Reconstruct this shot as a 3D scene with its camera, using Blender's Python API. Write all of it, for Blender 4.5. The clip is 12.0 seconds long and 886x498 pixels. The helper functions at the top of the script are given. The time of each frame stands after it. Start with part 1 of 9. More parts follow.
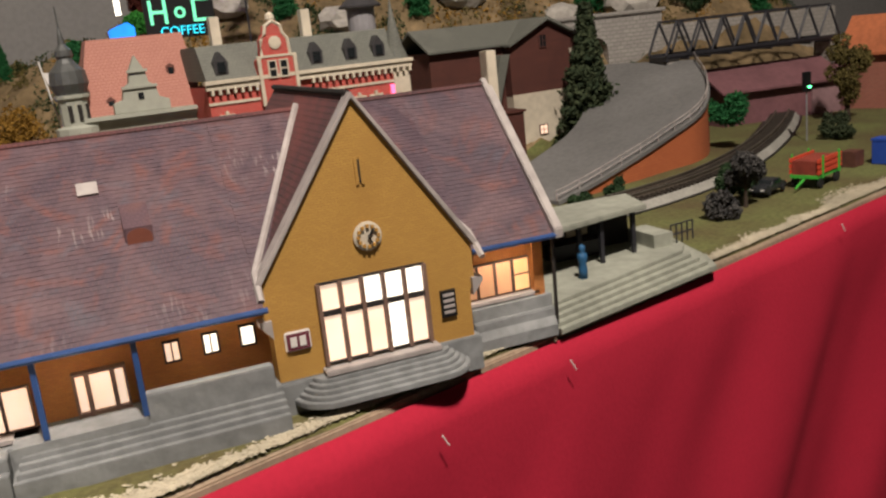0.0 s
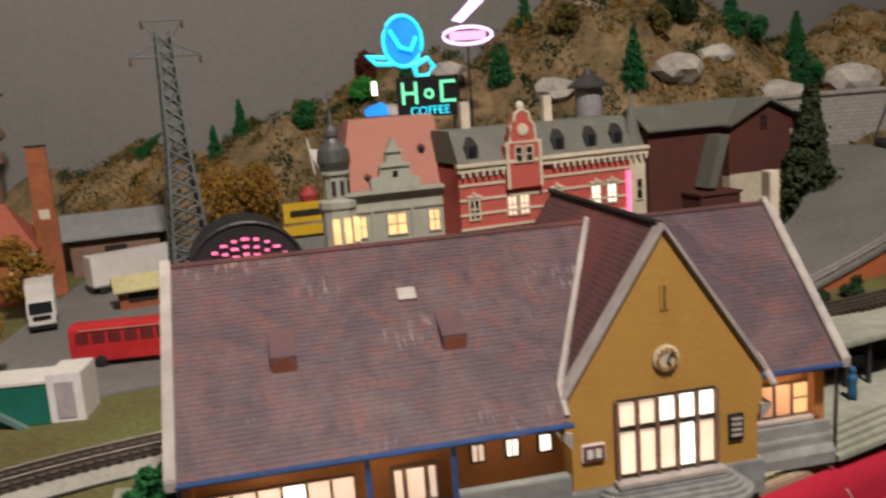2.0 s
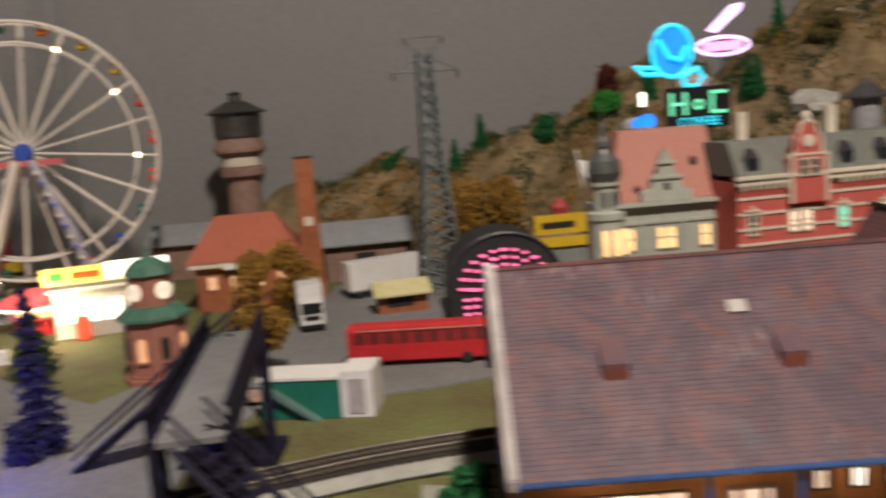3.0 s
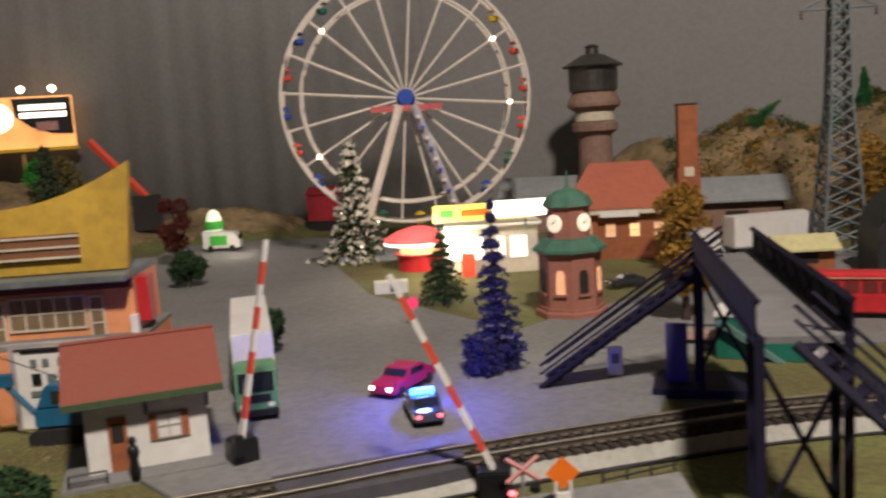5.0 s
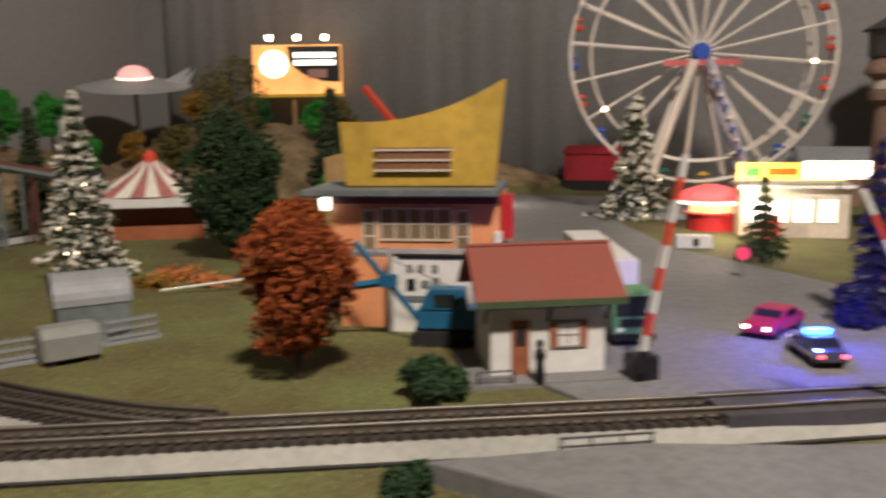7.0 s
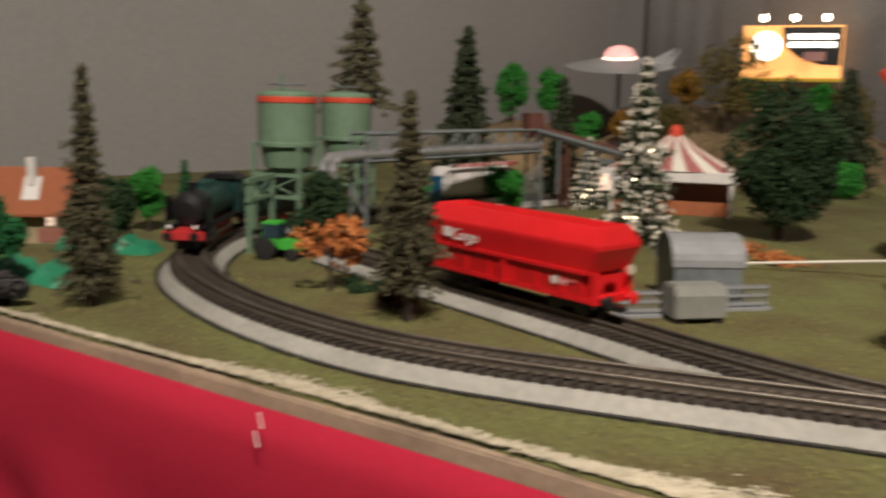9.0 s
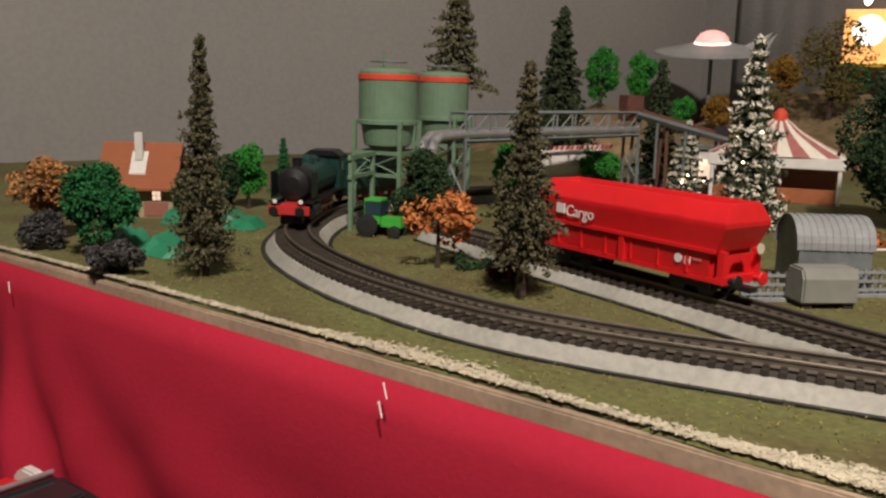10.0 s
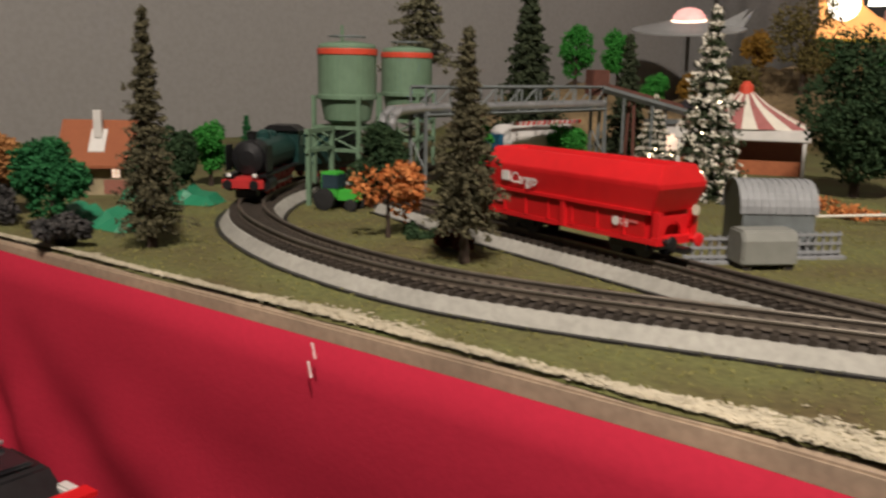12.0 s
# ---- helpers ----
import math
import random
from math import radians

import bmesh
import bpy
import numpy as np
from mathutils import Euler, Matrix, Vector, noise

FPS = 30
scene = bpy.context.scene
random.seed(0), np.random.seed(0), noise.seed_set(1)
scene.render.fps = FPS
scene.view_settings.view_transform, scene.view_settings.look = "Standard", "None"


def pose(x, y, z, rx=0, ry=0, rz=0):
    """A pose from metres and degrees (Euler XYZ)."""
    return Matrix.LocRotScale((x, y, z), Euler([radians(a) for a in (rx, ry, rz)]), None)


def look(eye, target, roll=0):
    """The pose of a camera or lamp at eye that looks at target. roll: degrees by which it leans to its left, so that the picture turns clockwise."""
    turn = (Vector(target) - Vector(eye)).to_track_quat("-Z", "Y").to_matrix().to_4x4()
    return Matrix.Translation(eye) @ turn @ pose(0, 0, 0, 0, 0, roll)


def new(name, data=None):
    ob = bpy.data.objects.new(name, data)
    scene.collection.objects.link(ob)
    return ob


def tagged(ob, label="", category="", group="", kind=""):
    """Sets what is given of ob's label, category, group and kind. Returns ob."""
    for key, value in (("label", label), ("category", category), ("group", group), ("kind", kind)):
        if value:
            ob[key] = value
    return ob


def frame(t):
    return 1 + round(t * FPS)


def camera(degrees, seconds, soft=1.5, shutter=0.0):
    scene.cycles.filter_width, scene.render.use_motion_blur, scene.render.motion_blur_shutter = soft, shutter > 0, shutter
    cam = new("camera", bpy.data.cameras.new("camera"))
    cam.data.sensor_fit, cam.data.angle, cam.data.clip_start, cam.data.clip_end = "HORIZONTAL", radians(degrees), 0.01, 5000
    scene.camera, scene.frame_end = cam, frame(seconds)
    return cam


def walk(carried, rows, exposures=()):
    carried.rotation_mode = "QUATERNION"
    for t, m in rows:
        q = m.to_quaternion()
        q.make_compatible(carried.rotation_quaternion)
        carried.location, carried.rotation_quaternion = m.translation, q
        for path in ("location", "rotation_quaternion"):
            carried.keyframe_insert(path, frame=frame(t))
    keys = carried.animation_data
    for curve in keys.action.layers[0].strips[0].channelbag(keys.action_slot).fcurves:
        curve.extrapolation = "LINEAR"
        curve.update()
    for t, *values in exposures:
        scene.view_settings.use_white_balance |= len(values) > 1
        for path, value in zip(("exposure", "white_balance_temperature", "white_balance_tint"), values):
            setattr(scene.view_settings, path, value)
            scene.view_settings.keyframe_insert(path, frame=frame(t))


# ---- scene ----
cam = camera(53.2, 12.0, soft=2.4, shutter=0.65)

PATH = [
    (0, (-0.1219, -0.4148, 0.1778), (-0.0984, -0.3545, 0.1619), -6.1),
    (0.5, (-0.1242, -0.4207, 0.1880), (-0.1006, -0.3604, 0.1720), -5.8),
    (1, (-0.1343, -0.4230, 0.2031), (-0.1111, -0.3625, 0.1871), -5.1),
    (1.5, (-0.1762, -0.4119, 0.2182), (-0.1590, -0.3492, 0.2037), -4.4),
    (2, (-0.1981, -0.4084, 0.2308), (-0.1848, -0.3442, 0.2186), -4.2),
    (2.5, (-0.2228, -0.4034, 0.2321), (-0.2137, -0.3383, 0.2209), -4.3),
    (3, (-0.2694, -0.3960, 0.2291), (-0.2702, -0.3300, 0.2193), -4.5),
    (3.3, (-0.3088, -0.3911, 0.2200), (-0.3145, -0.3253, 0.2111), -4.3),
    (3.5, (-0.3314, -0.3911, 0.2156), (-0.3411, -0.3258, 0.2065), -4.4),
    (3.7, (-0.3529, -0.3879, 0.2111), (-0.3646, -0.3229, 0.2017), -4.1),
    (5.3, (-0.4504, -0.3872, 0.1842), (-0.4719, -0.3248, 0.1749), -3.4),
    (5.5, (-0.4655, -0.3907, 0.1808), (-0.4884, -0.3288, 0.1715), -3.0),
    (6, (-0.4940, -0.3943, 0.1649), (-0.5196, -0.3336, 0.1548), -2.0),
    (6.5, (-0.5185, -0.4089, 0.1587), (-0.5462, -0.3491, 0.1484), -1.5),
    (7, (-0.5564, -0.4324, 0.1553), (-0.5884, -0.3749, 0.1448), -0.8),
    (7.2, (-0.5700, -0.4385, 0.1514), (-0.6046, -0.3824, 0.1410), -1.0),
    (8.8, (-0.6690, -0.5103, 0.1396), (-0.7200, -0.4689, 0.1283), 1.6),
    (9, (-0.6802, -0.5161, 0.1347), (-0.7337, -0.4779, 0.1234), 1.4),
    (9.5, (-0.6978, -0.5306, 0.1279), (-0.7538, -0.4964, 0.1163), 1.6),
    (10, (-0.7026, -0.5327, 0.1228), (-0.7588, -0.4990, 0.1107), 1.7),
    (10.5, (-0.7053, -0.5326, 0.1202), (-0.7617, -0.4993, 0.1077), 1.9),
    (11, (-0.7036, -0.5317, 0.1186), (-0.7601, -0.4987, 0.1060), 1.8),
    (11.5, (-0.6987, -0.5265, 0.1160), (-0.7553, -0.4936, 0.1033), 1.5),
    (12, (-0.6819, -0.5097, 0.1128), (-0.7377, -0.4757, 0.0997), 1.0),
]
walk(cam, [(t, look(eye, target, roll)) for t, eye, target, roll in PATH], [(0, -0.10), (2.0, -0.26), (3.7, -0.24), (7.2, -0.08), (9.0, 0.12), (12, 0.12)])

# ---- light ----
world = bpy.data.worlds.new("room_dark")
world.use_nodes = True
world.node_tree.nodes["Background"].inputs["Color"].default_value = (0.008, 0.0075, 0.007, 1)
scene.world = world
scene.view_settings.exposure = 0.0


def lamp(name, kind, energy, colour, m, size=0.1):
    data = bpy.data.lights.new(name, kind)
    data.energy, data.color = energy, colour
    if kind == "AREA":
        data.shape, data.size = "DISK", size
    else:
        data.shadow_soft_size = size
    ob = new(name, data)
    ob.matrix_world = m
    return ob


lamp("ceiling_lamp_light", "AREA", 66.0, (1.0, 0.88, 0.78), look((0.02, -0.84, 1.66), (-0.50, 0.25, 0.0)), 0.16)
lamp("police_beacon_light", "POINT", 0.55, (0.05, 0.09, 1.0), pose(-0.612, 0.132, 0.027), 0.004)
# added warm fill that lifts the walls under the eaves, no fixtures there
for x, y in ((-0.205, -0.010), (-0.145, -0.010), (-0.085, -0.010), (0.085, 0.014)):
    lamp("eaves_fill", "POINT", 0.014, (1.0, 0.78, 0.55), pose(x, y, 0.047), 0.003)
lamp("van_lamp_light", "POINT", 0.14, (1.0, 0.90, 0.74), pose(-1.150, 0.835, 0.040), 0.006)
lamp("fair_stall_light", "POINT", 0.55, (1.0, 0.82, 0.60), pose(-0.742, 0.600, 0.050), 0.006)


# ---- materials ----
def mat(name, colour, rough=0.6, metal=0.0, vary=0.25, size=0.004, big=0.03, bump=0.15, tint=None, piece=0.0, spec=0.4):
    """A surface with fine grain and broad stains; sizes in metres."""
    m = bpy.data.materials.new(name)
    m.use_nodes = True
    n, l = m.node_tree.nodes, m.node_tree.links
    b = n["Principled BSDF"]
    co = n.new("ShaderNodeTexCoord")
    fine, broad = n.new("ShaderNodeTexNoise"), n.new("ShaderNodeTexNoise")
    fine.inputs["Scale"].default_value, broad.inputs["Scale"].default_value = 0.5 / size, 0.5 / big
    fine.inputs["Detail"].default_value, broad.inputs["Detail"].default_value = 4, 5
    l.new(co.outputs["Object"], fine.inputs["Vector"]), l.new(co.outputs["Object"], broad.inputs["Vector"])
    c = Vector(colour)
    t = Vector(tint) if tint else c * 0.55
    ramp = n.new("ShaderNodeValToRGB")
    ramp.color_ramp.elements[0].position, ramp.color_ramp.elements[1].position = 0.3, 0.7
    ramp.color_ramp.elements[0].color = (*(c.lerp(t, min(1, vary * 2.2))), 1)
    ramp.color_ramp.elements[1].color = (*(c * (1 + 0.3 * vary)), 1)
    l.new(broad.outputs["Fac"], ramp.inputs["Fac"])
    mix = n.new("ShaderNodeMixRGB")
    mix.blend_type = "MULTIPLY"
    mix.inputs["Fac"].default_value = vary
    grain = n.new("ShaderNodeValToRGB")
    grain.color_ramp.elements[0].position, grain.color_ramp.elements[1].position = 0.35, 0.62
    grain.color_ramp.elements[0].color = (0.35, 0.35, 0.35, 1)
    l.new(fine.outputs["Fac"], grain.inputs["Fac"])
    l.new(ramp.outputs["Color"], mix.inputs["Color1"]), l.new(grain.outputs["Color"], mix.inputs["Color2"])
    out = mix.outputs["Color"]
    if piece:
        info, hsv = n.new("ShaderNodeObjectInfo"), n.new("ShaderNodeHueSaturation")
        rng = n.new("ShaderNodeMapRange")
        rng.inputs["To Min"].default_value, rng.inputs["To Max"].default_value = 1 - piece, 1 + piece
        l.new(info.outputs["Random"], rng.inputs["Value"])
        l.new(rng.outputs["Result"], hsv.inputs["Value"]), l.new(out, hsv.inputs["Color"])
        out = hsv.outputs["Color"]
    l.new(out, b.inputs["Base Color"])
    b.inputs["Roughness"].default_value, b.inputs["Metallic"].default_value = rough, metal
    b.inputs["Specular IOR Level"].default_value = spec
    if bump:
        bp = n.new("ShaderNodeBump")
        bp.inputs["Strength"].default_value, bp.inputs["Distance"].default_value = bump, size * 0.5
        l.new(fine.outputs["Fac"], bp.inputs["Height"]), l.new(bp.outputs["Normal"], b.inputs["Normal"])
    return m


def leafy(name, colour, light, rough=0.85):
    """Foliage flock: each tuft its own shade."""
    m = bpy.data.materials.new(name)
    m.use_nodes = True
    n, l = m.node_tree.nodes, m.node_tree.links
    b = n["Principled BSDF"]
    geo, ramp = n.new("ShaderNodeNewGeometry"), n.new("ShaderNodeValToRGB")
    ramp.color_ramp.elements[0].color, ramp.color_ramp.elements[1].color = (*colour, 1), (*light, 1)
    l.new(geo.outputs["Random Per Island"], ramp.inputs["Fac"])
    l.new(ramp.outputs["Color"], b.inputs["Base Color"])
    b.inputs["Roughness"].default_value, b.inputs["Specular IOR Level"].default_value = rough, 0.15
    return m


def glow(name, colour, strength, vary=0.0, size=0.01):
    """A lit pane, lamp or neon tube."""
    m = bpy.data.materials.new(name)
    m.use_nodes = True
    n, l = m.node_tree.nodes, m.node_tree.links
    b = n["Principled BSDF"]
    b.inputs["Base Color"].default_value = (*[min(1, c * 0.8) for c in colour], 1)
    b.inputs["Emission Color"].default_value, b.inputs["Emission Strength"].default_value = (*colour, 1), strength
    if vary:
        co, tex, rng = n.new("ShaderNodeTexCoord"), n.new("ShaderNodeTexNoise"), n.new("ShaderNodeMapRange")
        tex.inputs["Scale"].default_value = 0.5 / size
        rng.inputs["From Min"].default_value, rng.inputs["From Max"].default_value = 0.35, 0.7
        rng.inputs["To Min"].default_value, rng.inputs["To Max"].default_value = strength * (1 - vary), strength * (1 + vary)
        l.new(co.outputs["Object"], tex.inputs["Vector"]), l.new(tex.outputs["Fac"], rng.inputs["Value"])
        l.new(rng.outputs["Result"], b.inputs["Emission Strength"])
    return m


def coursed(name, c1, c2, joint, width, height, rough=0.8, bump=0.6, stain=(0.2, 0.08, 0.06), amount=0.5, big=0.05):
    """Rows of tiny tiles or bricks too small to pick apart, with patchy stains."""
    m = mat(name, c1, rough, bump=0)
    n, l = m.node_tree.nodes, m.node_tree.links
    b = n["Principled BSDF"]
    co, br = n.new("ShaderNodeTexCoord"), n.new("ShaderNodeTexBrick")
    l.new(co.outputs["UV"], br.inputs["Vector"])
    br.inputs["Scale"].default_value = 1.0
    br.inputs["Brick Width"].default_value, br.inputs["Row Height"].default_value = width, height
    br.inputs["Mortar Size"].default_value = height * 0.09
    br.inputs["Color1"].default_value, br.inputs["Color2"].default_value, br.inputs["Mortar"].default_value = (*c1, 1), (*c2, 1), (*joint, 1)
    tex = n.new("ShaderNodeTexNoise")
    tex.inputs["Scale"].default_value, tex.inputs["Detail"].default_value, tex.inputs["Distortion"].default_value = 0.5 / big, 6, 1.6
    l.new(co.outputs["Object"], tex.inputs["Vector"])
    ramp = n.new("ShaderNodeValToRGB")
    ramp.color_ramp.elements[0].position, ramp.color_ramp.elements[1].position = 0.42, 0.68
    ramp.color_ramp.elements[0].color, ramp.color_ramp.elements[1].color = (0, 0, 0, 1), (amount,) * 3 + (1,)
    l.new(tex.outputs["Fac"], ramp.inputs["Fac"])
    mix = n.new("ShaderNodeMixRGB")
    l.new(ramp.outputs["Color"], mix.inputs["Fac"]), l.new(br.outputs["Color"], mix.inputs["Color1"])
    mix.inputs["Color2"].default_value = (*stain, 1)
    l.new(mix.outputs["Color"], b.inputs["Base Color"])
    bp = n.new("ShaderNodeBump")
    bp.inputs["Strength"].default_value, bp.inputs["Distance"].default_value = bump, 0.0006
    bp.invert = True
    l.new(br.outputs["Fac"], bp.inputs["Height"]), l.new(bp.outputs["Normal"], b.inputs["Normal"])
    return m


def worn_tiles(name):
    """Glazed roof tiles: each tile its own shade, brushed swirls of rust and blue grey, rubbed pale streaks."""
    m = bpy.data.materials.new(name)
    m.use_nodes = True
    n, l = m.node_tree.nodes, m.node_tree.links
    b = n["Principled BSDF"]
    co, geo = n.new("ShaderNodeTexCoord"), n.new("ShaderNodeNewGeometry")

    def noise_of(scale, detail, distort, stretch=(1, 1, 1)):
        mp, tx = n.new("ShaderNodeMapping"), n.new("ShaderNodeTexNoise")
        mp.inputs["Scale"].default_value = stretch
        tx.inputs["Scale"].default_value, tx.inputs["Detail"].default_value, tx.inputs["Distortion"].default_value = scale, detail, distort
        l.new(co.outputs["Object"], mp.inputs["Vector"]), l.new(mp.outputs["Vector"], tx.inputs["Vector"])
        return tx.outputs["Fac"]

    def ramp_of(source, p0, c0, p1, c1):
        r = n.new("ShaderNodeValToRGB")
        r.color_ramp.elements[0].position, r.color_ramp.elements[1].position = p0, p1
        r.color_ramp.elements[0].color, r.color_ramp.elements[1].color = (*c0, 1), (*c1, 1)
        l.new(source, r.inputs["Fac"])
        return r.outputs["Color"]

    def blend(kind, fac, c1, c2):
        x = n.new("ShaderNodeMixRGB")
        x.blend_type = kind
        if isinstance(fac, float):
            x.inputs["Fac"].default_value = fac
        else:
            l.new(fac, x.inputs["Fac"])
        l.new(c1, x.inputs["Color1"])
        if isinstance(c2, tuple):
            x.inputs["Color2"].default_value = (*c2, 1)
        else:
            l.new(c2, x.inputs["Color2"])
        return x.outputs["Color"]
    base = ramp_of(noise_of(13, 6, 3.2), 0.38, (0.072, 0.046, 0.060), 0.64, (0.124, 0.074, 0.082))
    rust = ramp_of(noise_of(17, 5, 4.5), 0.53, (0, 0, 0), 0.70, (0.75, 0.75, 0.75))
    col = blend("MIX", rust, base, (0.165, 0.062, 0.052))
    blue = ramp_of(noise_of(15, 5, 5.0, (1, 1.3, 1.3)), 0.56, (0, 0, 0), 0.74, (0.6, 0.6, 0.6))
    col = blend("MIX", blue, col, (0.085, 0.080, 0.100))
    col = blend("MULTIPLY", 0.55, col, ramp_of(geo.outputs["Random Per Island"], 0.0, (0.74, 0.74, 0.74), 1.0, (1.08, 1.08, 1.08)))
    streak = ramp_of(noise_of(1.0, 1, 0.0, (560, 85, 85)), 0.56, (0, 0, 0), 0.64, (1, 1, 1))
    patch = ramp_of(noise_of(17, 2, 0.4), 0.56, (0, 0, 0), 0.68, (0.62, 0.62, 0.62))
    col = blend("MIX", blend("MULTIPLY", 1.0, streak, patch), col, (0.38, 0.33, 0.32))
    l.new(col, b.inputs["Base Color"])
    b.inputs["Roughness"].default_value, b.inputs["Specular IOR Level"].default_value = 0.55, 0.35
    return m


TILE_WORN = worn_tiles("worn_station_tile")
OCHRE = coursed("ochre_brick", (0.44, 0.25, 0.055), (0.40, 0.22, 0.05), (0.30, 0.16, 0.04), 0.0035, 0.0013, stain=(0.30, 0.15, 0.03), amount=0.4, bump=0.35)
RUST_BRICK = coursed("rust_brick", (0.42, 0.17, 0.045), (0.36, 0.14, 0.04), (0.28, 0.12, 0.04), 0.0035, 0.0013, stain=(0.22, 0.07, 0.02), bump=0.35)
STATION_TILE = coursed("station_roof_tile", (0.118, 0.070, 0.082), (0.100, 0.060, 0.072), (0.078, 0.046, 0.055), 0.0024, 0.0028, rough=0.55, bump=0.5, stain=(0.165, 0.078, 0.066), amount=0.75, big=0.03)
RED_TILE = coursed("red_roof_tile", (0.42, 0.12, 0.065), (0.36, 0.10, 0.055), (0.2, 0.06, 0.04), 0.004, 0.004, stain=(0.25, 0.07, 0.045))
SALMON_TILE = coursed("salmon_roof_tile", (0.43, 0.20, 0.15), (0.40, 0.18, 0.14), (0.3, 0.12, 0.09), 0.004, 0.003, stain=(0.36, 0.15, 0.11), amount=0.4)
HUT_TILE = coursed("hut_roof_tile", (0.24, 0.065, 0.042), (0.22, 0.058, 0.038), (0.16, 0.042, 0.03), 0.0022, 0.0022, stain=(0.19, 0.07, 0.05))
# darker tile colour: the west slope's shade is painted in
SHADED_CROSS_TILE = coursed("shaded_cross_tile", (0.12, 0.05, 0.05), (0.09, 0.04, 0.045), (0.03, 0.02, 0.02), 0.0030, 0.0034, stain=(0.22, 0.06, 0.05))
TERRACOTTA = coursed("terracotta_brick", (0.34, 0.135, 0.095), (0.30, 0.11, 0.08), (0.24, 0.12, 0.09), 0.004, 0.0018, stain=(0.25, 0.10, 0.07))
RED_BRICK = coursed("red_brick", (0.50, 0.07, 0.055), (0.45, 0.06, 0.05), (0.45, 0.2, 0.16), 0.0035, 0.0015, stain=(0.36, 0.05, 0.04))
BROWN_BOARD = coursed("brown_board", (0.11, 0.035, 0.025), (0.09, 0.03, 0.022), (0.03, 0.012, 0.01), 0.05, 0.0022, stain=(0.06, 0.02, 0.016))
ORANGE_WALL = coursed("orange_stone", (0.48, 0.14, 0.05), (0.44, 0.12, 0.045), (0.34, 0.09, 0.035), 0.006, 0.003, stain=(0.36, 0.10, 0.035))
STONE_WALL = coursed("pale_stone_block", (0.36, 0.34, 0.31), (0.30, 0.28, 0.26), (0.2, 0.19, 0.17), 0.012, 0.006, stain=(0.25, 0.23, 0.2))
GREY_ROOF = coursed("grey_slate", (0.15, 0.155, 0.13), (0.13, 0.135, 0.115), (0.09, 0.09, 0.08), 0.004, 0.003, stain=(0.2, 0.2, 0.17))
STONE_GREY = mat("grey_step_stone", (0.24, 0.25, 0.25), 0.8, vary=0.35, bump=0.3)
PALE_GREEN = mat("pale_green_plaster", (0.36, 0.37, 0.31), 0.75, vary=0.15)
CREAM = mat("cream_stone", (0.62, 0.55, 0.43), 0.7, vary=0.2)
WHITE = mat("white_plastic", (0.68, 0.66, 0.62), 0.5, vary=0.12)
SNOW = mat("white_flock", (0.72, 0.68, 0.58), 0.9, vary=0.1)
GREY_TRIM = mat("pale_grey_trim", (0.40, 0.36, 0.34), 0.6, vary=0.3)
BLUE_TRIM = mat("blue_gutter_paint", (0.03, 0.075, 0.22), 0.45, vary=0.3)
BLACK = mat("black_plastic", (0.012, 0.012, 0.013), 0.4, vary=0.3)
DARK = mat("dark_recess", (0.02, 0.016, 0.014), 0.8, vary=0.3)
DARK_STEEL = mat("dark_bridge_steel", (0.03, 0.03, 0.036), 0.45, vary=0.3)
STEEL_GREY = mat("grey_girder_paint", (0.16, 0.18, 0.18), 0.5, vary=0.3)
PIPE = mat("bright_pipe_metal", (0.58, 0.59, 0.60), 0.28, 0.75, vary=0.2)
SILO_GREEN = mat("silo_green_paint", (0.15, 0.24, 0.155), 0.5, vary=0.18, big=0.05)
ORANGE_RED = mat("signal_red_paint", (0.62, 0.07, 0.035), 0.5, vary=0.1)
WAGON_RED = mat("wagon_red_paint", (0.62, 0.012, 0.016), 0.42, vary=0.12, bump=0.03)
BUS_RED = mat("bus_red_paint", (0.50, 0.025, 0.03), 0.35, vary=0.2, bump=0.02)
GLASS = mat("dark_glass", (0.015, 0.018, 0.02), 0.1, vary=0.1, bump=0, spec=0.6)
RUBBER = mat("tyre_rubber", (0.015, 0.015, 0.015), 0.8, vary=0.2)
TRUCK_WHITE = mat("truck_white_paint", (0.62, 0.60, 0.57), 0.45, vary=0.1)
TRUCK_GREEN = mat("truck_green_paint", (0.10, 0.24, 0.13), 0.4, vary=0.15)
BOX_GREEN = mat("container_green_paint", (0.012, 0.13, 0.085), 0.5, vary=0.15)
YELLOW_WALL = mat("yellow_parapet_paint", (0.58, 0.37, 0.05), 0.7, vary=0.3, big=0.04)
ORANGE_PLASTER = mat("orange_plaster", (0.72, 0.29, 0.13), 0.7, vary=0.15)
BLUE_CRANE = mat("excavator_blue_paint", (0.015, 0.11, 0.21), 0.4, vary=0.2)
CONCRETE = mat("road_grey", (0.19, 0.187, 0.18), 0.85, vary=0.3, size=0.003, big=0.09, bump=0.2)
SLAB = mat("platform_grey_green", (0.33, 0.34, 0.28), 0.85, vary=0.3)
BED = mat("trackbed_foam_grey", (0.36, 0.35, 0.31), 0.9, vary=0.25, size=0.002, bump=0.3)
SLEEPER = mat("sleeper_brown_plastic", (0.045, 0.035, 0.026), 0.7, vary=0.3, piece=0.25)
RAIL_WEB = mat("dull_rail_side", (0.10, 0.08, 0.06), 0.7, vary=0.3)
BALLAST = mat("dark_ballast", (0.055, 0.045, 0.036), 0.95, vary=0.4, size=0.0012, bump=0.6)
RAIL = mat("nickel_rail", (0.26, 0.23, 0.19), 0.55, 0.9, vary=0.3)
CLOTH = mat("red_felt_cloth", (0.375, 0.018, 0.040), 0.95, vary=0.12, size=0.0015, big=0.12, bump=0.3, spec=0.1)
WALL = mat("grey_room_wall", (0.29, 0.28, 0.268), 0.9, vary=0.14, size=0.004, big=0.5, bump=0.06)
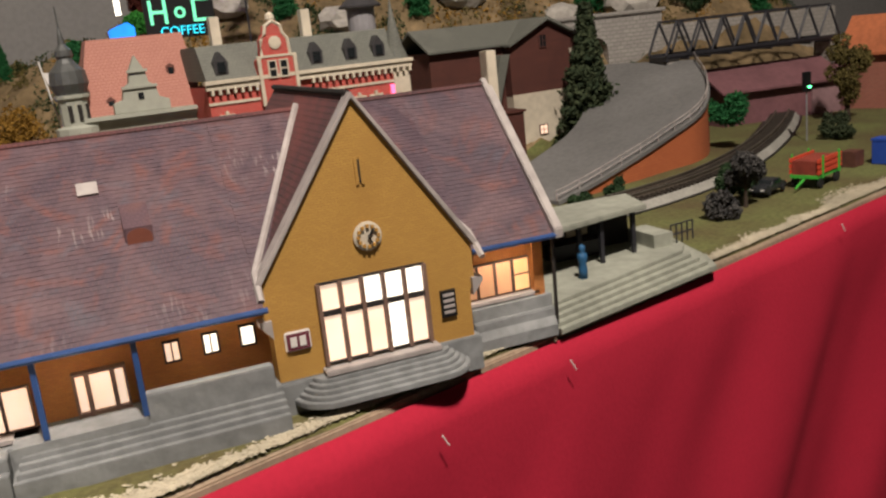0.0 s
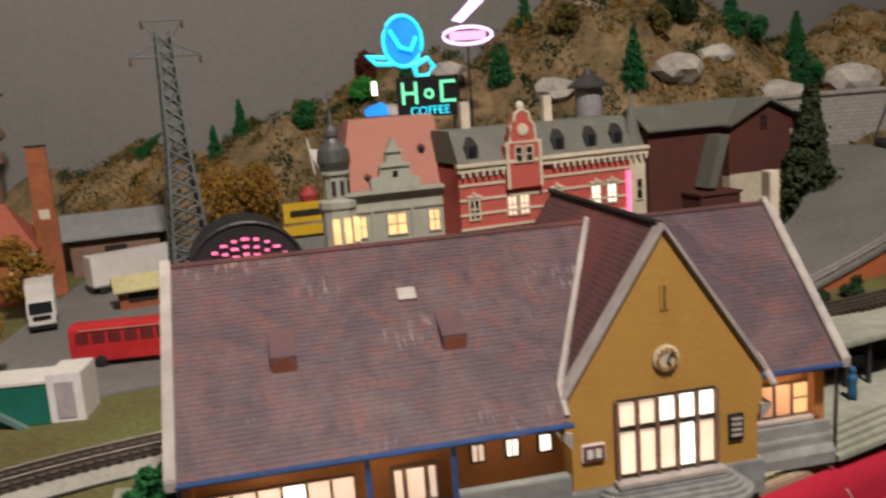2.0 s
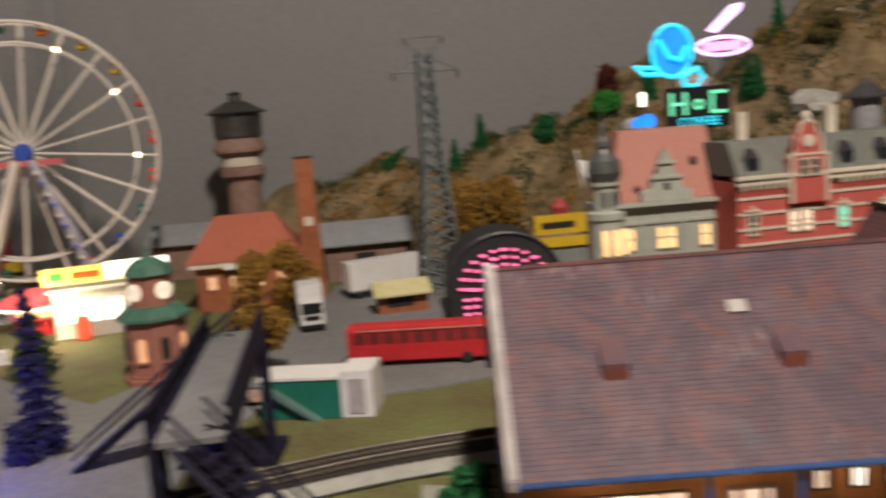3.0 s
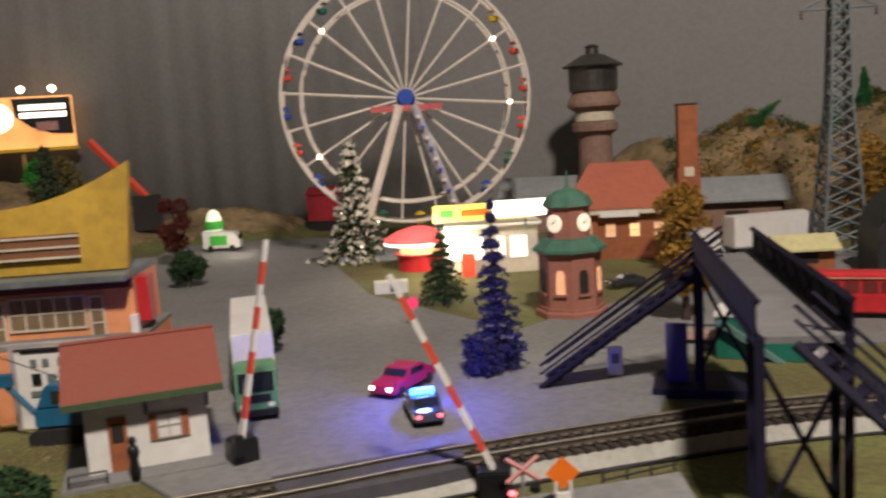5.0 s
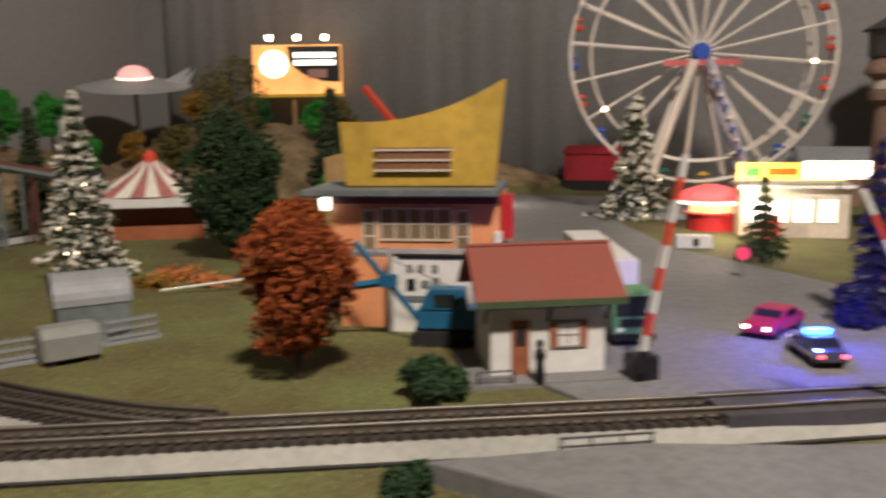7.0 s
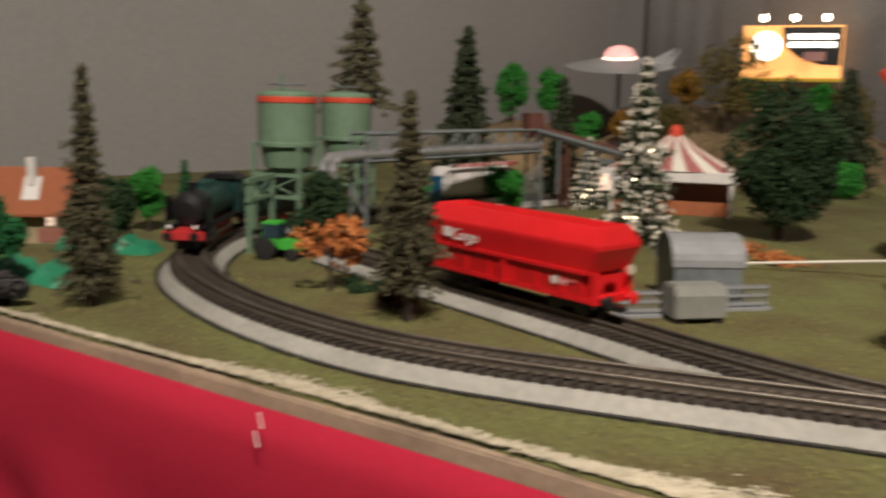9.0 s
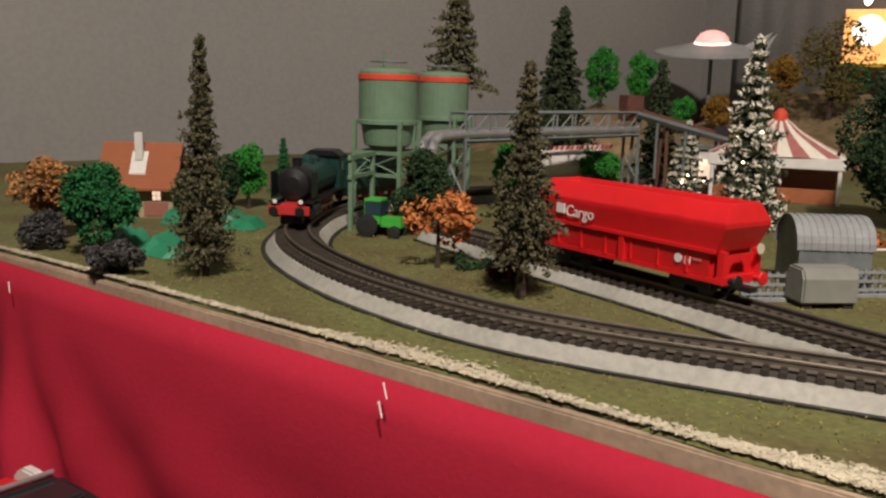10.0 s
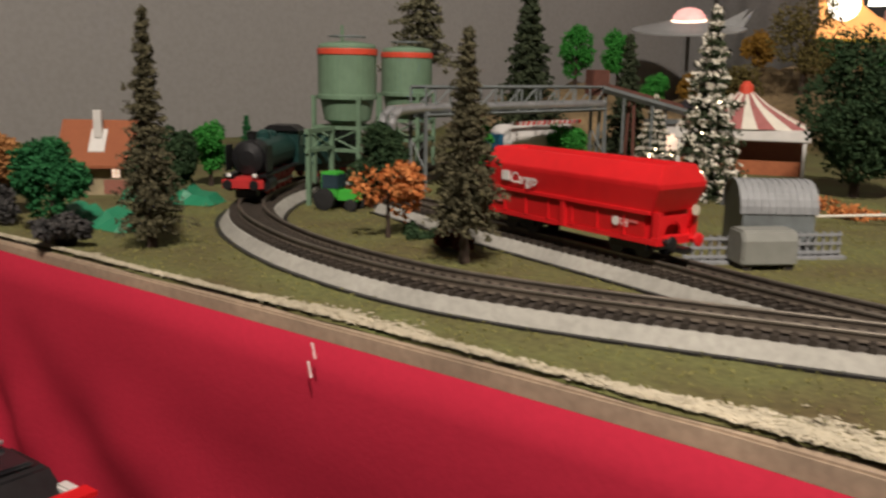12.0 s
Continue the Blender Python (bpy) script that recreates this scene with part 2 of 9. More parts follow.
# same wall grey, darkened for the weaker light on the back wall
WALL_DIMMED = mat("grey_wall_dimmed", (0.225, 0.22, 0.212), 0.9, vary=0.16, size=0.004, big=0.4, bump=0.06)
CURTAIN = mat("grey_backdrop_cloth", (0.30, 0.30, 0.295), 0.9, vary=0.18, size=0.004, big=0.2, bump=0.1)
FLOOR = mat("grey_floor", (0.20, 0.20, 0.20), 0.6, vary=0.2, size=0.01, big=0.3)
CEILING = mat("ceiling_white", (0.38, 0.37, 0.35), 0.9, vary=0.08, big=0.5)
WOOD_EDGE = mat("raw_board_edge", (0.40, 0.30, 0.21), 0.8, vary=0.3, size=0.002, big=0.03)
ROCK = mat("brown_rock_plaster", (0.27, 0.19, 0.10), 0.95, vary=0.45, size=0.006, big=0.035, bump=0.6, tint=(0.09, 0.065, 0.03))
BOULDER = mat("pale_boulder_plaster", (0.50, 0.47, 0.42), 0.9, vary=0.35, size=0.004, bump=0.6)
BARK = mat("bark_brown", (0.06, 0.04, 0.028), 0.9, vary=0.4)
BRICK_ORANGE = mat("chimney_brick_orange", (0.34, 0.11, 0.045), 0.8, vary=0.3)
TANK = mat("water_tank_metal", (0.16, 0.15, 0.14), 0.35, 0.8, vary=0.3)
TANK_BRICK = mat("tower_brick_brown", (0.26, 0.16, 0.12), 0.8, vary=0.3)
COPPER_GREEN = mat("copper_green_roof", (0.06, 0.16, 0.11), 0.6, vary=0.3)
WAREHOUSE_RED = mat("purple_red_shed", (0.20, 0.09, 0.10), 0.7, vary=0.25)
RUST = mat("rust_steel", (0.13, 0.05, 0.035), 0.6, vary=0.4)
GALV = mat("galvanised_shed_grey", (0.27, 0.28, 0.285), 0.6, 0.15, vary=0.2)
GREY_PLASTIC = mat("fence_grey_plastic", (0.26, 0.27, 0.28), 0.55, vary=0.15)
BOX_OLIVE = mat("oil_tank_grey", (0.22, 0.225, 0.20), 0.5, vary=0.15)
LOCO_GREEN = mat("loco_green_paint", (0.012, 0.045, 0.04), 0.35, vary=0.25, bump=0.03)
LOCO_RED = mat("loco_red_paint", (0.45, 0.03, 0.03), 0.45, vary=0.2)
SAUCER = mat("saucer_silver", (0.46, 0.47, 0.47), 0.45, 0.15, vary=0.2)
WHEEL_WHITE = mat("wheel_white_plastic", (0.66, 0.60, 0.52), 0.5, vary=0.08)
BILLBOARD_AMBER = glow("billboard_amber", (1.0, 0.44, 0.13), 0.9, 0.3, 0.03)
PINK_CAR = mat("pink_red_car_paint", (0.36, 0.014, 0.06), 0.3, vary=0.1)
FENCE_GREEN = mat("garden_green_plastic", (0.02, 0.20, 0.10), 0.5, vary=0.2)
BRIGHT_GREEN = mat("bright_green_plastic", (0.06, 0.42, 0.05), 0.5, vary=0.15)
BLUE = mat("blue_plastic", (0.02, 0.07, 0.38), 0.5, vary=0.15)
YELLOW = mat("yellow_plastic", (0.62, 0.40, 0.02), 0.5, vary=0.15)
DOLL_BLUE = mat("figure_blue_paint", (0.02, 0.10, 0.22), 0.6, vary=0.15)
SIGN_ORANGE = mat("orange_sign_paint", (0.75, 0.16, 0.01), 0.5, vary=0.1)
PURPLE_STEEL = mat("violet_footbridge_paint", (0.012, 0.010, 0.024), 0.7, vary=0.3, spec=0.15)
WARM_PANE = glow("warm_lit_pane", (1.0, 0.72, 0.53), 0.95, 0.12, 0.012)
BRIGHT_PANE = glow("bright_lit_pane", (1.0, 0.90, 0.76), 2.0, 0.2, 0.012)
AMBER_PANE = glow("amber_lit_pane", (1.0, 0.62, 0.27), 1.05, 0.3, 0.008)
DIM_PANE = glow("dim_lit_pane", (1.0, 0.52, 0.28), 0.5, 0.25, 0.008)
NEON_GREEN = glow("neon_green", (0.16, 0.75, 0.42), 1.2)
NEON_CYAN = glow("neon_cyan", (0.03, 0.72, 0.95), 1.2)
NEON_BLUE = glow("neon_blue", (0.01, 0.24, 0.95), 1.0, 0.35, 0.012)
NEON_PINK = glow("neon_pink", (1.0, 0.16, 0.36), 1.8)
NEON_LILAC = glow("neon_lilac", (0.85, 0.60, 1.0), 1.8)
BEACON = glow("blue_beacon", (0.05, 0.25, 1.0), 9.0)
BULB = glow("warm_bulb", (1.0, 0.80, 0.52), 9.0)
RED_LED = glow("red_signal_lamp", (1.0, 0.10, 0.12), 5.0)
GREEN_LED = glow("green_signal_lamp", (0.1, 1.0, 0.3), 6.0)
PINK_DOME = glow("pink_dome_light", (1.0, 0.45, 0.40), 0.9, 0.3, 0.02)
SIGN_WHITE = glow("lit_white_board", (1.0, 0.92, 0.78), 3.0)
SIGN_YELLOW = glow("lit_yellow_board", (1.0, 0.72, 0.12), 1.2)

PINE_DARK = leafy("dark_pine_flock", (0.022, 0.034, 0.018), (0.06, 0.075, 0.038))
PINE_BROWN = leafy("brown_pine_flock", (0.048, 0.046, 0.026), (0.125, 0.112, 0.064))
GREEN_BRIGHT = leafy("bright_green_flock", (0.02, 0.15, 0.02), (0.06, 0.30, 0.05))
GREEN_MID = leafy("mid_green_flock", (0.012, 0.075, 0.025), (0.03, 0.15, 0.05))
GREEN_DEEP = leafy("deep_green_flock", (0.014, 0.034, 0.014), (0.04, 0.07, 0.03))
OLIVE = leafy("olive_flock", (0.065, 0.055, 0.018), (0.18, 0.145, 0.05))
OLIVE_GREY = leafy("grey_olive_flock", (0.06, 0.06, 0.035), (0.16, 0.15, 0.09))
AUTUMN = leafy("autumn_orange_flock", (0.34, 0.10, 0.028), (0.60, 0.24, 0.08))
AUTUMN_RED = leafy("rust_orange_flock", (0.18, 0.04, 0.012), (0.36, 0.09, 0.025))
GOLD = leafy("gold_brown_flock", (0.16, 0.085, 0.012), (0.36, 0.20, 0.04))
PEACH = leafy("peach_flock", (0.22, 0.10, 0.03), (0.50, 0.25, 0.10))
SNOWY = leafy("snowy_flock", (0.10, 0.085, 0.04), (0.80, 0.74, 0.60))
VIOLET = leafy("dark_violet_flock", (0.012, 0.012, 0.035), (0.04, 0.035, 0.11))
MAROON = leafy("maroon_flock", (0.05, 0.012, 0.01), (0.13, 0.035, 0.025))
GRASS_TUFT = leafy("grass_tuft", (0.15, 0.15, 0.045), (0.30, 0.28, 0.10))
SMOKE = leafy("grey_flock", (0.03, 0.03, 0.03), (0.09, 0.085, 0.08))


# ---- building blocks ----
def box(bm, x0, x1, y0, y1, z0, z1):
    v = [bm.verts.new((x, y, z)) for z in (z0, z1) for y in (y0, y1) for x in (x0, x1)]
    for f in ((0, 2, 3, 1), (4, 5, 7, 6), (0, 1, 5, 4), (2, 6, 7, 3), (0, 4, 6, 2), (1, 3, 7, 5)):
        bm.faces.new([v[i] for i in f])
    return v


def prism(bm, outline, axis, a, b):
    """A polygon pushed along an axis. outline: (y, z) for x, (x, z) for y, (x, y) for z."""
    put = {"x": lambda p, s: (s, p[0], p[1]), "y": lambda p, s: (p[0], s, p[1]), "z": lambda p, s: (p[0], p[1], s)}[axis]
    lo, hi = [bm.verts.new(put(p, a)) for p in outline], [bm.verts.new(put(p, b)) for p in outline]
    n = len(outline)
    bm.faces.new(lo[::-1]), bm.faces.new(hi)
    for i in range(n):
        bm.faces.new((lo[i], lo[(i + 1) % n], hi[(i + 1) % n], hi[i]))
    return lo + hi


def lathe(bm, profile, seg=20, cx=0.0, cy=0.0, cz=0.0):
    rings = []
    for r, z in profile:
        rings.append([bm.verts.new((cx + max(r, 1e-5) * math.cos(2 * math.pi * i / seg), cy + max(r, 1e-5) * math.sin(2 * math.pi * i / seg), cz + z)) for i in range(seg)])
    for p, q in zip(rings, rings[1:]):
        for i in range(seg):
            bm.faces.new((p[i], p[(i + 1) % seg], q[(i + 1) % seg], q[i]))
    bm.faces.new(rings[0][::-1]), bm.faces.new(rings[-1])
    return [v for r in rings for v in r]


def tube(bm, points, r, seg=8):
    """A round bar along points."""
    points = [Vector(p) for p in points]
    rings = []
    for i, p in enumerate(points):
        d = (points[min(i + 1, len(points) - 1)] - points[max(i - 1, 0)]).normalized()
        a = d.cross(Vector((0, 0, 1)) if abs(d.z) < 0.95 else Vector((1, 0, 0))).normalized()
        c = d.cross(a)
        rings.append([bm.verts.new(p + r * (a * math.cos(2 * math.pi * k / seg) + c * math.sin(2 * math.pi * k / seg))) for k in range(seg)])
    for p, q in zip(rings, rings[1:]):
        for i in range(seg):
            bm.faces.new((p[i], p[(i + 1) % seg], q[(i + 1) % seg], q[i]))
    bm.faces.new(rings[0][::-1]), bm.faces.new(rings[-1])


def disc(bm, x, y, z, r, depth, seg=16):
    """A short cylinder lying along y."""
    vs = lathe(bm, [(r, 0), (r, depth)], seg)
    for v in vs:
        v.co = Vector((x + v.co.x, y + v.co.z, z + v.co.y))


def unwrap(bm):
    """Flat mapping in metres along each face: rows run level."""
    uv = bm.loops.layers.uv.verify()
    for f in bm.faces:
        n = f.normal
        along = Vector((0, 0, 1)).cross(n)
        along = along.normalized() if along.length > 1e-3 else Vector((1, 0, 0))
        up = n.cross(along)
        for lp in f.loops:
            lp[uv].uv = (lp.vert.co.dot(along), lp.vert.co.dot(up))


def part(name, bm, material, parent=None, label="", bev=0.0, smooth=False):
    bmesh.ops.recalc_face_normals(bm, faces=bm.faces)
    if bev:
        bmesh.ops.bevel(bm, geom=[e for e in bm.edges if e.calc_face_angle(0) > 0.6], offset=bev, segments=2, affect="EDGES", clamp_overlap=True)
    bm.normal_update()
    unwrap(bm)
    me = bpy.data.meshes.new(name)
    bm.to_mesh(me)
    bm.free()
    if smooth:
        me.shade_smooth()
    me.materials.append(material)
    ob = new(name, me)
    ob.parent = parent
    return tagged(ob, label) if label else ob


def boxes(*rows):
    bm = bmesh.new()
    for r in rows:
        box(bm, *r)
    return bm


def tubes(rows, r, seg=6):
    bm = bmesh.new()
    for p in rows:
        tube(bm, p, r, seg)
    return bm


def prisms(*rows):
    bm = bmesh.new()
    for r in rows:
        prism(bm, *r)
    return bm


def lathed(profile, seg=20, cx=0.0, cy=0.0, cz=0.0):
    bm = bmesh.new()
    lathe(bm, profile, seg, cx, cy, cz)
    return bm


def thing(name, x, y, z, rz, label, category, group="", kind=""):
    ob = new(name)
    ob.matrix_world = pose(x, y, z, 0, 0, rz)
    ob.empty_display_size = 0.02
    return tagged(ob, label, category, group, kind)


def setting(ob, label, category):
    return tagged(ob, label, category, kind="structure")


def lettering(name, text, size, m, material, parent, depth=0.0004):
    data = bpy.data.curves.new(name, "FONT")
    data.body, data.size, data.extrude, data.align_x = text, size, depth, "CENTER"
    tmp = new(name, data)
    me = bpy.data.meshes.new_from_object(tmp.evaluated_get(bpy.context.evaluated_depsgraph_get()))
    bpy.data.objects.remove(tmp)
    me.transform(m)
    me.materials.append(material)
    ob = new(name, me)
    ob.parent = parent
    return ob


def smooth_path(points, n=10):
    """A Catmull-Rom line through the points."""
    p = [Vector(q) for q in points]
    p = [p[0] * 2 - p[1]] + p + [p[-1] * 2 - p[-2]]
    out = []
    for i in range(1, len(p) - 2):
        for k in range(n):
            t = k / n
            out.append(0.5 * ((2 * p[i]) + (p[i + 1] - p[i - 1]) * t + (2 * p[i - 1] - 5 * p[i] + 4 * p[i + 1] - p[i + 2]) * t * t + (3 * p[i] - p[i - 1] - 3 * p[i + 1] + p[i + 2]) * t ** 3))
    return out + [p[-2]]


def even_steps(line, step):
    """Points and headings at even steps along a line."""
    out, left = [], 0.0
    for a, b in zip(line, line[1:]):
        d = b - a
        while left <= d.length:
            out.append((a + d * (left / d.length), math.atan2(d.y, d.x)))
            left += step
        left -= d.length
    return out


# ---- foliage ----
def tufts(centres, size, seed, per=3):
    """Small bent leaves round each centre, as one mesh's vertices and faces."""
    rng = np.random.default_rng(seed)
    c = np.repeat(np.asarray(centres, float), per, axis=0)
    n = len(c)
    a = rng.normal(size=(n, 3))
    a /= np.linalg.norm(a, axis=1)[:, None]
    b = np.cross(a, rng.normal(size=(n, 3)))
    b /= np.linalg.norm(b, axis=1)[:, None]
    s = size * rng.uniform(0.6, 1.3, (n, 1))
    mid = c + rng.normal(size=(n, 3)) * size * 0.5
    up = np.cross(a, b)
    v = np.stack([mid - a * s, mid + b * s * 0.5, mid + a * s, mid - b * s * 0.5, mid + up * s * 0.45], 1).reshape(-1, 3)
    base = np.arange(n)[:, None] * 5
    f = np.concatenate([base + [0, 1, 4], base + [1, 2, 4], base + [2, 3, 4], base + [3, 0, 4]])
    return v, f


def foliage(name, centres, size, seed, material, parent, per=3, label=""):
    v, f = tufts(centres, size, seed, per)
    me = bpy.data.meshes.new(name)
    me.from_pydata(v.tolist(), [], f.tolist())
    me.materials.append(material)
    ob = new(name, me)
    ob.parent = parent
    return tagged(ob, label) if label else ob


def trunk_mesh(h, r, seed, limbs=5, start=0.3):
    rng = random.Random(seed)
    bm = bmesh.new()
    lathe(bm, [(r * 1.3, 0), (r, h * 0.15), (r * 0.7, h * 0.6), (r * 0.25, h)], 7)
    for k in range(limbs):
        z = h * (start + (0.9 - start) * k / max(1, limbs))
        a = rng.uniform(0, 6.28)
        ln = h * rng.uniform(0.15, 0.28)
        tube(bm, [(0, 0, z), (math.cos(a) * ln * 0.5, math.sin(a) * ln * 0.5, z + ln * 0.35), (math.cos(a) * ln, math.sin(a) * ln, z + ln * 0.6)], r * 0.3, 5)
    return bm


def conifer(name, x, y, z, h, w, material, label, seed, bare=0.12, layers=15, lean=0.0, extra=None, leaf=1.0):
    ob = thing(name, x, y, z, seed * 37 % 360, label, "tree")
    ob.matrix_world = pose(x, y, z, lean, 0, seed * 37 % 360)
    part("trunk", trunk_mesh(h * 0.97, h * 0.016 + 0.0006, seed, 0), BARK, ob)
    rng = np.random.default_rng(seed)
    pts = []
    for k in range(layers):
        q = k / (layers - 1)
        zz = h * (bare + (0.985 - bare) * q)
        rr = w / 2 * ((1 - q) ** 0.85 + 0.05) * rng.uniform(0.78, 1.16)
        side, skew = rng.uniform(0, 6.283), rng.uniform(0.05, 0.30)
        n = int(9 + 13 * (1 - q))
        for i in range(n):
            a = 6.283 * (i + rng.uniform(-0.3, 0.3)) / n
            ln = rr * rng.uniform(0.60, 1.18) * (1 + skew * math.cos(a - side))
            for s in np.linspace(0.12, 1, 9):
                pts.append((math.cos(a) * ln * s, math.sin(a) * ln * s, zz - ln * 0.28 * s * s + rng.normal() * h * 0.008))
    foliage("crown", pts, max(0.0011, min(0.0042, w * 0.045)) * leaf, seed, material, ob, 3)
    if extra:
        tips = [i for i in range(len(pts)) if i % 9 >= 4]
        pick = rng.choice(tips, int(len(tips) * 0.46), replace=False)
        foliage("snow_flock", [(pts[i][0] * 1.03, pts[i][1] * 1.03, pts[i][2] + 0.0025) for i in pick], w * 0.050, seed + 9, extra, ob, 4, "white snow flock on the branches")
        for k in rng.choice(tips, 16, replace=False):
            x0, y0, z0 = pts[k]
            part("fairy_light", lathed([(0.0004, -0.0011), (0.0012, 0), (0.0004, 0.0011)], 6, x0 * 1.12, y0 * 1.12, z0 + 0.003), BULB, ob, "tiny warm bulb")
    return ob


def broadleaf(name, x, y, z, h, w, material, label, seed, bare=0.3, lumps=14, category="tree", leaf=0.0024, dense=150):
    ob = thing(name, x, y, z, seed * 53 % 360, label, category)
    if bare > 0.02:
        part("trunk", trunk_mesh(h * 0.8, h * 0.022 + 0.0006, seed), BARK, ob)
    rng = np.random.default_rng(seed)
    pts = []
    mid, half = h * (1 + bare) / 2, h * (1 - bare) / 2
    for k in range(lumps):
        d = rng.normal(size=3)
        d /= np.linalg.norm(d)
        c = np.array((d[0] * w * 0.30, d[1] * w * 0.30, mid + d[2] * half * 0.62))
        r = min(w, half * 2) * rng.uniform(0.17, 0.27)
        q = rng.normal(size=(dense, 3))
        q /= np.linalg.norm(q, axis=1)[:, None]
        q = q * r * rng.uniform(0.75, 1.08, (dense, 1)) + c
        q[:, 2] = np.maximum(q[:, 2], h * bare * 0.6 + 0.001)
        pts.append(q)
    foliage("crown", np.concatenate(pts), leaf, seed, material, ob, 2)
    return ob


# ---- the room ----
def room():
    corner = Vector((-2.32, 1.18))
    walls = [("wall_back", (corner.x - 0.02, corner.y), (3.0, 1.52), WALL_DIMMED, "plain grey room wall behind the layout, colour darkened for weaker light"),
             ("wall_west", (-1.72, -2.6), (corner.x, corner.y), WALL, "plain grey painted side wall of the room"),
             ("wall_south", (3.0, -2.6), (-1.72, -2.6), WALL, "plain grey wall behind the viewer"),
             ("wall_east", (3.0, 1.52), (3.0, -2.6), WALL, "plain grey end wall of the room")]
    for name, a, b, m, label in walls:
        a, b = Vector(a), Vector(b)
        d = (b - a).normalized()
        nrm = Vector((-d.y, d.x)) * 0.06
        if name == "wall_west":
            nrm = -nrm if (Vector((0, 0)) - a).dot(nrm) > 0 else nrm
        elif (Vector((0, 0)) - a).dot(nrm) > 0:
            nrm = -nrm
        q = [a, b, b + nrm, a + nrm]
        setting(part(name, prisms(([(p.x, p.y) for p in q], "z", -0.82, 1.90)), m), label, "wall")
    bm = bmesh.new()
    rows = [[], []]
    start, end = Vector((-2.19, 1.171)), Vector((-0.95, 1.262))
    for i in range(121):
        q = i / 120
        p = start.lerp(end, q)
        off = 0.0014 * math.sin(q * 55) + 0.0011 * math.sin(q * 131 + 1) + 0.0012 * noise.noise(Vector((q * 40, 0, 3)))
        for k, z in ((0, -0.1), (1, 1.85)):
            rows[k].append(bm.verts.new((p.x, p.y - 0.02 + off, z)))
    for i in range(120):
        bm.faces.new((rows[0][i], rows[0][i + 1], rows[1][i + 1], rows[1][i]))
    ob = part("backdrop_curtain", bm, CURTAIN, None, smooth=True)
    sol = ob.modifiers.new("thickness", "SOLIDIFY")
    sol.thickness = 0.004
    tagged(ob, "grey backdrop cloth hanging in soft folds before the wall", "curtain")
    setting(part("floor", boxes((-2.6, 3.1, -2.7, 1.7, -0.86, -0.82)), FLOOR), "grey floor of the room", "floor")
    setting(part("ceiling", boxes((-2.6, 3.1, -2.7, 1.7, 1.90, 1.94)), CEILING), "white ceiling of the room", "ceiling")
    for x, y, h in ((0.02, -0.84, 1.70),):
        ob = thing("ceiling_lamp", x, y, h, 0, "round white ceiling lamp that lights the layout", "lamp")
        part("canopy", lathed([(0.05, 1.885 - h), (0.05, 1.90 - h)], 20), WHITE, ob)
        part("stem", lathed([(0.008, 0.02), (0.008, 1.89 - h)], 10), WHITE, ob)
        part("shade", lathed([(0.05, 0.03), (0.19, 0.0), (0.195, 0.004), (0.05, 0.036)], 32), WHITE, ob)


room()


def edge_y(x):
    """The front edge of the table."""
    bend = np.interp(x, (-1.415, -1.305, -1.185, -1.065, -0.965, -0.865, -0.60, -0.40), (-0.022, -0.012, -0.004, 0.003, 0.009, 0.013, 0.010, 0.0))
    return -0.010 + 0.3275 * x + float(bend)


GRASS = mat("grass_flock", (0.122, 0.132, 0.042), 0.95, vary=0.5, size=0.0022, big=0.035, bump=0.5, tint=(0.10, 0.075, 0.03))
EARTH_CREAM = mat("cream_plaster_crumbs", (0.56, 0.50, 0.37), 0.95, vary=0.25)
EARTH = mat("plaster_earth", (0.42, 0.37, 0.26), 0.95, vary=0.5, size=0.002, big=0.015, bump=0.5, tint=(0.16, 0.14, 0.06))


def hill_height(x, y):
    """Rolling rock behind the town."""
    h = 0.0
    for cx, cy, r, top in ((0.45, 1.10, 0.50, 0.37), (0.10, 1.10, 0.34, 0.275), (-0.12, 1.12, 0.26, 0.205), (-0.36, 1.14, 0.26, 0.162), (-0.52, 1.16, 0.18, 0.13), (0.90, 1.05, 0.45, 0.29), (0.62, 0.98, 0.30, 0.235), (-1.75, 0.95, 0.40, 0.13), (-1.95, 0.55, 0.30, 0.09), (-1.35, 1.12, 0.2, 0.05)):
        d = math.hypot(x - cx, (y - cy) * 1.15) / r
        if d < 1:
            h = max(h, top * (1 - d * d) ** 1.2)
    if h > 0.004:
        n = noise.fractal(Vector((x * 9, y * 9, 3.1)), 1.0, 2.0, 5)
        h *= 1 + 0.14 * n
        h += 0.012 * noise.noise(Vector((x * 40, y * 40, 1)))
    return max(0.0, h)


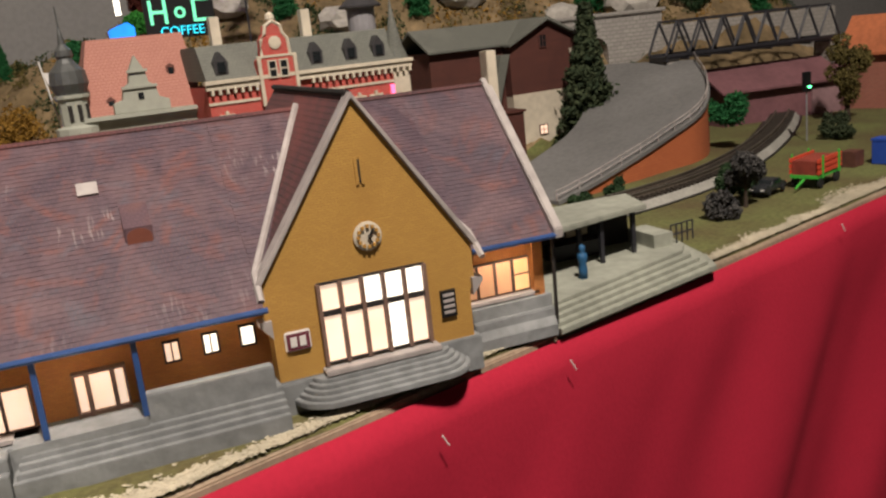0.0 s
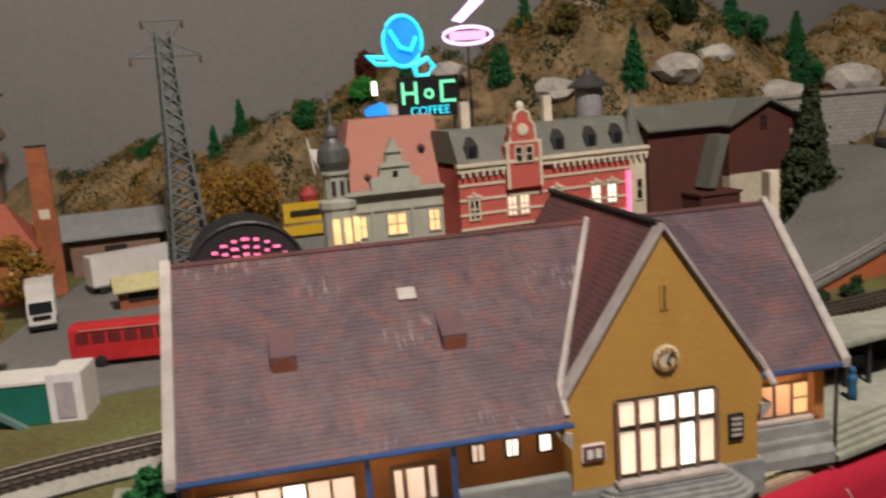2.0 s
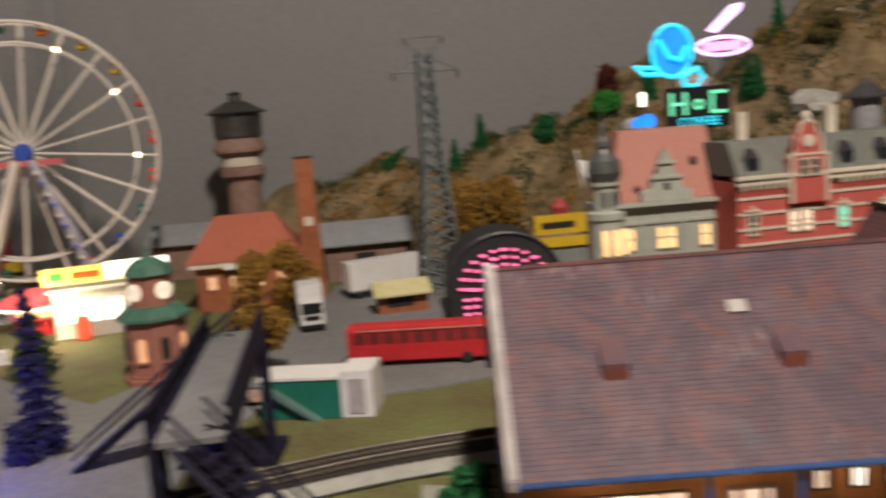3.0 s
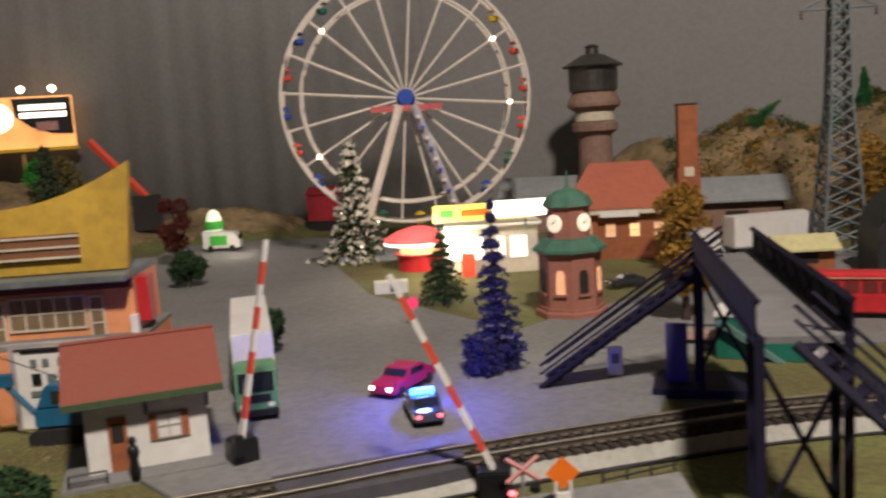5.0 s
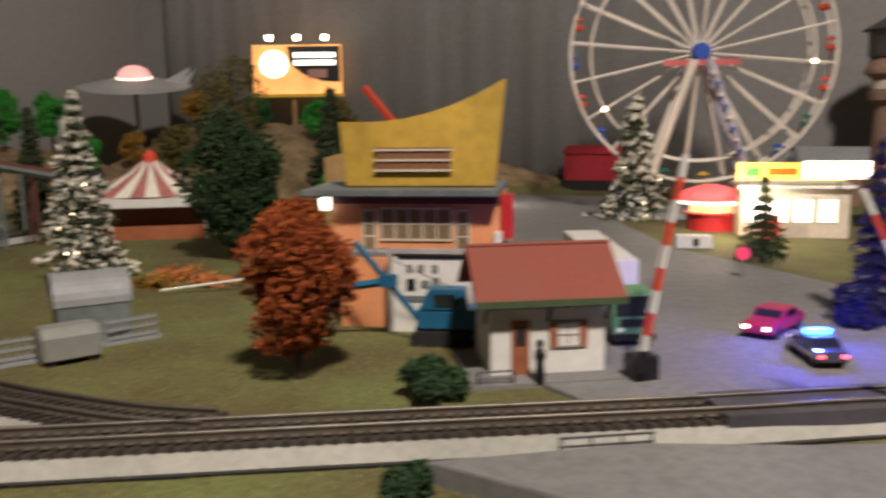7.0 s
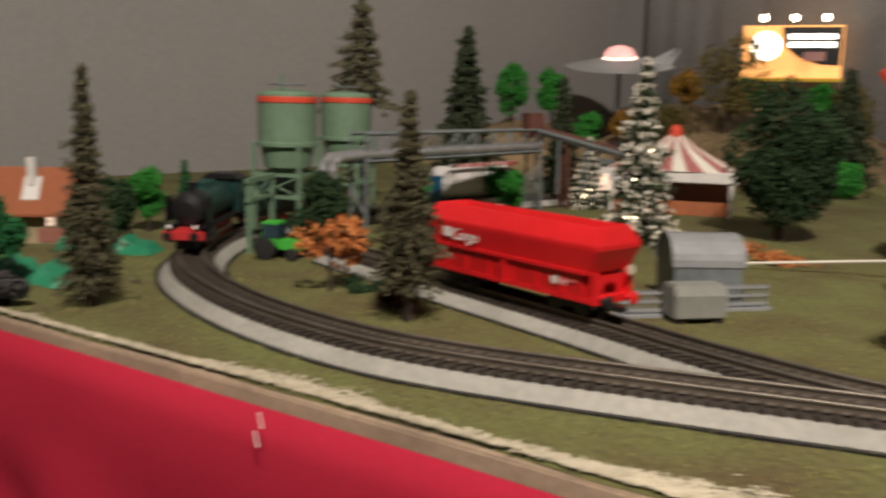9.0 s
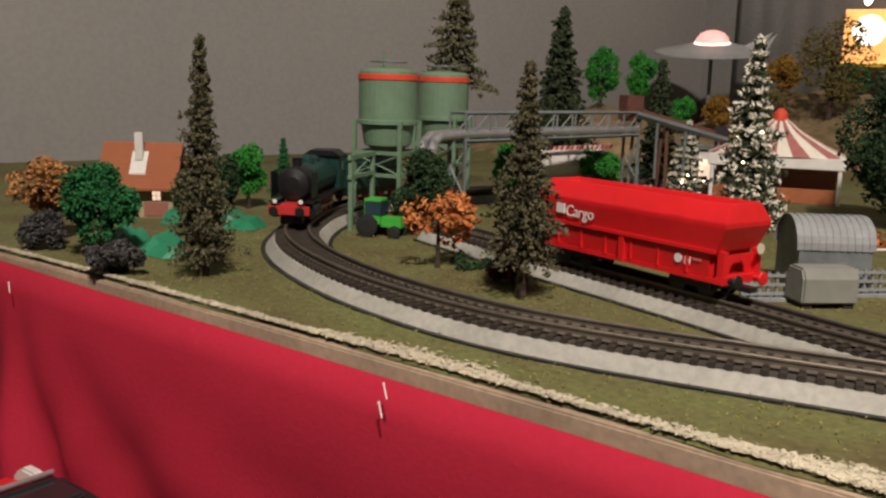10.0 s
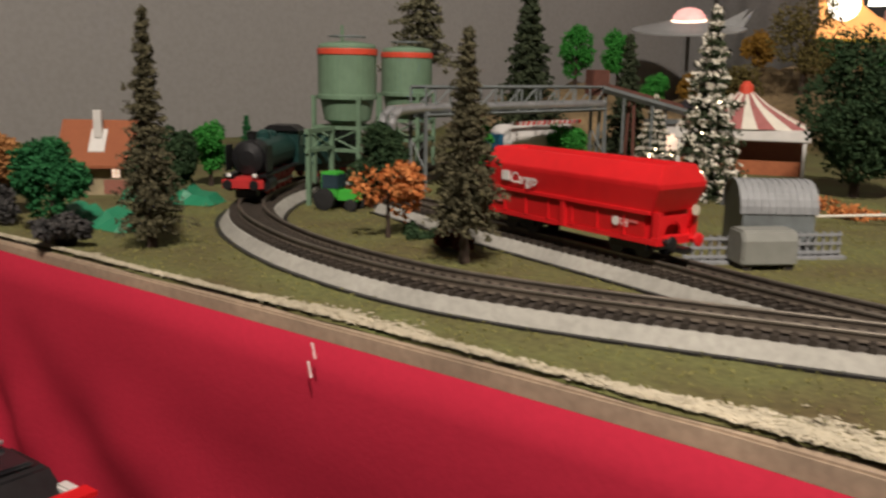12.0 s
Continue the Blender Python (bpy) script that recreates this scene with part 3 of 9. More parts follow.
def ground():
    bm = bmesh.new()
    nx, ny = 230, 130
    grid = []
    for i in range(nx + 1):
        x = -2.35 + (3.6) * i / nx
        lo = edge_y(max(x, -1.40)) + 0.004 * noise.noise(Vector((x * 14, 0, 0)))
        if x < -1.40:
            lo = -0.482 + (-1.40 - x) * -0.05
        hi = 1.175 + (x + 2.32) * 0.0639
        col = []
        for j in range(ny + 1):
            y = lo + (hi - lo) * (j / ny) ** 1.15
            z = hill_height(x, y) + 0.0008 * noise.noise(Vector((x * 60, y * 60, 0)))
            if j == 0:
                z -= 0.002
            col.append(bm.verts.new((x, y, z)))
        grid.append(col)
    for i in range(nx):
        for j in range(ny):
            bm.faces.new((grid[i][j], grid[i + 1][j], grid[i + 1][j + 1], grid[i][j + 1]))
    ob = part("ground", bm, GRASS, None, smooth=True)
    ob.data.materials.append(ROCK)
    for p in ob.data.polygons:
        if p.center.z > 0.012:
            p.material_index = 1
    setting(ob, "olive grass flock ground rising into brown rock hills", "ground")
    front = [(-1.40 + 0.0757 * i, edge_y(-1.40 + 0.0757 * i) - 0.0040) for i in range(36)] + [(1.26, edge_y(1.26) - 0.0040), (1.25, 1.36), (-2.3, 1.16), (-2.1, -0.455)]
    setting(part("table_top", prisms((front, "z", -0.022, -0.0025)), WOOD_EDGE, bev=0.001), "raw wooden board that carries the layout", "table")
    # ragged plaster strip along the edge
    rng = np.random.default_rng(4)
    pts = []
    for _ in range(60000):
        x = rng.uniform(-1.4, 1.2)
        patch = noise.noise(Vector((x * 9, 5, 0))) + 0.6 * noise.noise(Vector((x * 31, 2, 0)))
        if patch < rng.uniform(-0.85, -0.05):
            continue
        thin = float(np.interp(x, (-1.40, -1.05, -0.85), (0.25, 0.55, 1.0)))
        if rng.uniform() > thin:
            continue
        w = (0.006 + 0.018 * max(0.0, patch + 0.1)) * thin
        pts.append((x, edge_y(x) + 0.001 + abs(rng.normal()) * w * 0.6, 0.0002))
    ob = foliage("edge_plaster", pts, 0.0019, 3, EARTH_CREAM, None, 2)
    for v in ob.data.vertices:
        v.co.z = 0.0006 + v.co.z * 0.22
    tagged(ob, "crumbly cream plaster along the board's front edge", "plaster", kind="stuff")
    ob = foliage("grass_tufts", [(x, y, 0.0008) for x, y in ((rng.uniform(-1.42, -0.62), rng.uniform(-0.45, 0.25)) for _ in range(16000)) if y > edge_y(x) + 0.01 and hill_height(x, y) < 0.001], 0.0008, 5, GRASS_TUFT, None, 2)
    tagged(ob, "short olive grass flock", "grass", kind="stuff")


ground()


def cloth():
    bm = bmesh.new()
    nx, nz = 420, 26
    d = Vector((1, 0.3275, 0)).normalized()
    out = Vector((d.y, -d.x, 0))
    grid = []
    for i in range(nx + 1):
        x = -1.392 + 2.727 * i / nx
        slant = max(0.0, 1 - (x + 1.392) / 0.12)
        base = Vector((x, edge_y(x) - 0.0045, 0))
        drop = float(np.interp(x, (-1.39, -1.26, -0.80, -0.50), (0.0005, 0.0030, 0.0045, 0.0)))
        sag = 0.006 * noise.noise(Vector((x * 3.1, 2, 0))) - 0.004
        col = []
        for j in range(nz + 1):
            q = j / nz
            fold = (0.008 + 0.040 * q) * noise.noise(Vector((x * 6 + q * 2.5, q * 0.8, 7))) + 0.007 * noise.noise(Vector((x * 19 + 9 * q, q * 2.2, 1))) + 0.006 * q * math.sin(x * 23 + 5 * q) + 0.0065 * max(0.0, 1 - (x + 1.392) / 0.75) * math.sin(15 * math.atan2(x + 1.37, 0.72 * q + 0.02)) * min(1.0, 5 * q)
            roll = 0.006 * math.sin(min(1, q * 14) * math.pi / 2)
            p = base + out * (0.003 + roll + 0.012 * q + fold * min(1, q * 6))
            p.x += 0.42 * slant * max(0.0, q - 0.14)
            p.z = -0.0035 - drop + sag * min(1, q * 10 + 0.4) - 0.72 * q ** 1.15
            col.append(bm.verts.new(p))
        grid.append(col)
    for i in range(nx):
        for j in range(nz):
            bm.faces.new((grid[i][j], grid[i + 1][j], grid[i + 1][j + 1], grid[i][j + 1]))
    # the cloth turns the corner of the table
    ob = part("table_skirt", bm, CLOTH, None, smooth=True)
    sol = ob.modifiers.new("thickness", "SOLIDIFY")
    sol.thickness = 0.0015
    tagged(ob, "deep red felt cloth pinned along the table edge", "tablecloth")
    for x, drop in ((-1.0335, 0.0038), (-1.0360, 0.0132), (-1.3445, 0.012), (-1.3745, 0.006), (0.02, 0.02), (0.115, 0.012), (0.43, 0.004)):
        ob = thing("pin", x, edge_y(x) - 0.019, -0.008 - drop, 18, "steel dressmaker's pin stuck in the red cloth", "pin", "pins in the cloth")
        part("shaft", tubes([[(0, 0, 0.005), (0.0030, -0.001, -0.001)]], 0.0004), WHITE, ob)
        part("head", lathed([(0.0002, 0.0046), (0.0006, 0.0049), (0.0006, 0.0054), (0.0002, 0.0057)], 8), WHITE, ob)


cloth()


def slab(name, outline, z0, z1, material, label, category, bev=0.0006):
    return setting(part(name, prisms((outline, "z", z0, z1)), material, bev=bev), label, category)


# streets and squares
slab("road", [(-0.80, 0.045), (-0.66, -0.035), (-0.47, 0.085), (-0.46, 0.24), (-0.60, 0.36), (-0.80, 0.52), (-0.97, 0.78), (-1.05, 1.02), (-1.34, 0.98), (-1.26, 0.72), (-1.10, 0.44), (-0.84, 0.18)], -0.002, 0.0022, CONCRETE, "grey street that crosses the track and runs back to the fair", "road")
slab("road_side", [(-0.602, 0.3605), (-0.4605, 0.2425), (-0.44, 0.31), (-0.30, 0.335), (-0.18, 0.38), (-0.14, 0.56), (-0.24, 0.68), (-0.30, 0.86), (-0.44, 0.86), (-0.47, 0.55), (-0.57, 0.42)], -0.002, 0.0019, CONCRETE, "grey street and parking place behind the station", "road")
slab("forecourt", [(-0.735, -0.130), (-0.58, -0.145), (-0.42, -0.060), (-0.45, 0.045), (-0.60, -0.04), (-0.66, -0.068)], -0.002, 0.0095, CONCRETE, "grey ramp of the street in front of the level crossing", "road")
slab("town_street", [(-0.18, 0.335), (0.30, 0.40), (0.30, 0.62), (-0.14, 0.60)], -0.002, 0.0016, CONCRETE, "grey street before the town houses", "road")
slab("plinth_west", [(-0.30, 0.02), (-0.262, -0.005), (-0.255, 0.11), (-0.30, 0.125)], -0.002, 0.006, mat("planter_concrete", (0.30, 0.29, 0.24), 0.85, vary=0.3), "low concrete planter bed beside the station", "planter")


# ---- the track ----
LINE_A = [(1.02, 0.86), (0.9, 0.68), (0.71, 0.495), (0.512, 0.348), (0.342, 0.275), (0.05, 0.228), (-0.255, 0.184), (-0.386, 0.146), (-0.488, 0.092), (-0.58, 0.034), (-0.644, -0.013), (-0.778, -0.105), (-0.9329, -0.2129), (-1.0205, -0.2690), (-1.0865, -0.2950), (-1.1795, -0.3090), (-1.2795, -0.3020), (-1.3595, -0.2710), (-1.4395, -0.2050), (-1.4895, -0.1090), (-1.5145, 0.0110), (-1.5345, 0.1810), (-1.5445, 0.3810)]
LINE_B = [(-0.8478, -0.1376), (-0.8909, -0.1500), (-0.9595, -0.1570), (-1.0195, -0.1580), (-1.1645, -0.1650), (-1.3145, -0.1690)]
BED_TOP, RAIL_TOP = 0.0075, 0.0145


def ribbon(bm, line, offsets):
    """A section of (sideways, up) points drawn along a line."""
    rows = []
    for i, p in enumerate(line):
        d = (line[min(i + 1, len(line) - 1)] - line[max(i - 1, 0)]).normalized()
        n = Vector((-d.y, d.x))
        rows.append([bm.verts.new((p.x + n.x * s, p.y + n.y * s, z)) for s, z in offsets])
    k = len(offsets)
    for a, b in zip(rows, rows[1:]):
        for i in range(k):
            bm.faces.new((a[i], b[i], b[(i + 1) % k], a[(i + 1) % k]))
    bm.faces.new(rows[0]), bm.faces.new(rows[-1][::-1])


def sleeper_mesh():
    bm = bmesh.new()
    box(bm, -0.0016, 0.0016, -0.0165, 0.0165, 0, 0.0032)
    for s in (-1, 1):
        box(bm, -0.0013, 0.0013, s * 0.0095 - 0.0025, s * 0.0095 + 0.0025, 0.0032, 0.0042)
    me = bpy.data.meshes.new("sleeper")
    bm.to_mesh(me)
    bm.free()
    me.materials.append(SLEEPER)
    return me


TRACK_JOBS = []


def track(name, points, label, wide):
    line = smooth_path([(x, y) for x, y in points], 12)
    line = [Vector(p) for p in line]
    root = thing(name, 0, 0, 0, 0, label, "railway track", kind="structure")
    bm = bmesh.new()
    ribbon(bm, line, [(-wide, -0.001), (wide, -0.001), (wide * 0.72, BED_TOP), (-wide * 0.72, BED_TOP)])
    part("trackbed", bm, BED, root, "grey foam trackbed with sloping sides")
    bm = bmesh.new()
    ribbon(bm, line, [(-0.0155, BED_TOP - 0.001), (0.0155, BED_TOP - 0.001), (0.0150, BED_TOP + 0.0012), (-0.0150, BED_TOP + 0.0012)])
    part("ballast", bm, BALLAST, root, "dark brown ballast between the sleepers")
    bm = bmesh.new()
    ribbon(bm, line, [(-wide - 0.0022, -0.001), (-wide + 0.001, -0.001), (-wide + 0.001, 0.0012), (-wide - 0.0022, 0.0012)])
    ribbon(bm, line, [(wide - 0.001, -0.001), (wide + 0.0022, -0.001), (wide + 0.0022, 0.0012), (wide - 0.001, 0.0012)])
    part("bed_edge", bm, BLACK, root, "black cork edge under the trackbed")
    for s in (-1, 1):
        bm = bmesh.new()
        c = s * 0.0088
        ribbon(bm, line, [(c - 0.0011, RAIL_TOP - 0.0013), (c + 0.0011, RAIL_TOP - 0.0013), (c + 0.0011, RAIL_TOP - 0.0003), (c + 0.0008, RAIL_TOP), (c - 0.0008, RAIL_TOP), (c - 0.0011, RAIL_TOP - 0.0003)])
        rail = part("rail", bm, RAIL, root, "nickel silver rail")
        bm = bmesh.new()
        ribbon(bm, line, [(c - 0.0017, RAIL_TOP - 0.0045), (c + 0.0017, RAIL_TOP - 0.0045), (c + 0.0016, RAIL_TOP - 0.0040), (c + 0.0006, RAIL_TOP - 0.0034), (c + 0.0006, RAIL_TOP - 0.0012), (c - 0.0006, RAIL_TOP - 0.0012), (c - 0.0006, RAIL_TOP - 0.0034), (c - 0.0016, RAIL_TOP - 0.0040)])
        part("rail_web", bm, RAIL_WEB, rail, "dull brown rail web and foot")
    TRACK_JOBS.append((root, line))
    return root


track("railway_track", LINE_A, "model railway track with brown sleepers curving round the layout", 0.0245)
track("siding_track", LINE_B, "siding with brown sleepers that carries the red wagon", 0.0235)

# crossing deck between the rails
deck = setting(part("crossing_deck", boxes((-0.050, 0.050, -0.0068, 0.0068, BED_TOP, RAIL_TOP - 0.0012), (-0.050, 0.050, 0.0112, 0.0178, 0.002, RAIL_TOP - 0.0018), (-0.050, 0.050, -0.0178, -0.0112, 0.002, RAIL_TOP - 0.0018)), mat("dark_crossing_planks", (0.075, 0.07, 0.082), 0.7, vary=0.3)), "dark planked deck of the level crossing", "crossing")
deck.matrix_world = pose(-0.602, 0.0165, 0, 0, 0, 35.5)


# ---- station ----
def window(parent, x, y, z, w, h, pane, frame_m, cols=1, rows=1, t=0.0009, name="window", face=1, depth=0.0016):
    """A framed pane in a wall that faces -y (face 1) or +y: frame, bars and pane."""
    ob = new(name)
    ob.parent = parent
    b = bmesh.new()
    y0, y1 = y - depth * face, y + 0.001 * face
    y0, y1 = min(y0, y1), max(y0, y1)
    box(b, x - w / 2 - t, x - w / 2, y0, y1, z - h / 2 - t, z + h / 2 + t)
    box(b, x + w / 2, x + w / 2 + t, y0, y1, z - h / 2 - t, z + h / 2 + t)
    box(b, x - w / 2, x + w / 2, y0, y1, z + h / 2, z + h / 2 + t)
    box(b, x - w / 2, x + w / 2, y0, y1, z - h / 2 - t, z - h / 2)
    for i in range(1, cols):
        c = x - w / 2 + w * i / cols
        box(b, c - t * 0.4, c + t * 0.4, y0 + 0.0003, y1, z - h / 2, z + h / 2)
    for j in range(1, rows):
        c = z - h / 2 + h * j / rows
        box(b, x - w / 2, x + w / 2, y0 + 0.0005, y1 - 0.0002, c - t * 0.4, c + t * 0.4)
    part("window_frame", b, frame_m, ob)
    part("pane", boxes((x - w / 2, x + w / 2, y - 0.0006 * face if face > 0 else y, y if face > 0 else y + 0.0006, z - h / 2, z + h / 2)), pane, ob)
    return ob


def station():
    st = thing("station_building", 0, 0, 0, 0, "long ochre brick station with a mottled tile roof and lit windows", "station")
    E0, R0 = 0.060, 0.143
    yf, yr, yb = -0.010, 0.088, 0.188
    # walls of the long house
    part("wall", boxes((-0.245, 0.0, 0.013, 0.168, 0.016, 0.062), (0.0, 0.108, 0.0290, 0.168, 0.016, 0.066)), RUST_BRICK, st, "rust brown brick wall under the eaves")
    for x0, x1, yw in ((-0.2455, -0.2425, 0.0), (0.1062, 0.1092, 0.022)):
        part("end_gable", prisms(([(yw, 0.016), (0.176, 0.016), (0.176, 0.062), (yr, R0 - 0.003), (yw, 0.063 + yw * 0.3)], "x", x0 - 0.004, x1 - 0.0005)), RUST_BRICK, st, "brick end gable")
    part("plinth", boxes((-0.2505, 0.030, -0.001, 0.178, -0.001, 0.0175), (0.030, 0.1125, 0.0175, 0.178, -0.001, 0.0170)), STONE_GREY, st, "grey stone plinth", bev=0.0008)
    # main roof in two slopes
    th = 0.003
    slope = (R0 - E0) / (yr - yf)
    ym = 0.0068
    zm = E0 + (ym - yf) * slope
    ye, Ee = 0.011, 0.0620
    for x0, x1, y0, z0 in ((-0.2485, -0.0575, yf, E0), (0.0575, 0.1115, ye, Ee), (-0.0574, 0.0574, ym, zm)):
        part("roof_front", prisms(([(y0, z0), (yr, R0), (yr, R0 - th * 1.3), (y0, z0 - th)], "x", x0, x1)), STATION_TILE, st, "mottled violet brown roof tiles")
    # tiles in courses, each with its lower lip
    rng = np.random.default_rng(21)
    tv, tf = [], []
    for x0, x1, y0, z0 in ((-0.2480, -0.0575, yf, E0), (0.0575, 0.1105, ye, Ee), (-0.0574, 0.0574, ym, zm)):
        run = Vector((0, yr - y0, R0 - z0))
        up, out = run.normalized(), Vector((0, -run.z, run.y)).normalized()
        rows = int(run.length / 0.0028)
        for j in range(rows):
            start = Vector((0, y0, z0)) + run * (j / rows)
            ends = Vector((0, y0, z0)) + run * ((j + 1) / rows)
            x = x0 - (0.0012 if j % 2 else 0.0)
            while x < x1 - 0.0004:
                w = 0.0024
                xa, xb = max(x, x0) + 0.0001, min(x + w, x1) - 0.0001
                x += w
                if xb - xa < 0.0004:
                    continue
                lip = 0.00034 + rng.uniform(-0.00010, 0.00016)
                drop = up * rng.uniform(-0.0002, 0.0001)
                k = len(tv)
                for px in (xa, xb):
                    for q in (start + drop + out * 0.0001, start + drop + out * lip, ends + out * 0.00016):
                        tv.append((px, q.y, q.z))
                tf += [(k, k + 3, k + 4, k + 1), (k + 1, k + 4, k + 5, k + 2)]
    me = bpy.data.meshes.new("roof_tiles")
    me.from_pydata(tv, [], tf)
    me.materials.append(TILE_WORN)
    tiles = new("roof_tiles", me)
    tiles.parent = st
    tagged(tiles, "mottled violet brown tiles laid in courses", kind="stuff")
    part("roof_back", prisms(([(yb, E0), (yr, R0), (yr, R0 - th * 1.3), (yb, E0 - th)], "x", -0.2485, 0.1115)), STATION_TILE, st, "mottled violet brown roof tiles")
    part("ridge_cap", tubes([[(-0.2485, yr, R0), (0.1115, yr, R0)]], 0.0018, 8), SHADED_CROSS_TILE, st)
    for x, yv, ev in ((-0.2505, yf, E0), (0.1130, ye, Ee)):
        b = prisms(([(yv - 0.003, ev - 0.003), (yv - 0.003, ev + 0.003), (yr, R0 + 0.0045), (yb + 0.003, E0 + 0.003), (yb + 0.003, E0 - 0.003), (yr, R0 - 0.003)], "x", x - 0.0028, x + 0.0028))
        part("verge_board", b, GREY_TRIM, st, "pale grey verge coping", bev=0.0006)
    b = bmesh.new()
    tube(b, [(-0.2495, yf - 0.0015, E0 - 0.001), (-0.056, yf - 0.0015, E0 - 0.001)], 0.0016, 8)
    part("gutter", b, BLUE_TRIM, st, "dark blue gutter")
    part("gutter", tubes([[(0.0575, ye - 0.0015, Ee - 0.001), (0.1125, ye - 0.0015, Ee - 0.001)]], 0.0016, 8), BLUE_TRIM, st, "dark blue gutter")
    for x in (-0.160, -0.1175):
        part("post", boxes((x - 0.0013, x + 0.0013, -0.0095, -0.0069, 0.021, E0 - 0.001)), BLUE_TRIM, st, "dark blue canopy post")
    part("downpipe", tubes([[(-0.2475, -0.004, E0 - 0.002), (-0.2475, -0.001, 0.010)]], 0.0011), BLUE_TRIM, st)
    part("downpipe", tubes([[(0.112, ye + 0.004, Ee - 0.002), (0.113, 0.018, 0.006)]], 0.0011), DARK, st)
    # cross gable
    gable = [(-0.0535, 0.0), (-0.0535, 0.043), (-0.0565, 0.049), (-0.0565, 0.0695), (0.0, 0.1525), (0.0555, 0.0705), (0.0555, 0.049), (0.0525, 0.043), (0.0525, 0.0)]
    part("gable_wall", prisms((gable, "y", 0.0, 0.006)), OCHRE, st, "ochre yellow brick gable")
    part("gable_side", boxes((-0.0535, -0.050, 0.006, 0.09, 0.0, 0.060)), OCHRE, st)
    part("gable_side", boxes((0.049, 0.0525, 0.006, 0.09, 0.0, 0.060)), OCHRE, st)
    for s in (-1, 1):
        # west slope takes the darkened tile, its shade is in the colour
        part("cross_roof", prisms(([(s * 0.0580, 0.0665), (0, 0.1525), (0, 0.1490), (s * 0.0555, 0.0640)], "y", 0.0065, 0.168)), SHADED_CROSS_TILE if s < 0 else STATION_TILE, st, "cross gable's roof tiles, west slope coloured dark for shade")
        part("gable_coping", prisms(([(s * 0.0600, 0.0675), (0, 0.1545), (0, 0.1512), (s * 0.0565, 0.0675)], "y", -0.0025, 0.0068)), GREY_TRIM, st, "pale grey coping along the gable", bev=0.0004)
        part("valley_board", tubes([[(s * 0.0580, -0.008, 0.0625), (s * 0.0570, 0.005, 0.0735), (s * 0.0065, 0.087, 0.1455)]], 0.0019, 6), GREY_TRIM, st, "pale grey valley flashing")
        part("kneeler", prisms(([(s * 0.0535, 0.041), (s * 0.0595, 0.048), (s * 0.0595, 0.0505), (s * 0.0535, 0.0505)], "y", -0.0022, 0.006)), GREY_TRIM, st)
    part("cross_ridge", tubes([[(0, 0.003, 0.1535), (0, 0.17, 0.1535)]], 0.0017, 8), DARK, st)
    part("rear_gable", prisms(([(-0.055, 0.06), (0, 0.150), (0.055, 0.06)], "y", 0.160, 0.166)), OCHRE, st)
    part("gable_plinth", boxes((-0.0560, -0.0295, -0.0022, 0.006, -0.001, 0.0165)), STONE_GREY, st, "grey stone plinth", bev=0.0006)
    part("gable_plinth", boxes((0.0290, 0.0560, -0.0022, 0.006, -0.001, 0.0185)), STONE_GREY, st, "grey stone plinth", bev=0.0006)
    part("loophole", boxes((-0.0006, 0.0006, -0.0006, 0.001, 0.110, 0.1215)), DARK, st)
    part("loophole_frame", boxes((-0.0022, -0.0006, -0.0008, 0.0005, 0.109, 0.1225), (0.0006, 0.0022, -0.0008, 0.0005, 0.109, 0.1225)), OCHRE, st)
    # station clock with open numerals
    ck = part("clock", lathed([(0.0062, 0), (0.0074, 0.0005), (0.0074, 0.0014), (0.0062, 0.0018)], 28), CREAM, st, "pale round station clock")
    ck.data.transform(pose(0, 0, 0.083, 90, 0, 0))
    b = bmesh.new()
    for k in range(12):
        a = k * math.pi / 6
        box(b, 0.0052 * math.sin(a) - 0.0008, 0.0052 * math.sin(a) + 0.0008, -0.0030, -0.0016, 0.083 + 0.0052 * math.cos(a) - 0.0008, 0.083 + 0.0052 * math.cos(a) + 0.0008)
    part("clock_mark", b, OCHRE, ck)
    part("clock_hand", tubes([[(0, -0.003, 0.083), (0.0034, -0.003, 0.0868)], [(0, -0.003, 0.083), (0.0016, -0.003, 0.0795)]], 0.0005), BLACK, ck, "black clock hands")
    # the great hall window, five bays in two tiers
    bm = boxes((-0.0290, 0.0275, -0.0020, 0.0010, 0.0628, 0.0640), (-0.0290, 0.0275, -0.0018, 0.0010, 0.0215, 0.0226), (-0.0290, 0.0275, -0.0018, 0.001, 0.0465, 0.0492))
    part("window_band", bm, DARK, st, "dark brown window rails")
    for i in range(6):
        x = -0.0290 + 0.0562 * i / 5
        part("mullion", boxes((x - 0.0010, x + 0.0010, -0.0034, 0.001, 0.0215, 0.0636)), mat("mullion_brown", (0.20, 0.12, 0.09), 0.6) if i == 0 else bpy.data.materials["mullion_brown"], st, "brown window mullion")
    for i in range(5):
        for j, (z0, z1) in enumerate(((0.0228, 0.0463), (0.0494, 0.0626))):
            x0 = -0.0290 + 0.0562 * i / 5 + 0.0011
            bright = (j == 1 and i >= 2) or (j == 0 and i == 3)
            part("pane", boxes((x0, x0 + 0.0562 / 5 - 0.0022, -0.0008, 0.0008, z0, z1)), BRIGHT_PANE if bright else WARM_PANE, st, "lit hall window pane")
    part("sill", boxes((-0.0315, 0.0305, -0.0085, 0.0, 0.0175, 0.0205)), GREY_TRIM, st, "grey window sill", bev=0.0005)
    # badge and notice board
    bd = part("badge", boxes((-0.0485, -0.0355, -0.0014, 0.0005, 0.0325, 0.0425)), WHITE, st, "white railway badge with a dark red border", bev=0.0006)
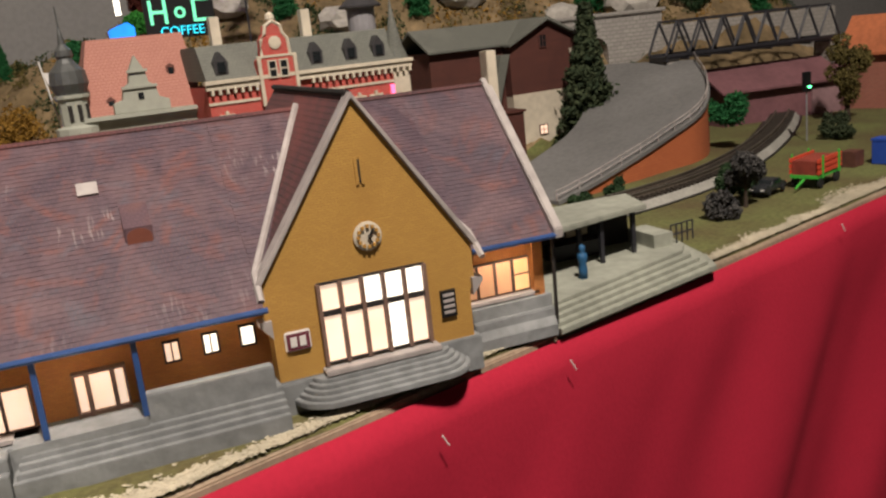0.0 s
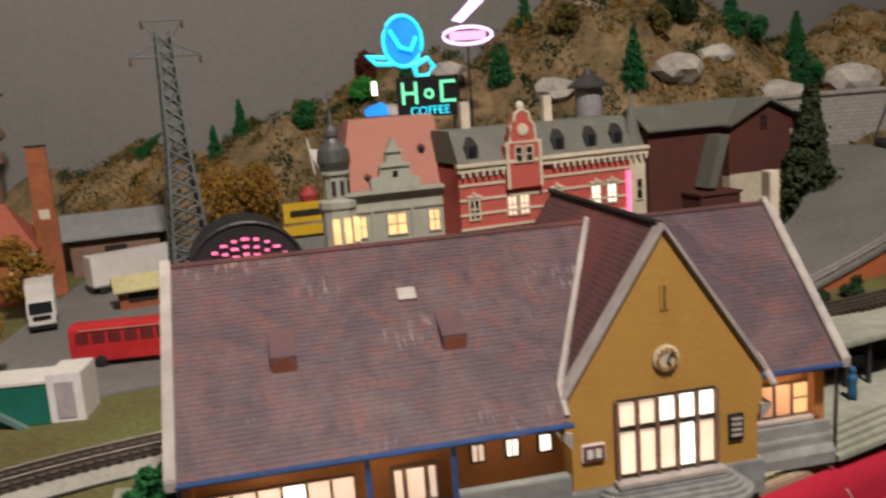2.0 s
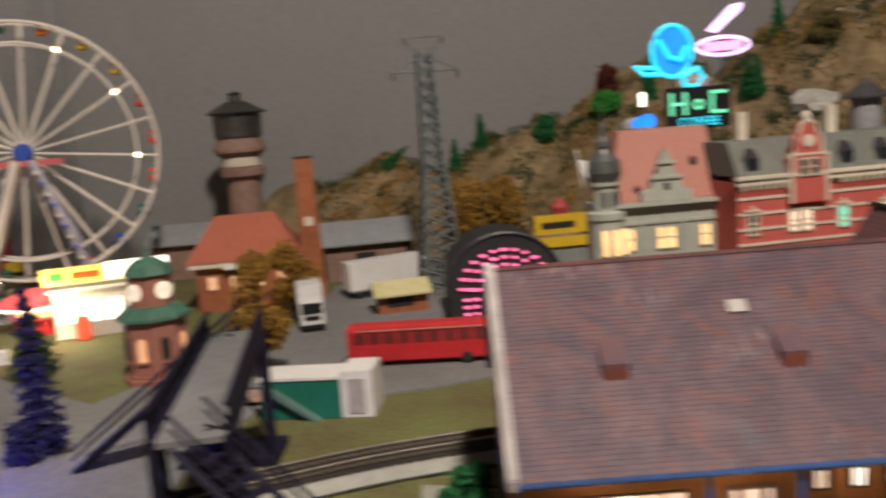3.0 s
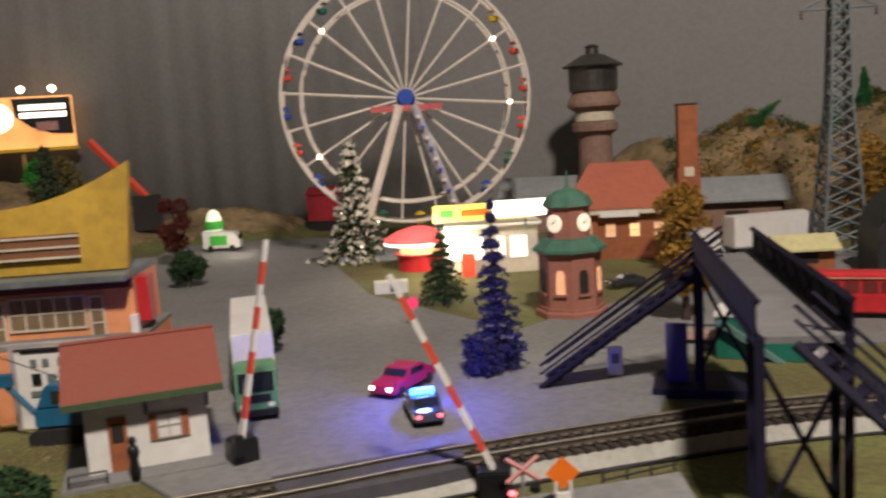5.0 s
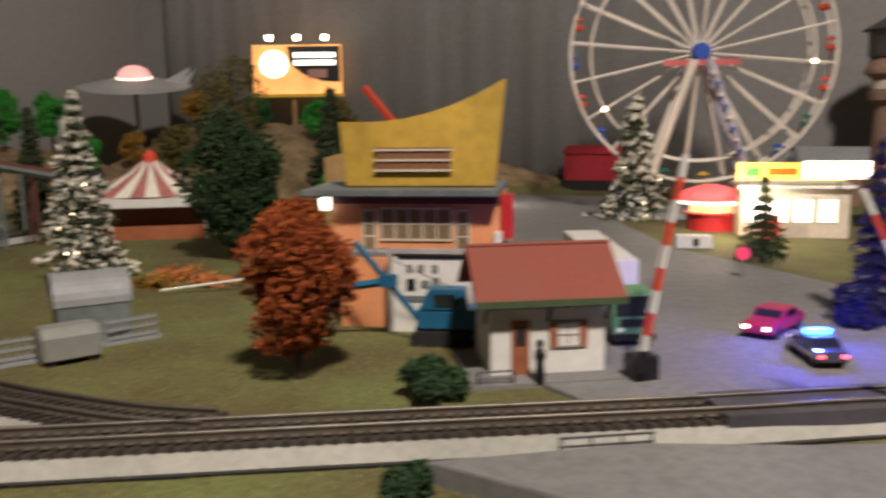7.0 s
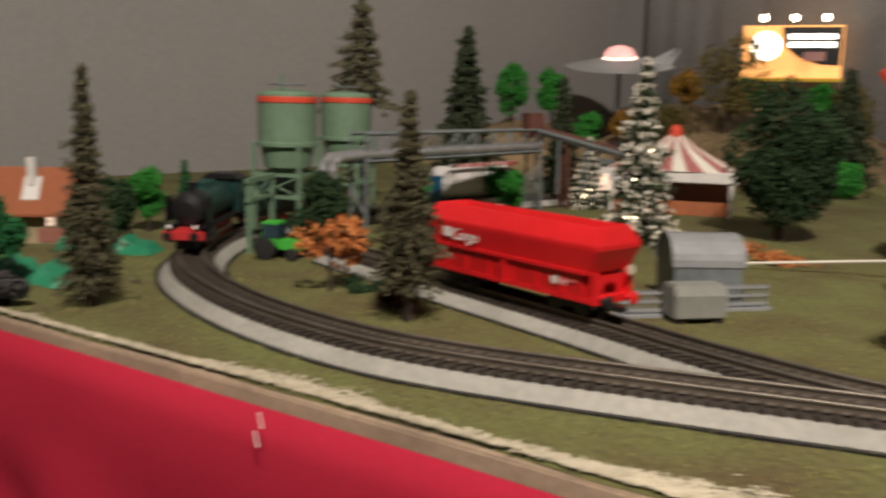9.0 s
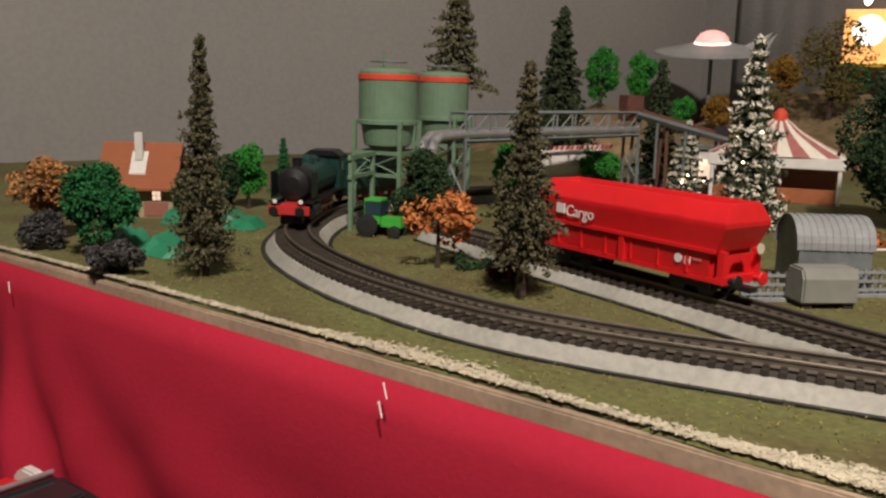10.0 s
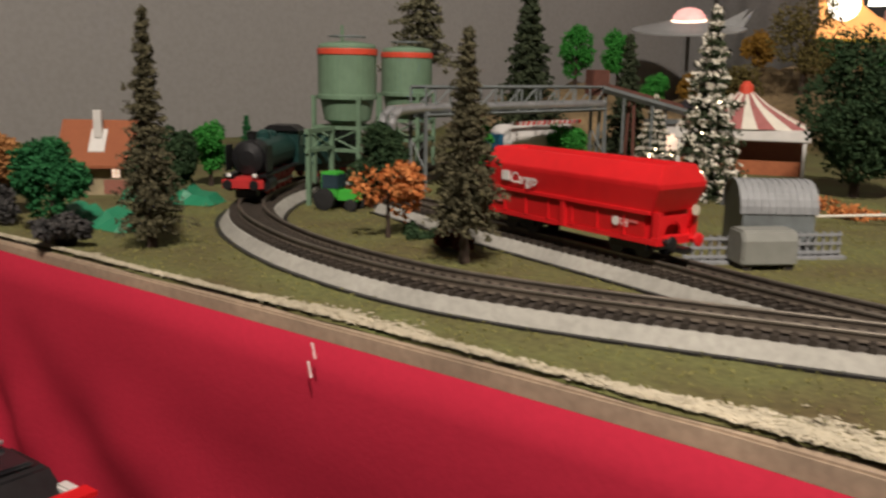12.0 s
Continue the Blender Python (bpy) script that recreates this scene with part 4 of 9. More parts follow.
    part("badge_field", boxes((-0.0477, -0.0363, -0.0019, -0.0012, 0.0333, 0.0417)), mat("badge_red", (0.16, 0.03, 0.05), 0.6), bd)
    part("badge_shape", boxes((-0.0460, -0.0428, -0.0024, -0.0017, 0.0350, 0.0400), (-0.0414, -0.0382, -0.0024, -0.0017, 0.0350, 0.0400)), WHITE, bd)
    nb = part("notice_board", boxes((0.0350, 0.0435, -0.0016, 0.0005, 0.0320, 0.0465)), BLACK, st, "black notice board with pale bars")
    part("notice_bar", boxes(*[(0.0362, 0.0423, -0.0021, -0.0014, 0.0340 + k * 0.0031, 0.0355 + k * 0.0031) for k in range(4)]), GREY_TRIM, nb)
    # curved steps before the hall
    for k in range(5):
        r = 0.0090 + 0.0026 * (4 - k)
        z0, z1 = 0.0065 + k * 0.0021 - 0.001, 0.0065 + (k + 1) * 0.0021
        xl, xr = -0.0290, 0.0275
        pts = [(xl - r, 0.0)] + [(xl - r * math.cos(a), -r * math.sin(a) * 1.05) for a in [math.pi / 2 * i / 7 for i in range(1, 8)]] + [(xr + r * math.sin(a), -r * math.cos(a) * 1.05) for a in [math.pi / 2 * i / 7 for i in range(0, 8)]]
        part("step", prisms((pts, "z", z0, z1)), STONE_GREY, st, "rounded grey stone step", bev=0.0004)
    # steps and ramp wall of the west wing
    for k in range(5):
        part("step", boxes((-0.176 + 0.0015 * k, -0.0540, -0.0200 + 0.0030 * k, 0.0005, -0.001, 0.006 + 0.0026 * (k + 1))), STONE_GREY, st, "long grey stone step", bev=0.0004)
    part("ramp_wall", boxes((-0.1165, -0.0570, -0.0085, -0.0015, 0.0, 0.0305)), STONE_GREY, st, "grey stone parapet", bev=0.0006)
    part("landing", boxes((-0.1745, -0.1170, -0.0100, 0.0125, 0.0, 0.0205)), STONE_GREY, st)
    part("terrace", boxes((-0.2500, -0.1770, -0.0180, 0.0, -0.001, 0.0125), (-0.2500, -0.1770, -0.0130, 0.0, 0.0120, 0.0180)), STONE_GREY, st, "grey terrace before the waiting room", bev=0.0005)
    for x, pane in ((-0.0640, BRIGHT_PANE), (-0.0820, BRIGHT_PANE), (-0.1005, WARM_PANE)):
        window(st, x, 0.0125, 0.0420, 0.0062, 0.0092, pane, DARK, 2 if x < -0.07 else 1, 1)
    door = new("door")
    door.parent = st
    part("door_frame", boxes((-0.1465, -0.1452, 0.008, 0.014, 0.0205, 0.0415), (-0.1412, -0.1390, 0.008, 0.014, 0.0205, 0.0415), (-0.1298, -0.1276, 0.008, 0.014, 0.0205, 0.0415), (-0.1238, -0.1225, 0.008, 0.014, 0.0205, 0.0415), (-0.1465, -0.1225, 0.009, 0.014, 0.0405, 0.0420), (-0.1465, -0.1225, 0.009, 0.014, 0.0203, 0.0222)), bpy.data.materials["mullion_brown"], door)
    for x0, x1 in ((-0.1452, -0.1412), (-0.1390, -0.1298), (-0.1276, -0.1238)):
        part("pane", boxes((x0, x1, 0.0115, 0.0128, 0.0222, 0.0405)), WARM_PANE, door)
    for i in range(6):
        window(st, -0.2320 + i * 0.0122, 0.0125, 0.0310, 0.0106, 0.0190, BRIGHT_PANE if i in (3,) else WARM_PANE, bpy.data.materials["mullion_brown"])
    part("sill", boxes((-0.2400, -0.1640, 0.003, 0.013, 0.0185, 0.0205)), GREY_TRIM, st)
    for i in range(4):
        window(st, 0.0635 + i * 0.0112, 0.0285, 0.0375, 0.0096, 0.0185, DIM_PANE if i < 3 else AMBER_PANE, bpy.data.materials["mullion_brown"], 1, 1 if i < 3 else 2)
    part("sill", boxes((0.0560, 0.1050, 0.022, 0.029, 0.0255, 0.0275)), GREY_TRIM, st)
    part("base_batter", prisms(([(0.0150, 0.0), (0.0150, 0.0070), (0.0200, 0.0165), (0.0200, 0.0245), (0.0295, 0.0245), (0.0295, 0.0)], "x", 0.0565, 0.1120)), STONE_GREY, st, "sloping grey stone base", bev=0.0004)
    # roof hatches and skylight
    rust = mat("hatch_rust", (0.20, 0.060, 0.035), 0.75)
    for x in (-0.1045, -0.1935):
        hd = part("roof_hatch", prisms(([(0.0300, 0.0900), (0.0300, 0.1015), (0.0490, 0.1106), (0.0490, 0.1050)], "x", x - 0.0066, x + 0.0066)), STATION_TILE, st, "small tiled roof hatch")
        arch = [(x - 0.0058, 0.0925)] + [(x - 0.0058 * math.cos(a), 0.0970 + 0.0038 * math.sin(a)) for a in [math.pi * i / 8 for i in range(9)]] + [(x + 0.0058, 0.0925)]
        part("hatch_opening", prisms((arch, "y", 0.0292, 0.0301)), rust, hd, "rust brown arched hatch board")
    sk = part("skylight", boxes((-0.0050, 0.0050, -0.0040, 0.0040, 0.0, 0.0014)), GREY_TRIM, st, "small grey skylight")
    sk.data.transform(pose(-0.1237, 0.0590, 0.1190, 40.3, 0, 0))
    # chimneys at the east gable
    part("chimney", boxes((0.1135, 0.1200, 0.083, 0.093, 0.10, 0.163)), CREAM, st, "pale chimney stack", bev=0.0004)
    # platform east of the house
    pf = thing("station_platform", 0, 0, 0, 0, "grey stepped platform at the station's end", "platform")
    for k in range(5):
        e = 0.0040 * (4 - k)
        pts = [(0.1145, 0.044 - e - 0.012), (0.262 + e - 0.014, 0.078 - e), (0.272 + e - 0.012, 0.092 - e * 0.3), (0.276, 0.15), (0.1145, 0.15)]
        part("step", prisms((pts, "z", -0.001, 0.0026 * (k + 1))), SLAB, pf, "broad grey platform step", bev=0.0004)
    sh = thing("platform_canopy", 0, 0, 0.0128, 0, "grey flat-roofed platform shelter with dark openings", "shelter")
    part("canopy_roof", prisms(([(0.1200, 0.066), (0.2300, 0.092), (0.2420, 0.135), (0.1200, 0.135)], "z", 0.0305, 0.0345)), SLAB, sh, "flat grey-green canopy roof", bev=0.0008)
    for x, y in ((0.128, 0.078), (0.172, 0.088), (0.190, 0.089), (0.221, 0.097)):
        part("post", boxes((x - 0.0014, x + 0.0014, y - 0.0014, y + 0.0014, 0.0, 0.031)), DARK_STEEL, sh)
    # recess colour paints the shade under the canopy onto the rear wall
    part("back_wall", boxes((0.122, 0.236, 0.126, 0.131, 0.0, 0.031)), DARK, sh, "rear wall of the shelter, coloured near-black for the shade inside")
    part("counter", boxes((0.165, 0.205, 0.112, 0.124, 0.0, 0.011)), DARK_STEEL, sh)
    part("timetable", boxes((0.183, 0.200, 0.1235, 0.1258, 0.013, 0.026)), CREAM, sh, "pale timetable on the rear wall")
    part("side_wall", boxes((0.236, 0.252, 0.094, 0.126, 0.0, 0.010)), SLAB, sh)
    part("railing", tubes([[(0.252, 0.096, 0.014), (0.274, 0.100, 0.014)], [(0.252, 0.096, 0.007), (0.274, 0.100, 0.007)]] + [[(0.252 + i * 0.0055, 0.096 + i * 0.001, 0), (0.252 + i * 0.0055, 0.096 + i * 0.001, 0.0142)] for i in range(5)], 0.0006), DARK_STEEL, sh)
    # painted figure on the platform: one plain shape
    bm = bmesh.new()
    lathe(bm, [(0.0028, 0), (0.0030, 0.006), (0.0024, 0.010), (0.0034, 0.0135), (0.0030, 0.0165), (0.0012, 0.0175), (0.0022, 0.0190), (0.0020, 0.0215), (0.0008, 0.0225)], 12)
    fig = part("figurine", bm, DOLL_BLUE, None, smooth=True)
    fig.matrix_world = pose(0.161, 0.0665, 0.013)
    tagged(fig, "small blue painted figurine standing on the platform", "figurine")


station()


# ---- town behind the station ----
def red_town_house():
    th = thing("town_house", 0.054, 0.4075, 0.0, 8.5, "red and cream banded brick town house with a grey mansard", "house")
    x0, x1, H = -0.066, 0.138, 0.150
    part("wall", boxes((x0, x1 - 0.018, 0.0, 0.085, 0.0, H)), RED_BRICK, th, "red brick wall")
    part("corner_bay", boxes((x1 - 0.018, x1, -0.001, 0.085, 0.0, H)), CREAM, th, "cream corner bay")
    for z in (0.020, 0.042, 0.064, 0.078, 0.092, 0.106, 0.120, 0.134):
        part("band", boxes((x0 - 0.0008, x1 - 0.0185, -0.0013, 0.0, z, z + 0.0022)), CREAM, th, "cream stone band")
    part("cornice", boxes((x0 - 0.002, x1 + 0.002, -0.0045, 0.0, H - 0.003, H + 0.002), (x0 - 0.003, x1 + 0.003, -0.0065, 0.002, H + 0.002, H + 0.0055)), CREAM, th, "cream cornice", bev=0.0004)
    for i in range(30):
        if i not in (9, 10, 11, 12, 13):
            x = x0 + 0.002 + i * 0.0069
            part("bracket", boxes((x, x + 0.0024, -0.0050, -0.001, H - 0.007, H - 0.002)), CREAM, th)
    part("mansard_roof", prisms(([(-0.001, H + 0.0055), (0.018, H + 0.036), (0.066, H + 0.036), (0.085, H + 0.0055)], "x", x0, x1 - 0.012)), GREY_ROOF, th, "grey slate mansard roof")
    part("turret_roof", lathed([(0.013, 0), (0.0085, 0.012), (0.003, 0.040), (0.0006, 0.058)], 12, x1 - 0.008, 0.010, H + 0.005), GREY_ROOF, th, "grey pointed corner turret roof")
    # dutch gable
    g = [(-0.0185, 0.128), (-0.0185, H + 0.018), (-0.0135, H + 0.022), (-0.0125, H + 0.036), (-0.0085, H + 0.041), (-0.0070, H + 0.048), (0, H + 0.052), (0.0070, H + 0.048), (0.0085, H + 0.041), (0.0125, H + 0.036), (0.0135, H + 0.022), (0.0185, H + 0.018), (0.0185, 0.128)]
    part("dutch_gable", prisms((g, "y", -0.006, 0.004)), RED_BRICK, th, "curved red dutch gable")
    for s in (-1, 1):
        line = [(p[0] * s if p[0] * s > 0 else abs(p[0]) * s, -0.006, p[1]) for p in g[7:0:-1]] if s > 0 else [(p[0], -0.006, p[1]) for p in g[1:7]]
        part("gable_trim", tubes([[(s * abs(p[0]), -0.0055, p[1]) for p in g[1:7]]], 0.0017, 6), CREAM, th, "cream gable moulding")
        part("gable_pier", boxes((s * 0.0172 - 0.0016, s * 0.0172 + 0.0016, -0.0075, -0.0055, 0.128, H + 0.022)), CREAM, th)
    part("gable_finial", lathed([(0.003, 0), (0.0045, 0.003), (0.004, 0.0065), (0.001, 0.009)], 10, 0, -0.002, H + 0.051), CREAM, th)
    ro = part("rosette", lathed([(0.0058, 0), (0.0058, 0.0012), (0.0035, 0.0016)], 16), CREAM, th, "round cream gable rosette")
    ro.data.transform(pose(0, -0.0058, H + 0.033, 90, 0, 0))
    part("gable_band", boxes((-0.019, 0.019, -0.0068, -0.0055, H + 0.0205, H + 0.0225)), CREAM, th)
    for x in (-0.0055, 0.0055):
        window(th, x, -0.0062, H + 0.0100, 0.0062, 0.0135, GLASS, CREAM, 1, 2, 0.0013)
    for x in (-0.050, 0.042, 0.078, 0.108):
        dm = part("dormer", prisms(([(x - 0.006, H + 0.010), (x - 0.0065, H + 0.021), (x - 0.003, H + 0.026), (x, H + 0.030), (x + 0.003, H + 0.026), (x + 0.0065, H + 0.021), (x + 0.006, H + 0.010)], "y", 0.001, 0.020)), mat("dormer_lead", (0.05, 0.048, 0.05), 0.5) if x < 0 else bpy.data.materials["dormer_lead"], th, "dark lead roof dormer")
        part("dormer_pane", boxes((x - 0.0036, x + 0.0036, -0.0002, 0.0012, H + 0.012, H + 0.021)), GLASS, dm)
    for x, y in ((-0.036, 0.05), (0.055, 0.05)):
        part("chimney", boxes((x - 0.0045, x + 0.0045, y - 0.004, y + 0.004, H + 0.03, H + 0.062)), CREAM, th, "pale chimney stack")
    panes = {(0, 1): GLASS, (1, 1): BRIGHT_PANE, (2, 1): glow("teal_lit_pane", (0.10, 0.75, 0.55), 0.9), (3, 1): BRIGHT_PANE, (4, 1): BRIGHT_PANE}
    for j, z in enumerate((0.052, 0.112)):
        for i, x in enumerate((-0.052, -0.008, 0.036, 0.080, 0.098)):
            if i == 1:
                for dx in (-0.0055, 0.0075):
                    window(th, x + dx + 0.001, 0.0, z, 0.0080, 0.0185, WARM_PANE if j else GLASS, CREAM, 2, 2, 0.0016)
                continue
            window(th, x, 0.0, z, 0.0085, 0.0185, panes.get((i, j), AMBER_PANE if i == 3 else WARM_PANE), CREAM, 2, 2, 0.0016)
            part("lintel", boxes((x - 0.0072, x + 0.0072, -0.0026, 0.0, z + 0.0110, z + 0.0130)), CREAM, th)
            part("keystone", boxes((x - 0.0014, x + 0.0014, -0.0034, 0.0, z + 0.0125, z + 0.0160)), CREAM, th)
    window(th, x1 - 0.008, -0.001, 0.112, 0.0060, 0.0200, GLASS, CREAM, 1, 2, 0.0012)
    part("neon_strip", boxes((0.1150, 0.1185, -0.0035, -0.001, 0.085, 0.132)), NEON_PINK, th, "pink red neon strip on the facade")


def grey_town_house():
    th = thing("corner_house", -0.072, 0.440, 0.0, 4.0, "pale grey-green corner house with a salmon roof and turret", "house")
    x0, x1, H = -0.050, 0.062, 0.130
    part("wall", boxes((x0, x1, 0.0, 0.09, 0.0, H)), PALE_GREEN, th, "pale grey-green plaster wall")
    part("cornice", boxes((x0 - 0.003, x1 + 0.001, -0.005, 0.001, H - 0.002, H + 0.001), (x0 - 0.004, x1 + 0.001, -0.0075, 0.001, H + 0.001, H + 0.005)), PALE_GREEN, th, "moulded cornice", bev=0.0005)
    part("frieze", boxes((x0 - 0.001, x1, -0.0018, 0.0, H - 0.016, H - 0.013)), PALE_GREEN, th)
    b = bmesh.new()
    v = [b.verts.new(p) for p in ((x0 + 0.004, 0.0035, H + 0.005), (x1 + 0.001, 0.0035, H + 0.005), (x1 + 0.001, 0.09, H + 0.005), (x0 + 0.004, 0.09, H + 0.005), (x0 + 0.022, 0.030, H + 0.072), (x1 - 0.004, 0.030, H + 0.072), (x1 - 0.004, 0.062, H + 0.072), (x0 + 0.022, 0.062, H + 0.072))]
    for f in ((0, 1, 5, 4), (1, 2, 6, 5), (2, 3, 7, 6), (3, 0, 4, 7), (4, 5, 6, 7), (3, 2, 1, 0)):
        b.faces.new([v[i] for i in f])
    part("roof", b, SALMON_TILE, th, "steep salmon tile roof")
    g = [(-0.0245, 0), (-0.0245, 0.009), (-0.016, 0.012), (-0.014, 0.022), (-0.0085, 0.026), (-0.007, 0.036), (0, 0.050), (0.007, 0.036), (0.0085, 0.026), (0.014, 0.022), (0.016, 0.012), (0.0245, 0.009), (0.0245, 0)]
    part("scroll_gable", prisms(([(0.007 + px, H + 0.005 + pz) for px, pz in g], "y", -0.004, 0.006)), PALE_GREEN, th, "stepped scroll gable", bev=0.0005)
    for k, w in ((0.022, 0.0155), (0.036, 0.009)):
        part("gable_moulding", boxes((0.007 - w, 0.007 + w, -0.006, -0.003, H + 0.004 + k, H + 0.0065 + k)), PALE_GREEN, th)
    part("gable_window", boxes((0.0045, 0.0095, -0.0046, -0.0035, H + 0.016, H + 0.022)), GLASS, th)
    for x, z in ((-0.018, 0.010), (0.040, 0.034)):
        dm = part("dormer", prisms(([(x - 0.004, H + z), (x - 0.004, H + z + 0.008), (x, H + z + 0.011), (x + 0.004, H + z + 0.008), (x + 0.004, H + z)], "y", 0.004 + z * 0.35, 0.03)), mat("dormer_rust", (0.16, 0.06, 0.045), 0.7) if z < 0.02 else bpy.data.materials["dormer_rust"], th)
        part("dormer_pane", boxes((x - 0.0025, x + 0.0025, 0.003 + z * 0.35, 0.0045 + z * 0.35, H + z + 0.001, H + z + 0.007)), GLASS, dm)
    for x, w in ((-0.030, 0.010), (0.006, 0.018), (0.044, 0.010)):
        for z, pane in ((0.100, AMBER_PANE), (0.055, DIM_PANE)):
            window(th, x, 0.0, z, w, 0.020, pane, PALE_GREEN, 2, 2, 0.0014)
        part("pilaster", boxes((x + w / 2 + 0.0055, x + w / 2 + 0.0085, -0.0022, 0.0, 0.02, H - 0.016)), PALE_GREEN, th)
    # onion turret at the corner
    tw = part("turret", lathed([(0.0165, 0.02), (0.0165, 0.120), (0.0185, 0.122), (0.0185, 0.128), (0.0125, 0.130), (0.0125, 0.152), (0.0150, 0.154), (0.0150, 0.157)], 12, x0, 0.004), PALE_GREEN, th, "round corner turret")
    part("onion_dome", lathed([(0.0130, 0.157), (0.0165, 0.166), (0.0150, 0.177), (0.0085, 0.184), (0.0060, 0.188), (0.0075, 0.190), (0.0070, 0.195), (0.0030, 0.200), (0.0022, 0.208), (0.0008, 0.214), (0.0005, 0.232)], 16, x0, 0.004), mat("lead_dome", (0.14, 0.145, 0.14), 0.4, 0.5), tw, "grey lead onion dome")
    for k in range(3):
        a = math.radians(250 + 38 * k)
        part("turret_pane", boxes((x0 + 0.0168 * math.cos(a) - 0.0032, x0 + 0.0168 * math.cos(a) + 0.0032, 0.004 + 0.0168 * math.sin(a) - 0.0012, 0.004 + 0.0168 * math.sin(a) + 0.0012, 0.088, 0.112)), AMBER_PANE, tw)
        part("lantern_opening", boxes((x0 + 0.0122 * math.cos(a) - 0.0018, x0 + 0.0122 * math.cos(a) + 0.0018, 0.004 + 0.0122 * math.sin(a) - 0.0012, 0.004 + 0.0122 * math.sin(a) + 0.0012, 0.134, 0.148)), DARK, tw)
    part("flag_mast", tubes([[(x0 - 0.012, 0.03, 0.13), (x0 - 0.020, 0.03, 0.188)]], 0.0008), WHITE, th)
    part("banner", prisms(([(x0 - 0.018, 0.178), (x0 - 0.006, 0.176), (x0 - 0.003, 0.160), (x0 - 0.010, 0.156), (x0 - 0.016, 0.168)], "y", 0.0295, 0.0305)), WHITE, th, "white banner on a leaning mast")


def neon_signs():
    sg = thing("neon_coffee_sign", -0.008, 0.505, 0.0, 4, "black roof sign with green and cyan neon on a steel stand", "neon sign")
    part("stand", tubes([[(-0.028, 0.02, 0.0), (-0.028, 0.02, 0.20)], [(0.028, 0.02, 0.0), (0.028, 0.02, 0.20)], [(-0.028, 0.02, 0.19), (0.028, 0.02, 0.14)]], 0.0012), DARK_STEEL, sg)
    bd = part("board", boxes((-0.034, 0.034, 0.014, 0.018, 0.198, 0.240)), BLACK, sg, "black sign board", bev=0.0005)
    for x in (-0.021, 0.021):
        part("neon_shape", boxes((x - 0.0085, x - 0.0055, 0.0125, 0.0142, 0.212, 0.235), (x + 0.0055 if x < 0 else x - 0.0054, x + 0.0085, 0.0125, 0.0142, 0.212 if x < 0 else 0.212, 0.235 if x < 0 else 0.215), (x - 0.006, x + 0.0085 if x > 0 else x + 0.006, 0.0125, 0.0142, 0.222 if x < 0 else 0.232, 0.225 if x < 0 else 0.235)), NEON_GREEN, bd, "green neon outline")
    part("neon_shape", lathed([(0.0055, 0), (0.0055, 0.0016), (0.003, 0.0016), (0.003, 0)], 14), NEON_GREEN, bd).data.transform(pose(0, 0.0142, 0.222, 90, 0, 0))
    lettering("neon_word", "COFFEE", 0.0125, pose(0, 0.0128, 0.2005, 90, 0, 0), NEON_CYAN, bd)
    pl = thing("neon_bird_sign", -0.030, 0.535, 0.0, 4, "blue and cyan neon bird figure on a mast", "neon sign")
    part("mast", tubes([[(0.0, 0.004, 0.0), (0.0, 0.004, 0.26)]], 0.0013), DARK_STEEL, pl)
    body = [(0.020 * math.cos(t), 0.278 + 0.025 * math.sin(t)) for t in [2 * math.pi * i / 18 for i in range(18)]]
    part("bird_body", prisms((body, "y", 0.0, 0.003)), NEON_BLUE, pl, "blue neon body", bev=0.0008)
    part("bird_outline", tubes([[(x * 1.06, -0.001, 0.278 + (z - 0.278) * 1.06) for x, z in body + body[:1]]], 0.0020, 8), NEON_CYAN, pl, "cyan neon outline")
    part("wing", tubes([[(-0.014, -0.002, 0.290), (-0.004, -0.002, 0.272), (0.008, -0.002, 0.268), (0.015, -0.002, 0.282)]], 0.0026, 8), NEON_CYAN, pl, "cyan neon wing")
    part("beak", tubes([[(-0.020, -0.001, 0.262), (-0.040, -0.001, 0.264), (-0.030, -0.001, 0.256), (-0.012, -0.001, 0.255)]], 0.0024, 8), NEON_CYAN, pl, "cyan neon beak")
    part("foot_loop", tubes([[(0.010, -0.001, 0.252), (0.026, -0.001, 0.259), (0.032, -0.001, 0.250), (0.024, -0.001, 0.240), (0.013, -0.001, 0.241), (0.010, -0.001, 0.252)]], 0.0030, 8), NEON_CYAN, pl, "cyan neon loop")
    cd = thing("neon_candle_sign", -0.066, 0.515, 0.0, 4, "small blue neon cup sign with a white tube", "neon sign")
    part("stem", tubes([[(0, 0.004, 0), (0, 0.004, 0.205)]], 0.001), DARK_STEEL, cd)
    part("cup", prisms(([(-0.012, 0.203), (-0.013, 0.210), (-0.004, 0.214), (0.006, 0.217), (0.012, 0.212), (0.012, 0.203)], "y", 0.0, 0.003)), NEON_BLUE, cd, "blue neon cup", bev=0.0006)
    part("white_tube", boxes((-0.003, 0.002, 0.0, 0.002, 0.224, 0.238)), SIGN_WHITE, cd)
    pk = thing("neon_slipper_sign", 0.120, 0.845, 0.0, 0, "lilac neon sign high on the rocks", "neon sign")
    part("mast", tubes([[(0, 0.003, 0.05), (0, 0.003, 0.30)]], 0.0015), DARK_STEEL, pk)
    part("ring", tubes([[(0.036 * math.cos(a), 0, 0.296 + 0.012 * math.sin(a)) for a in [2 * math.pi * i / 24 for i in range(25)]]], 0.0024, 8), NEON_LILAC, pk, "lilac neon ring")
    part("bars", boxes((-0.026, 0.026, 0.0, 0.002, 0.290, 0.302)), glow("neon_rose", (1.0, 0.35, 0.75), 1.6), pk)
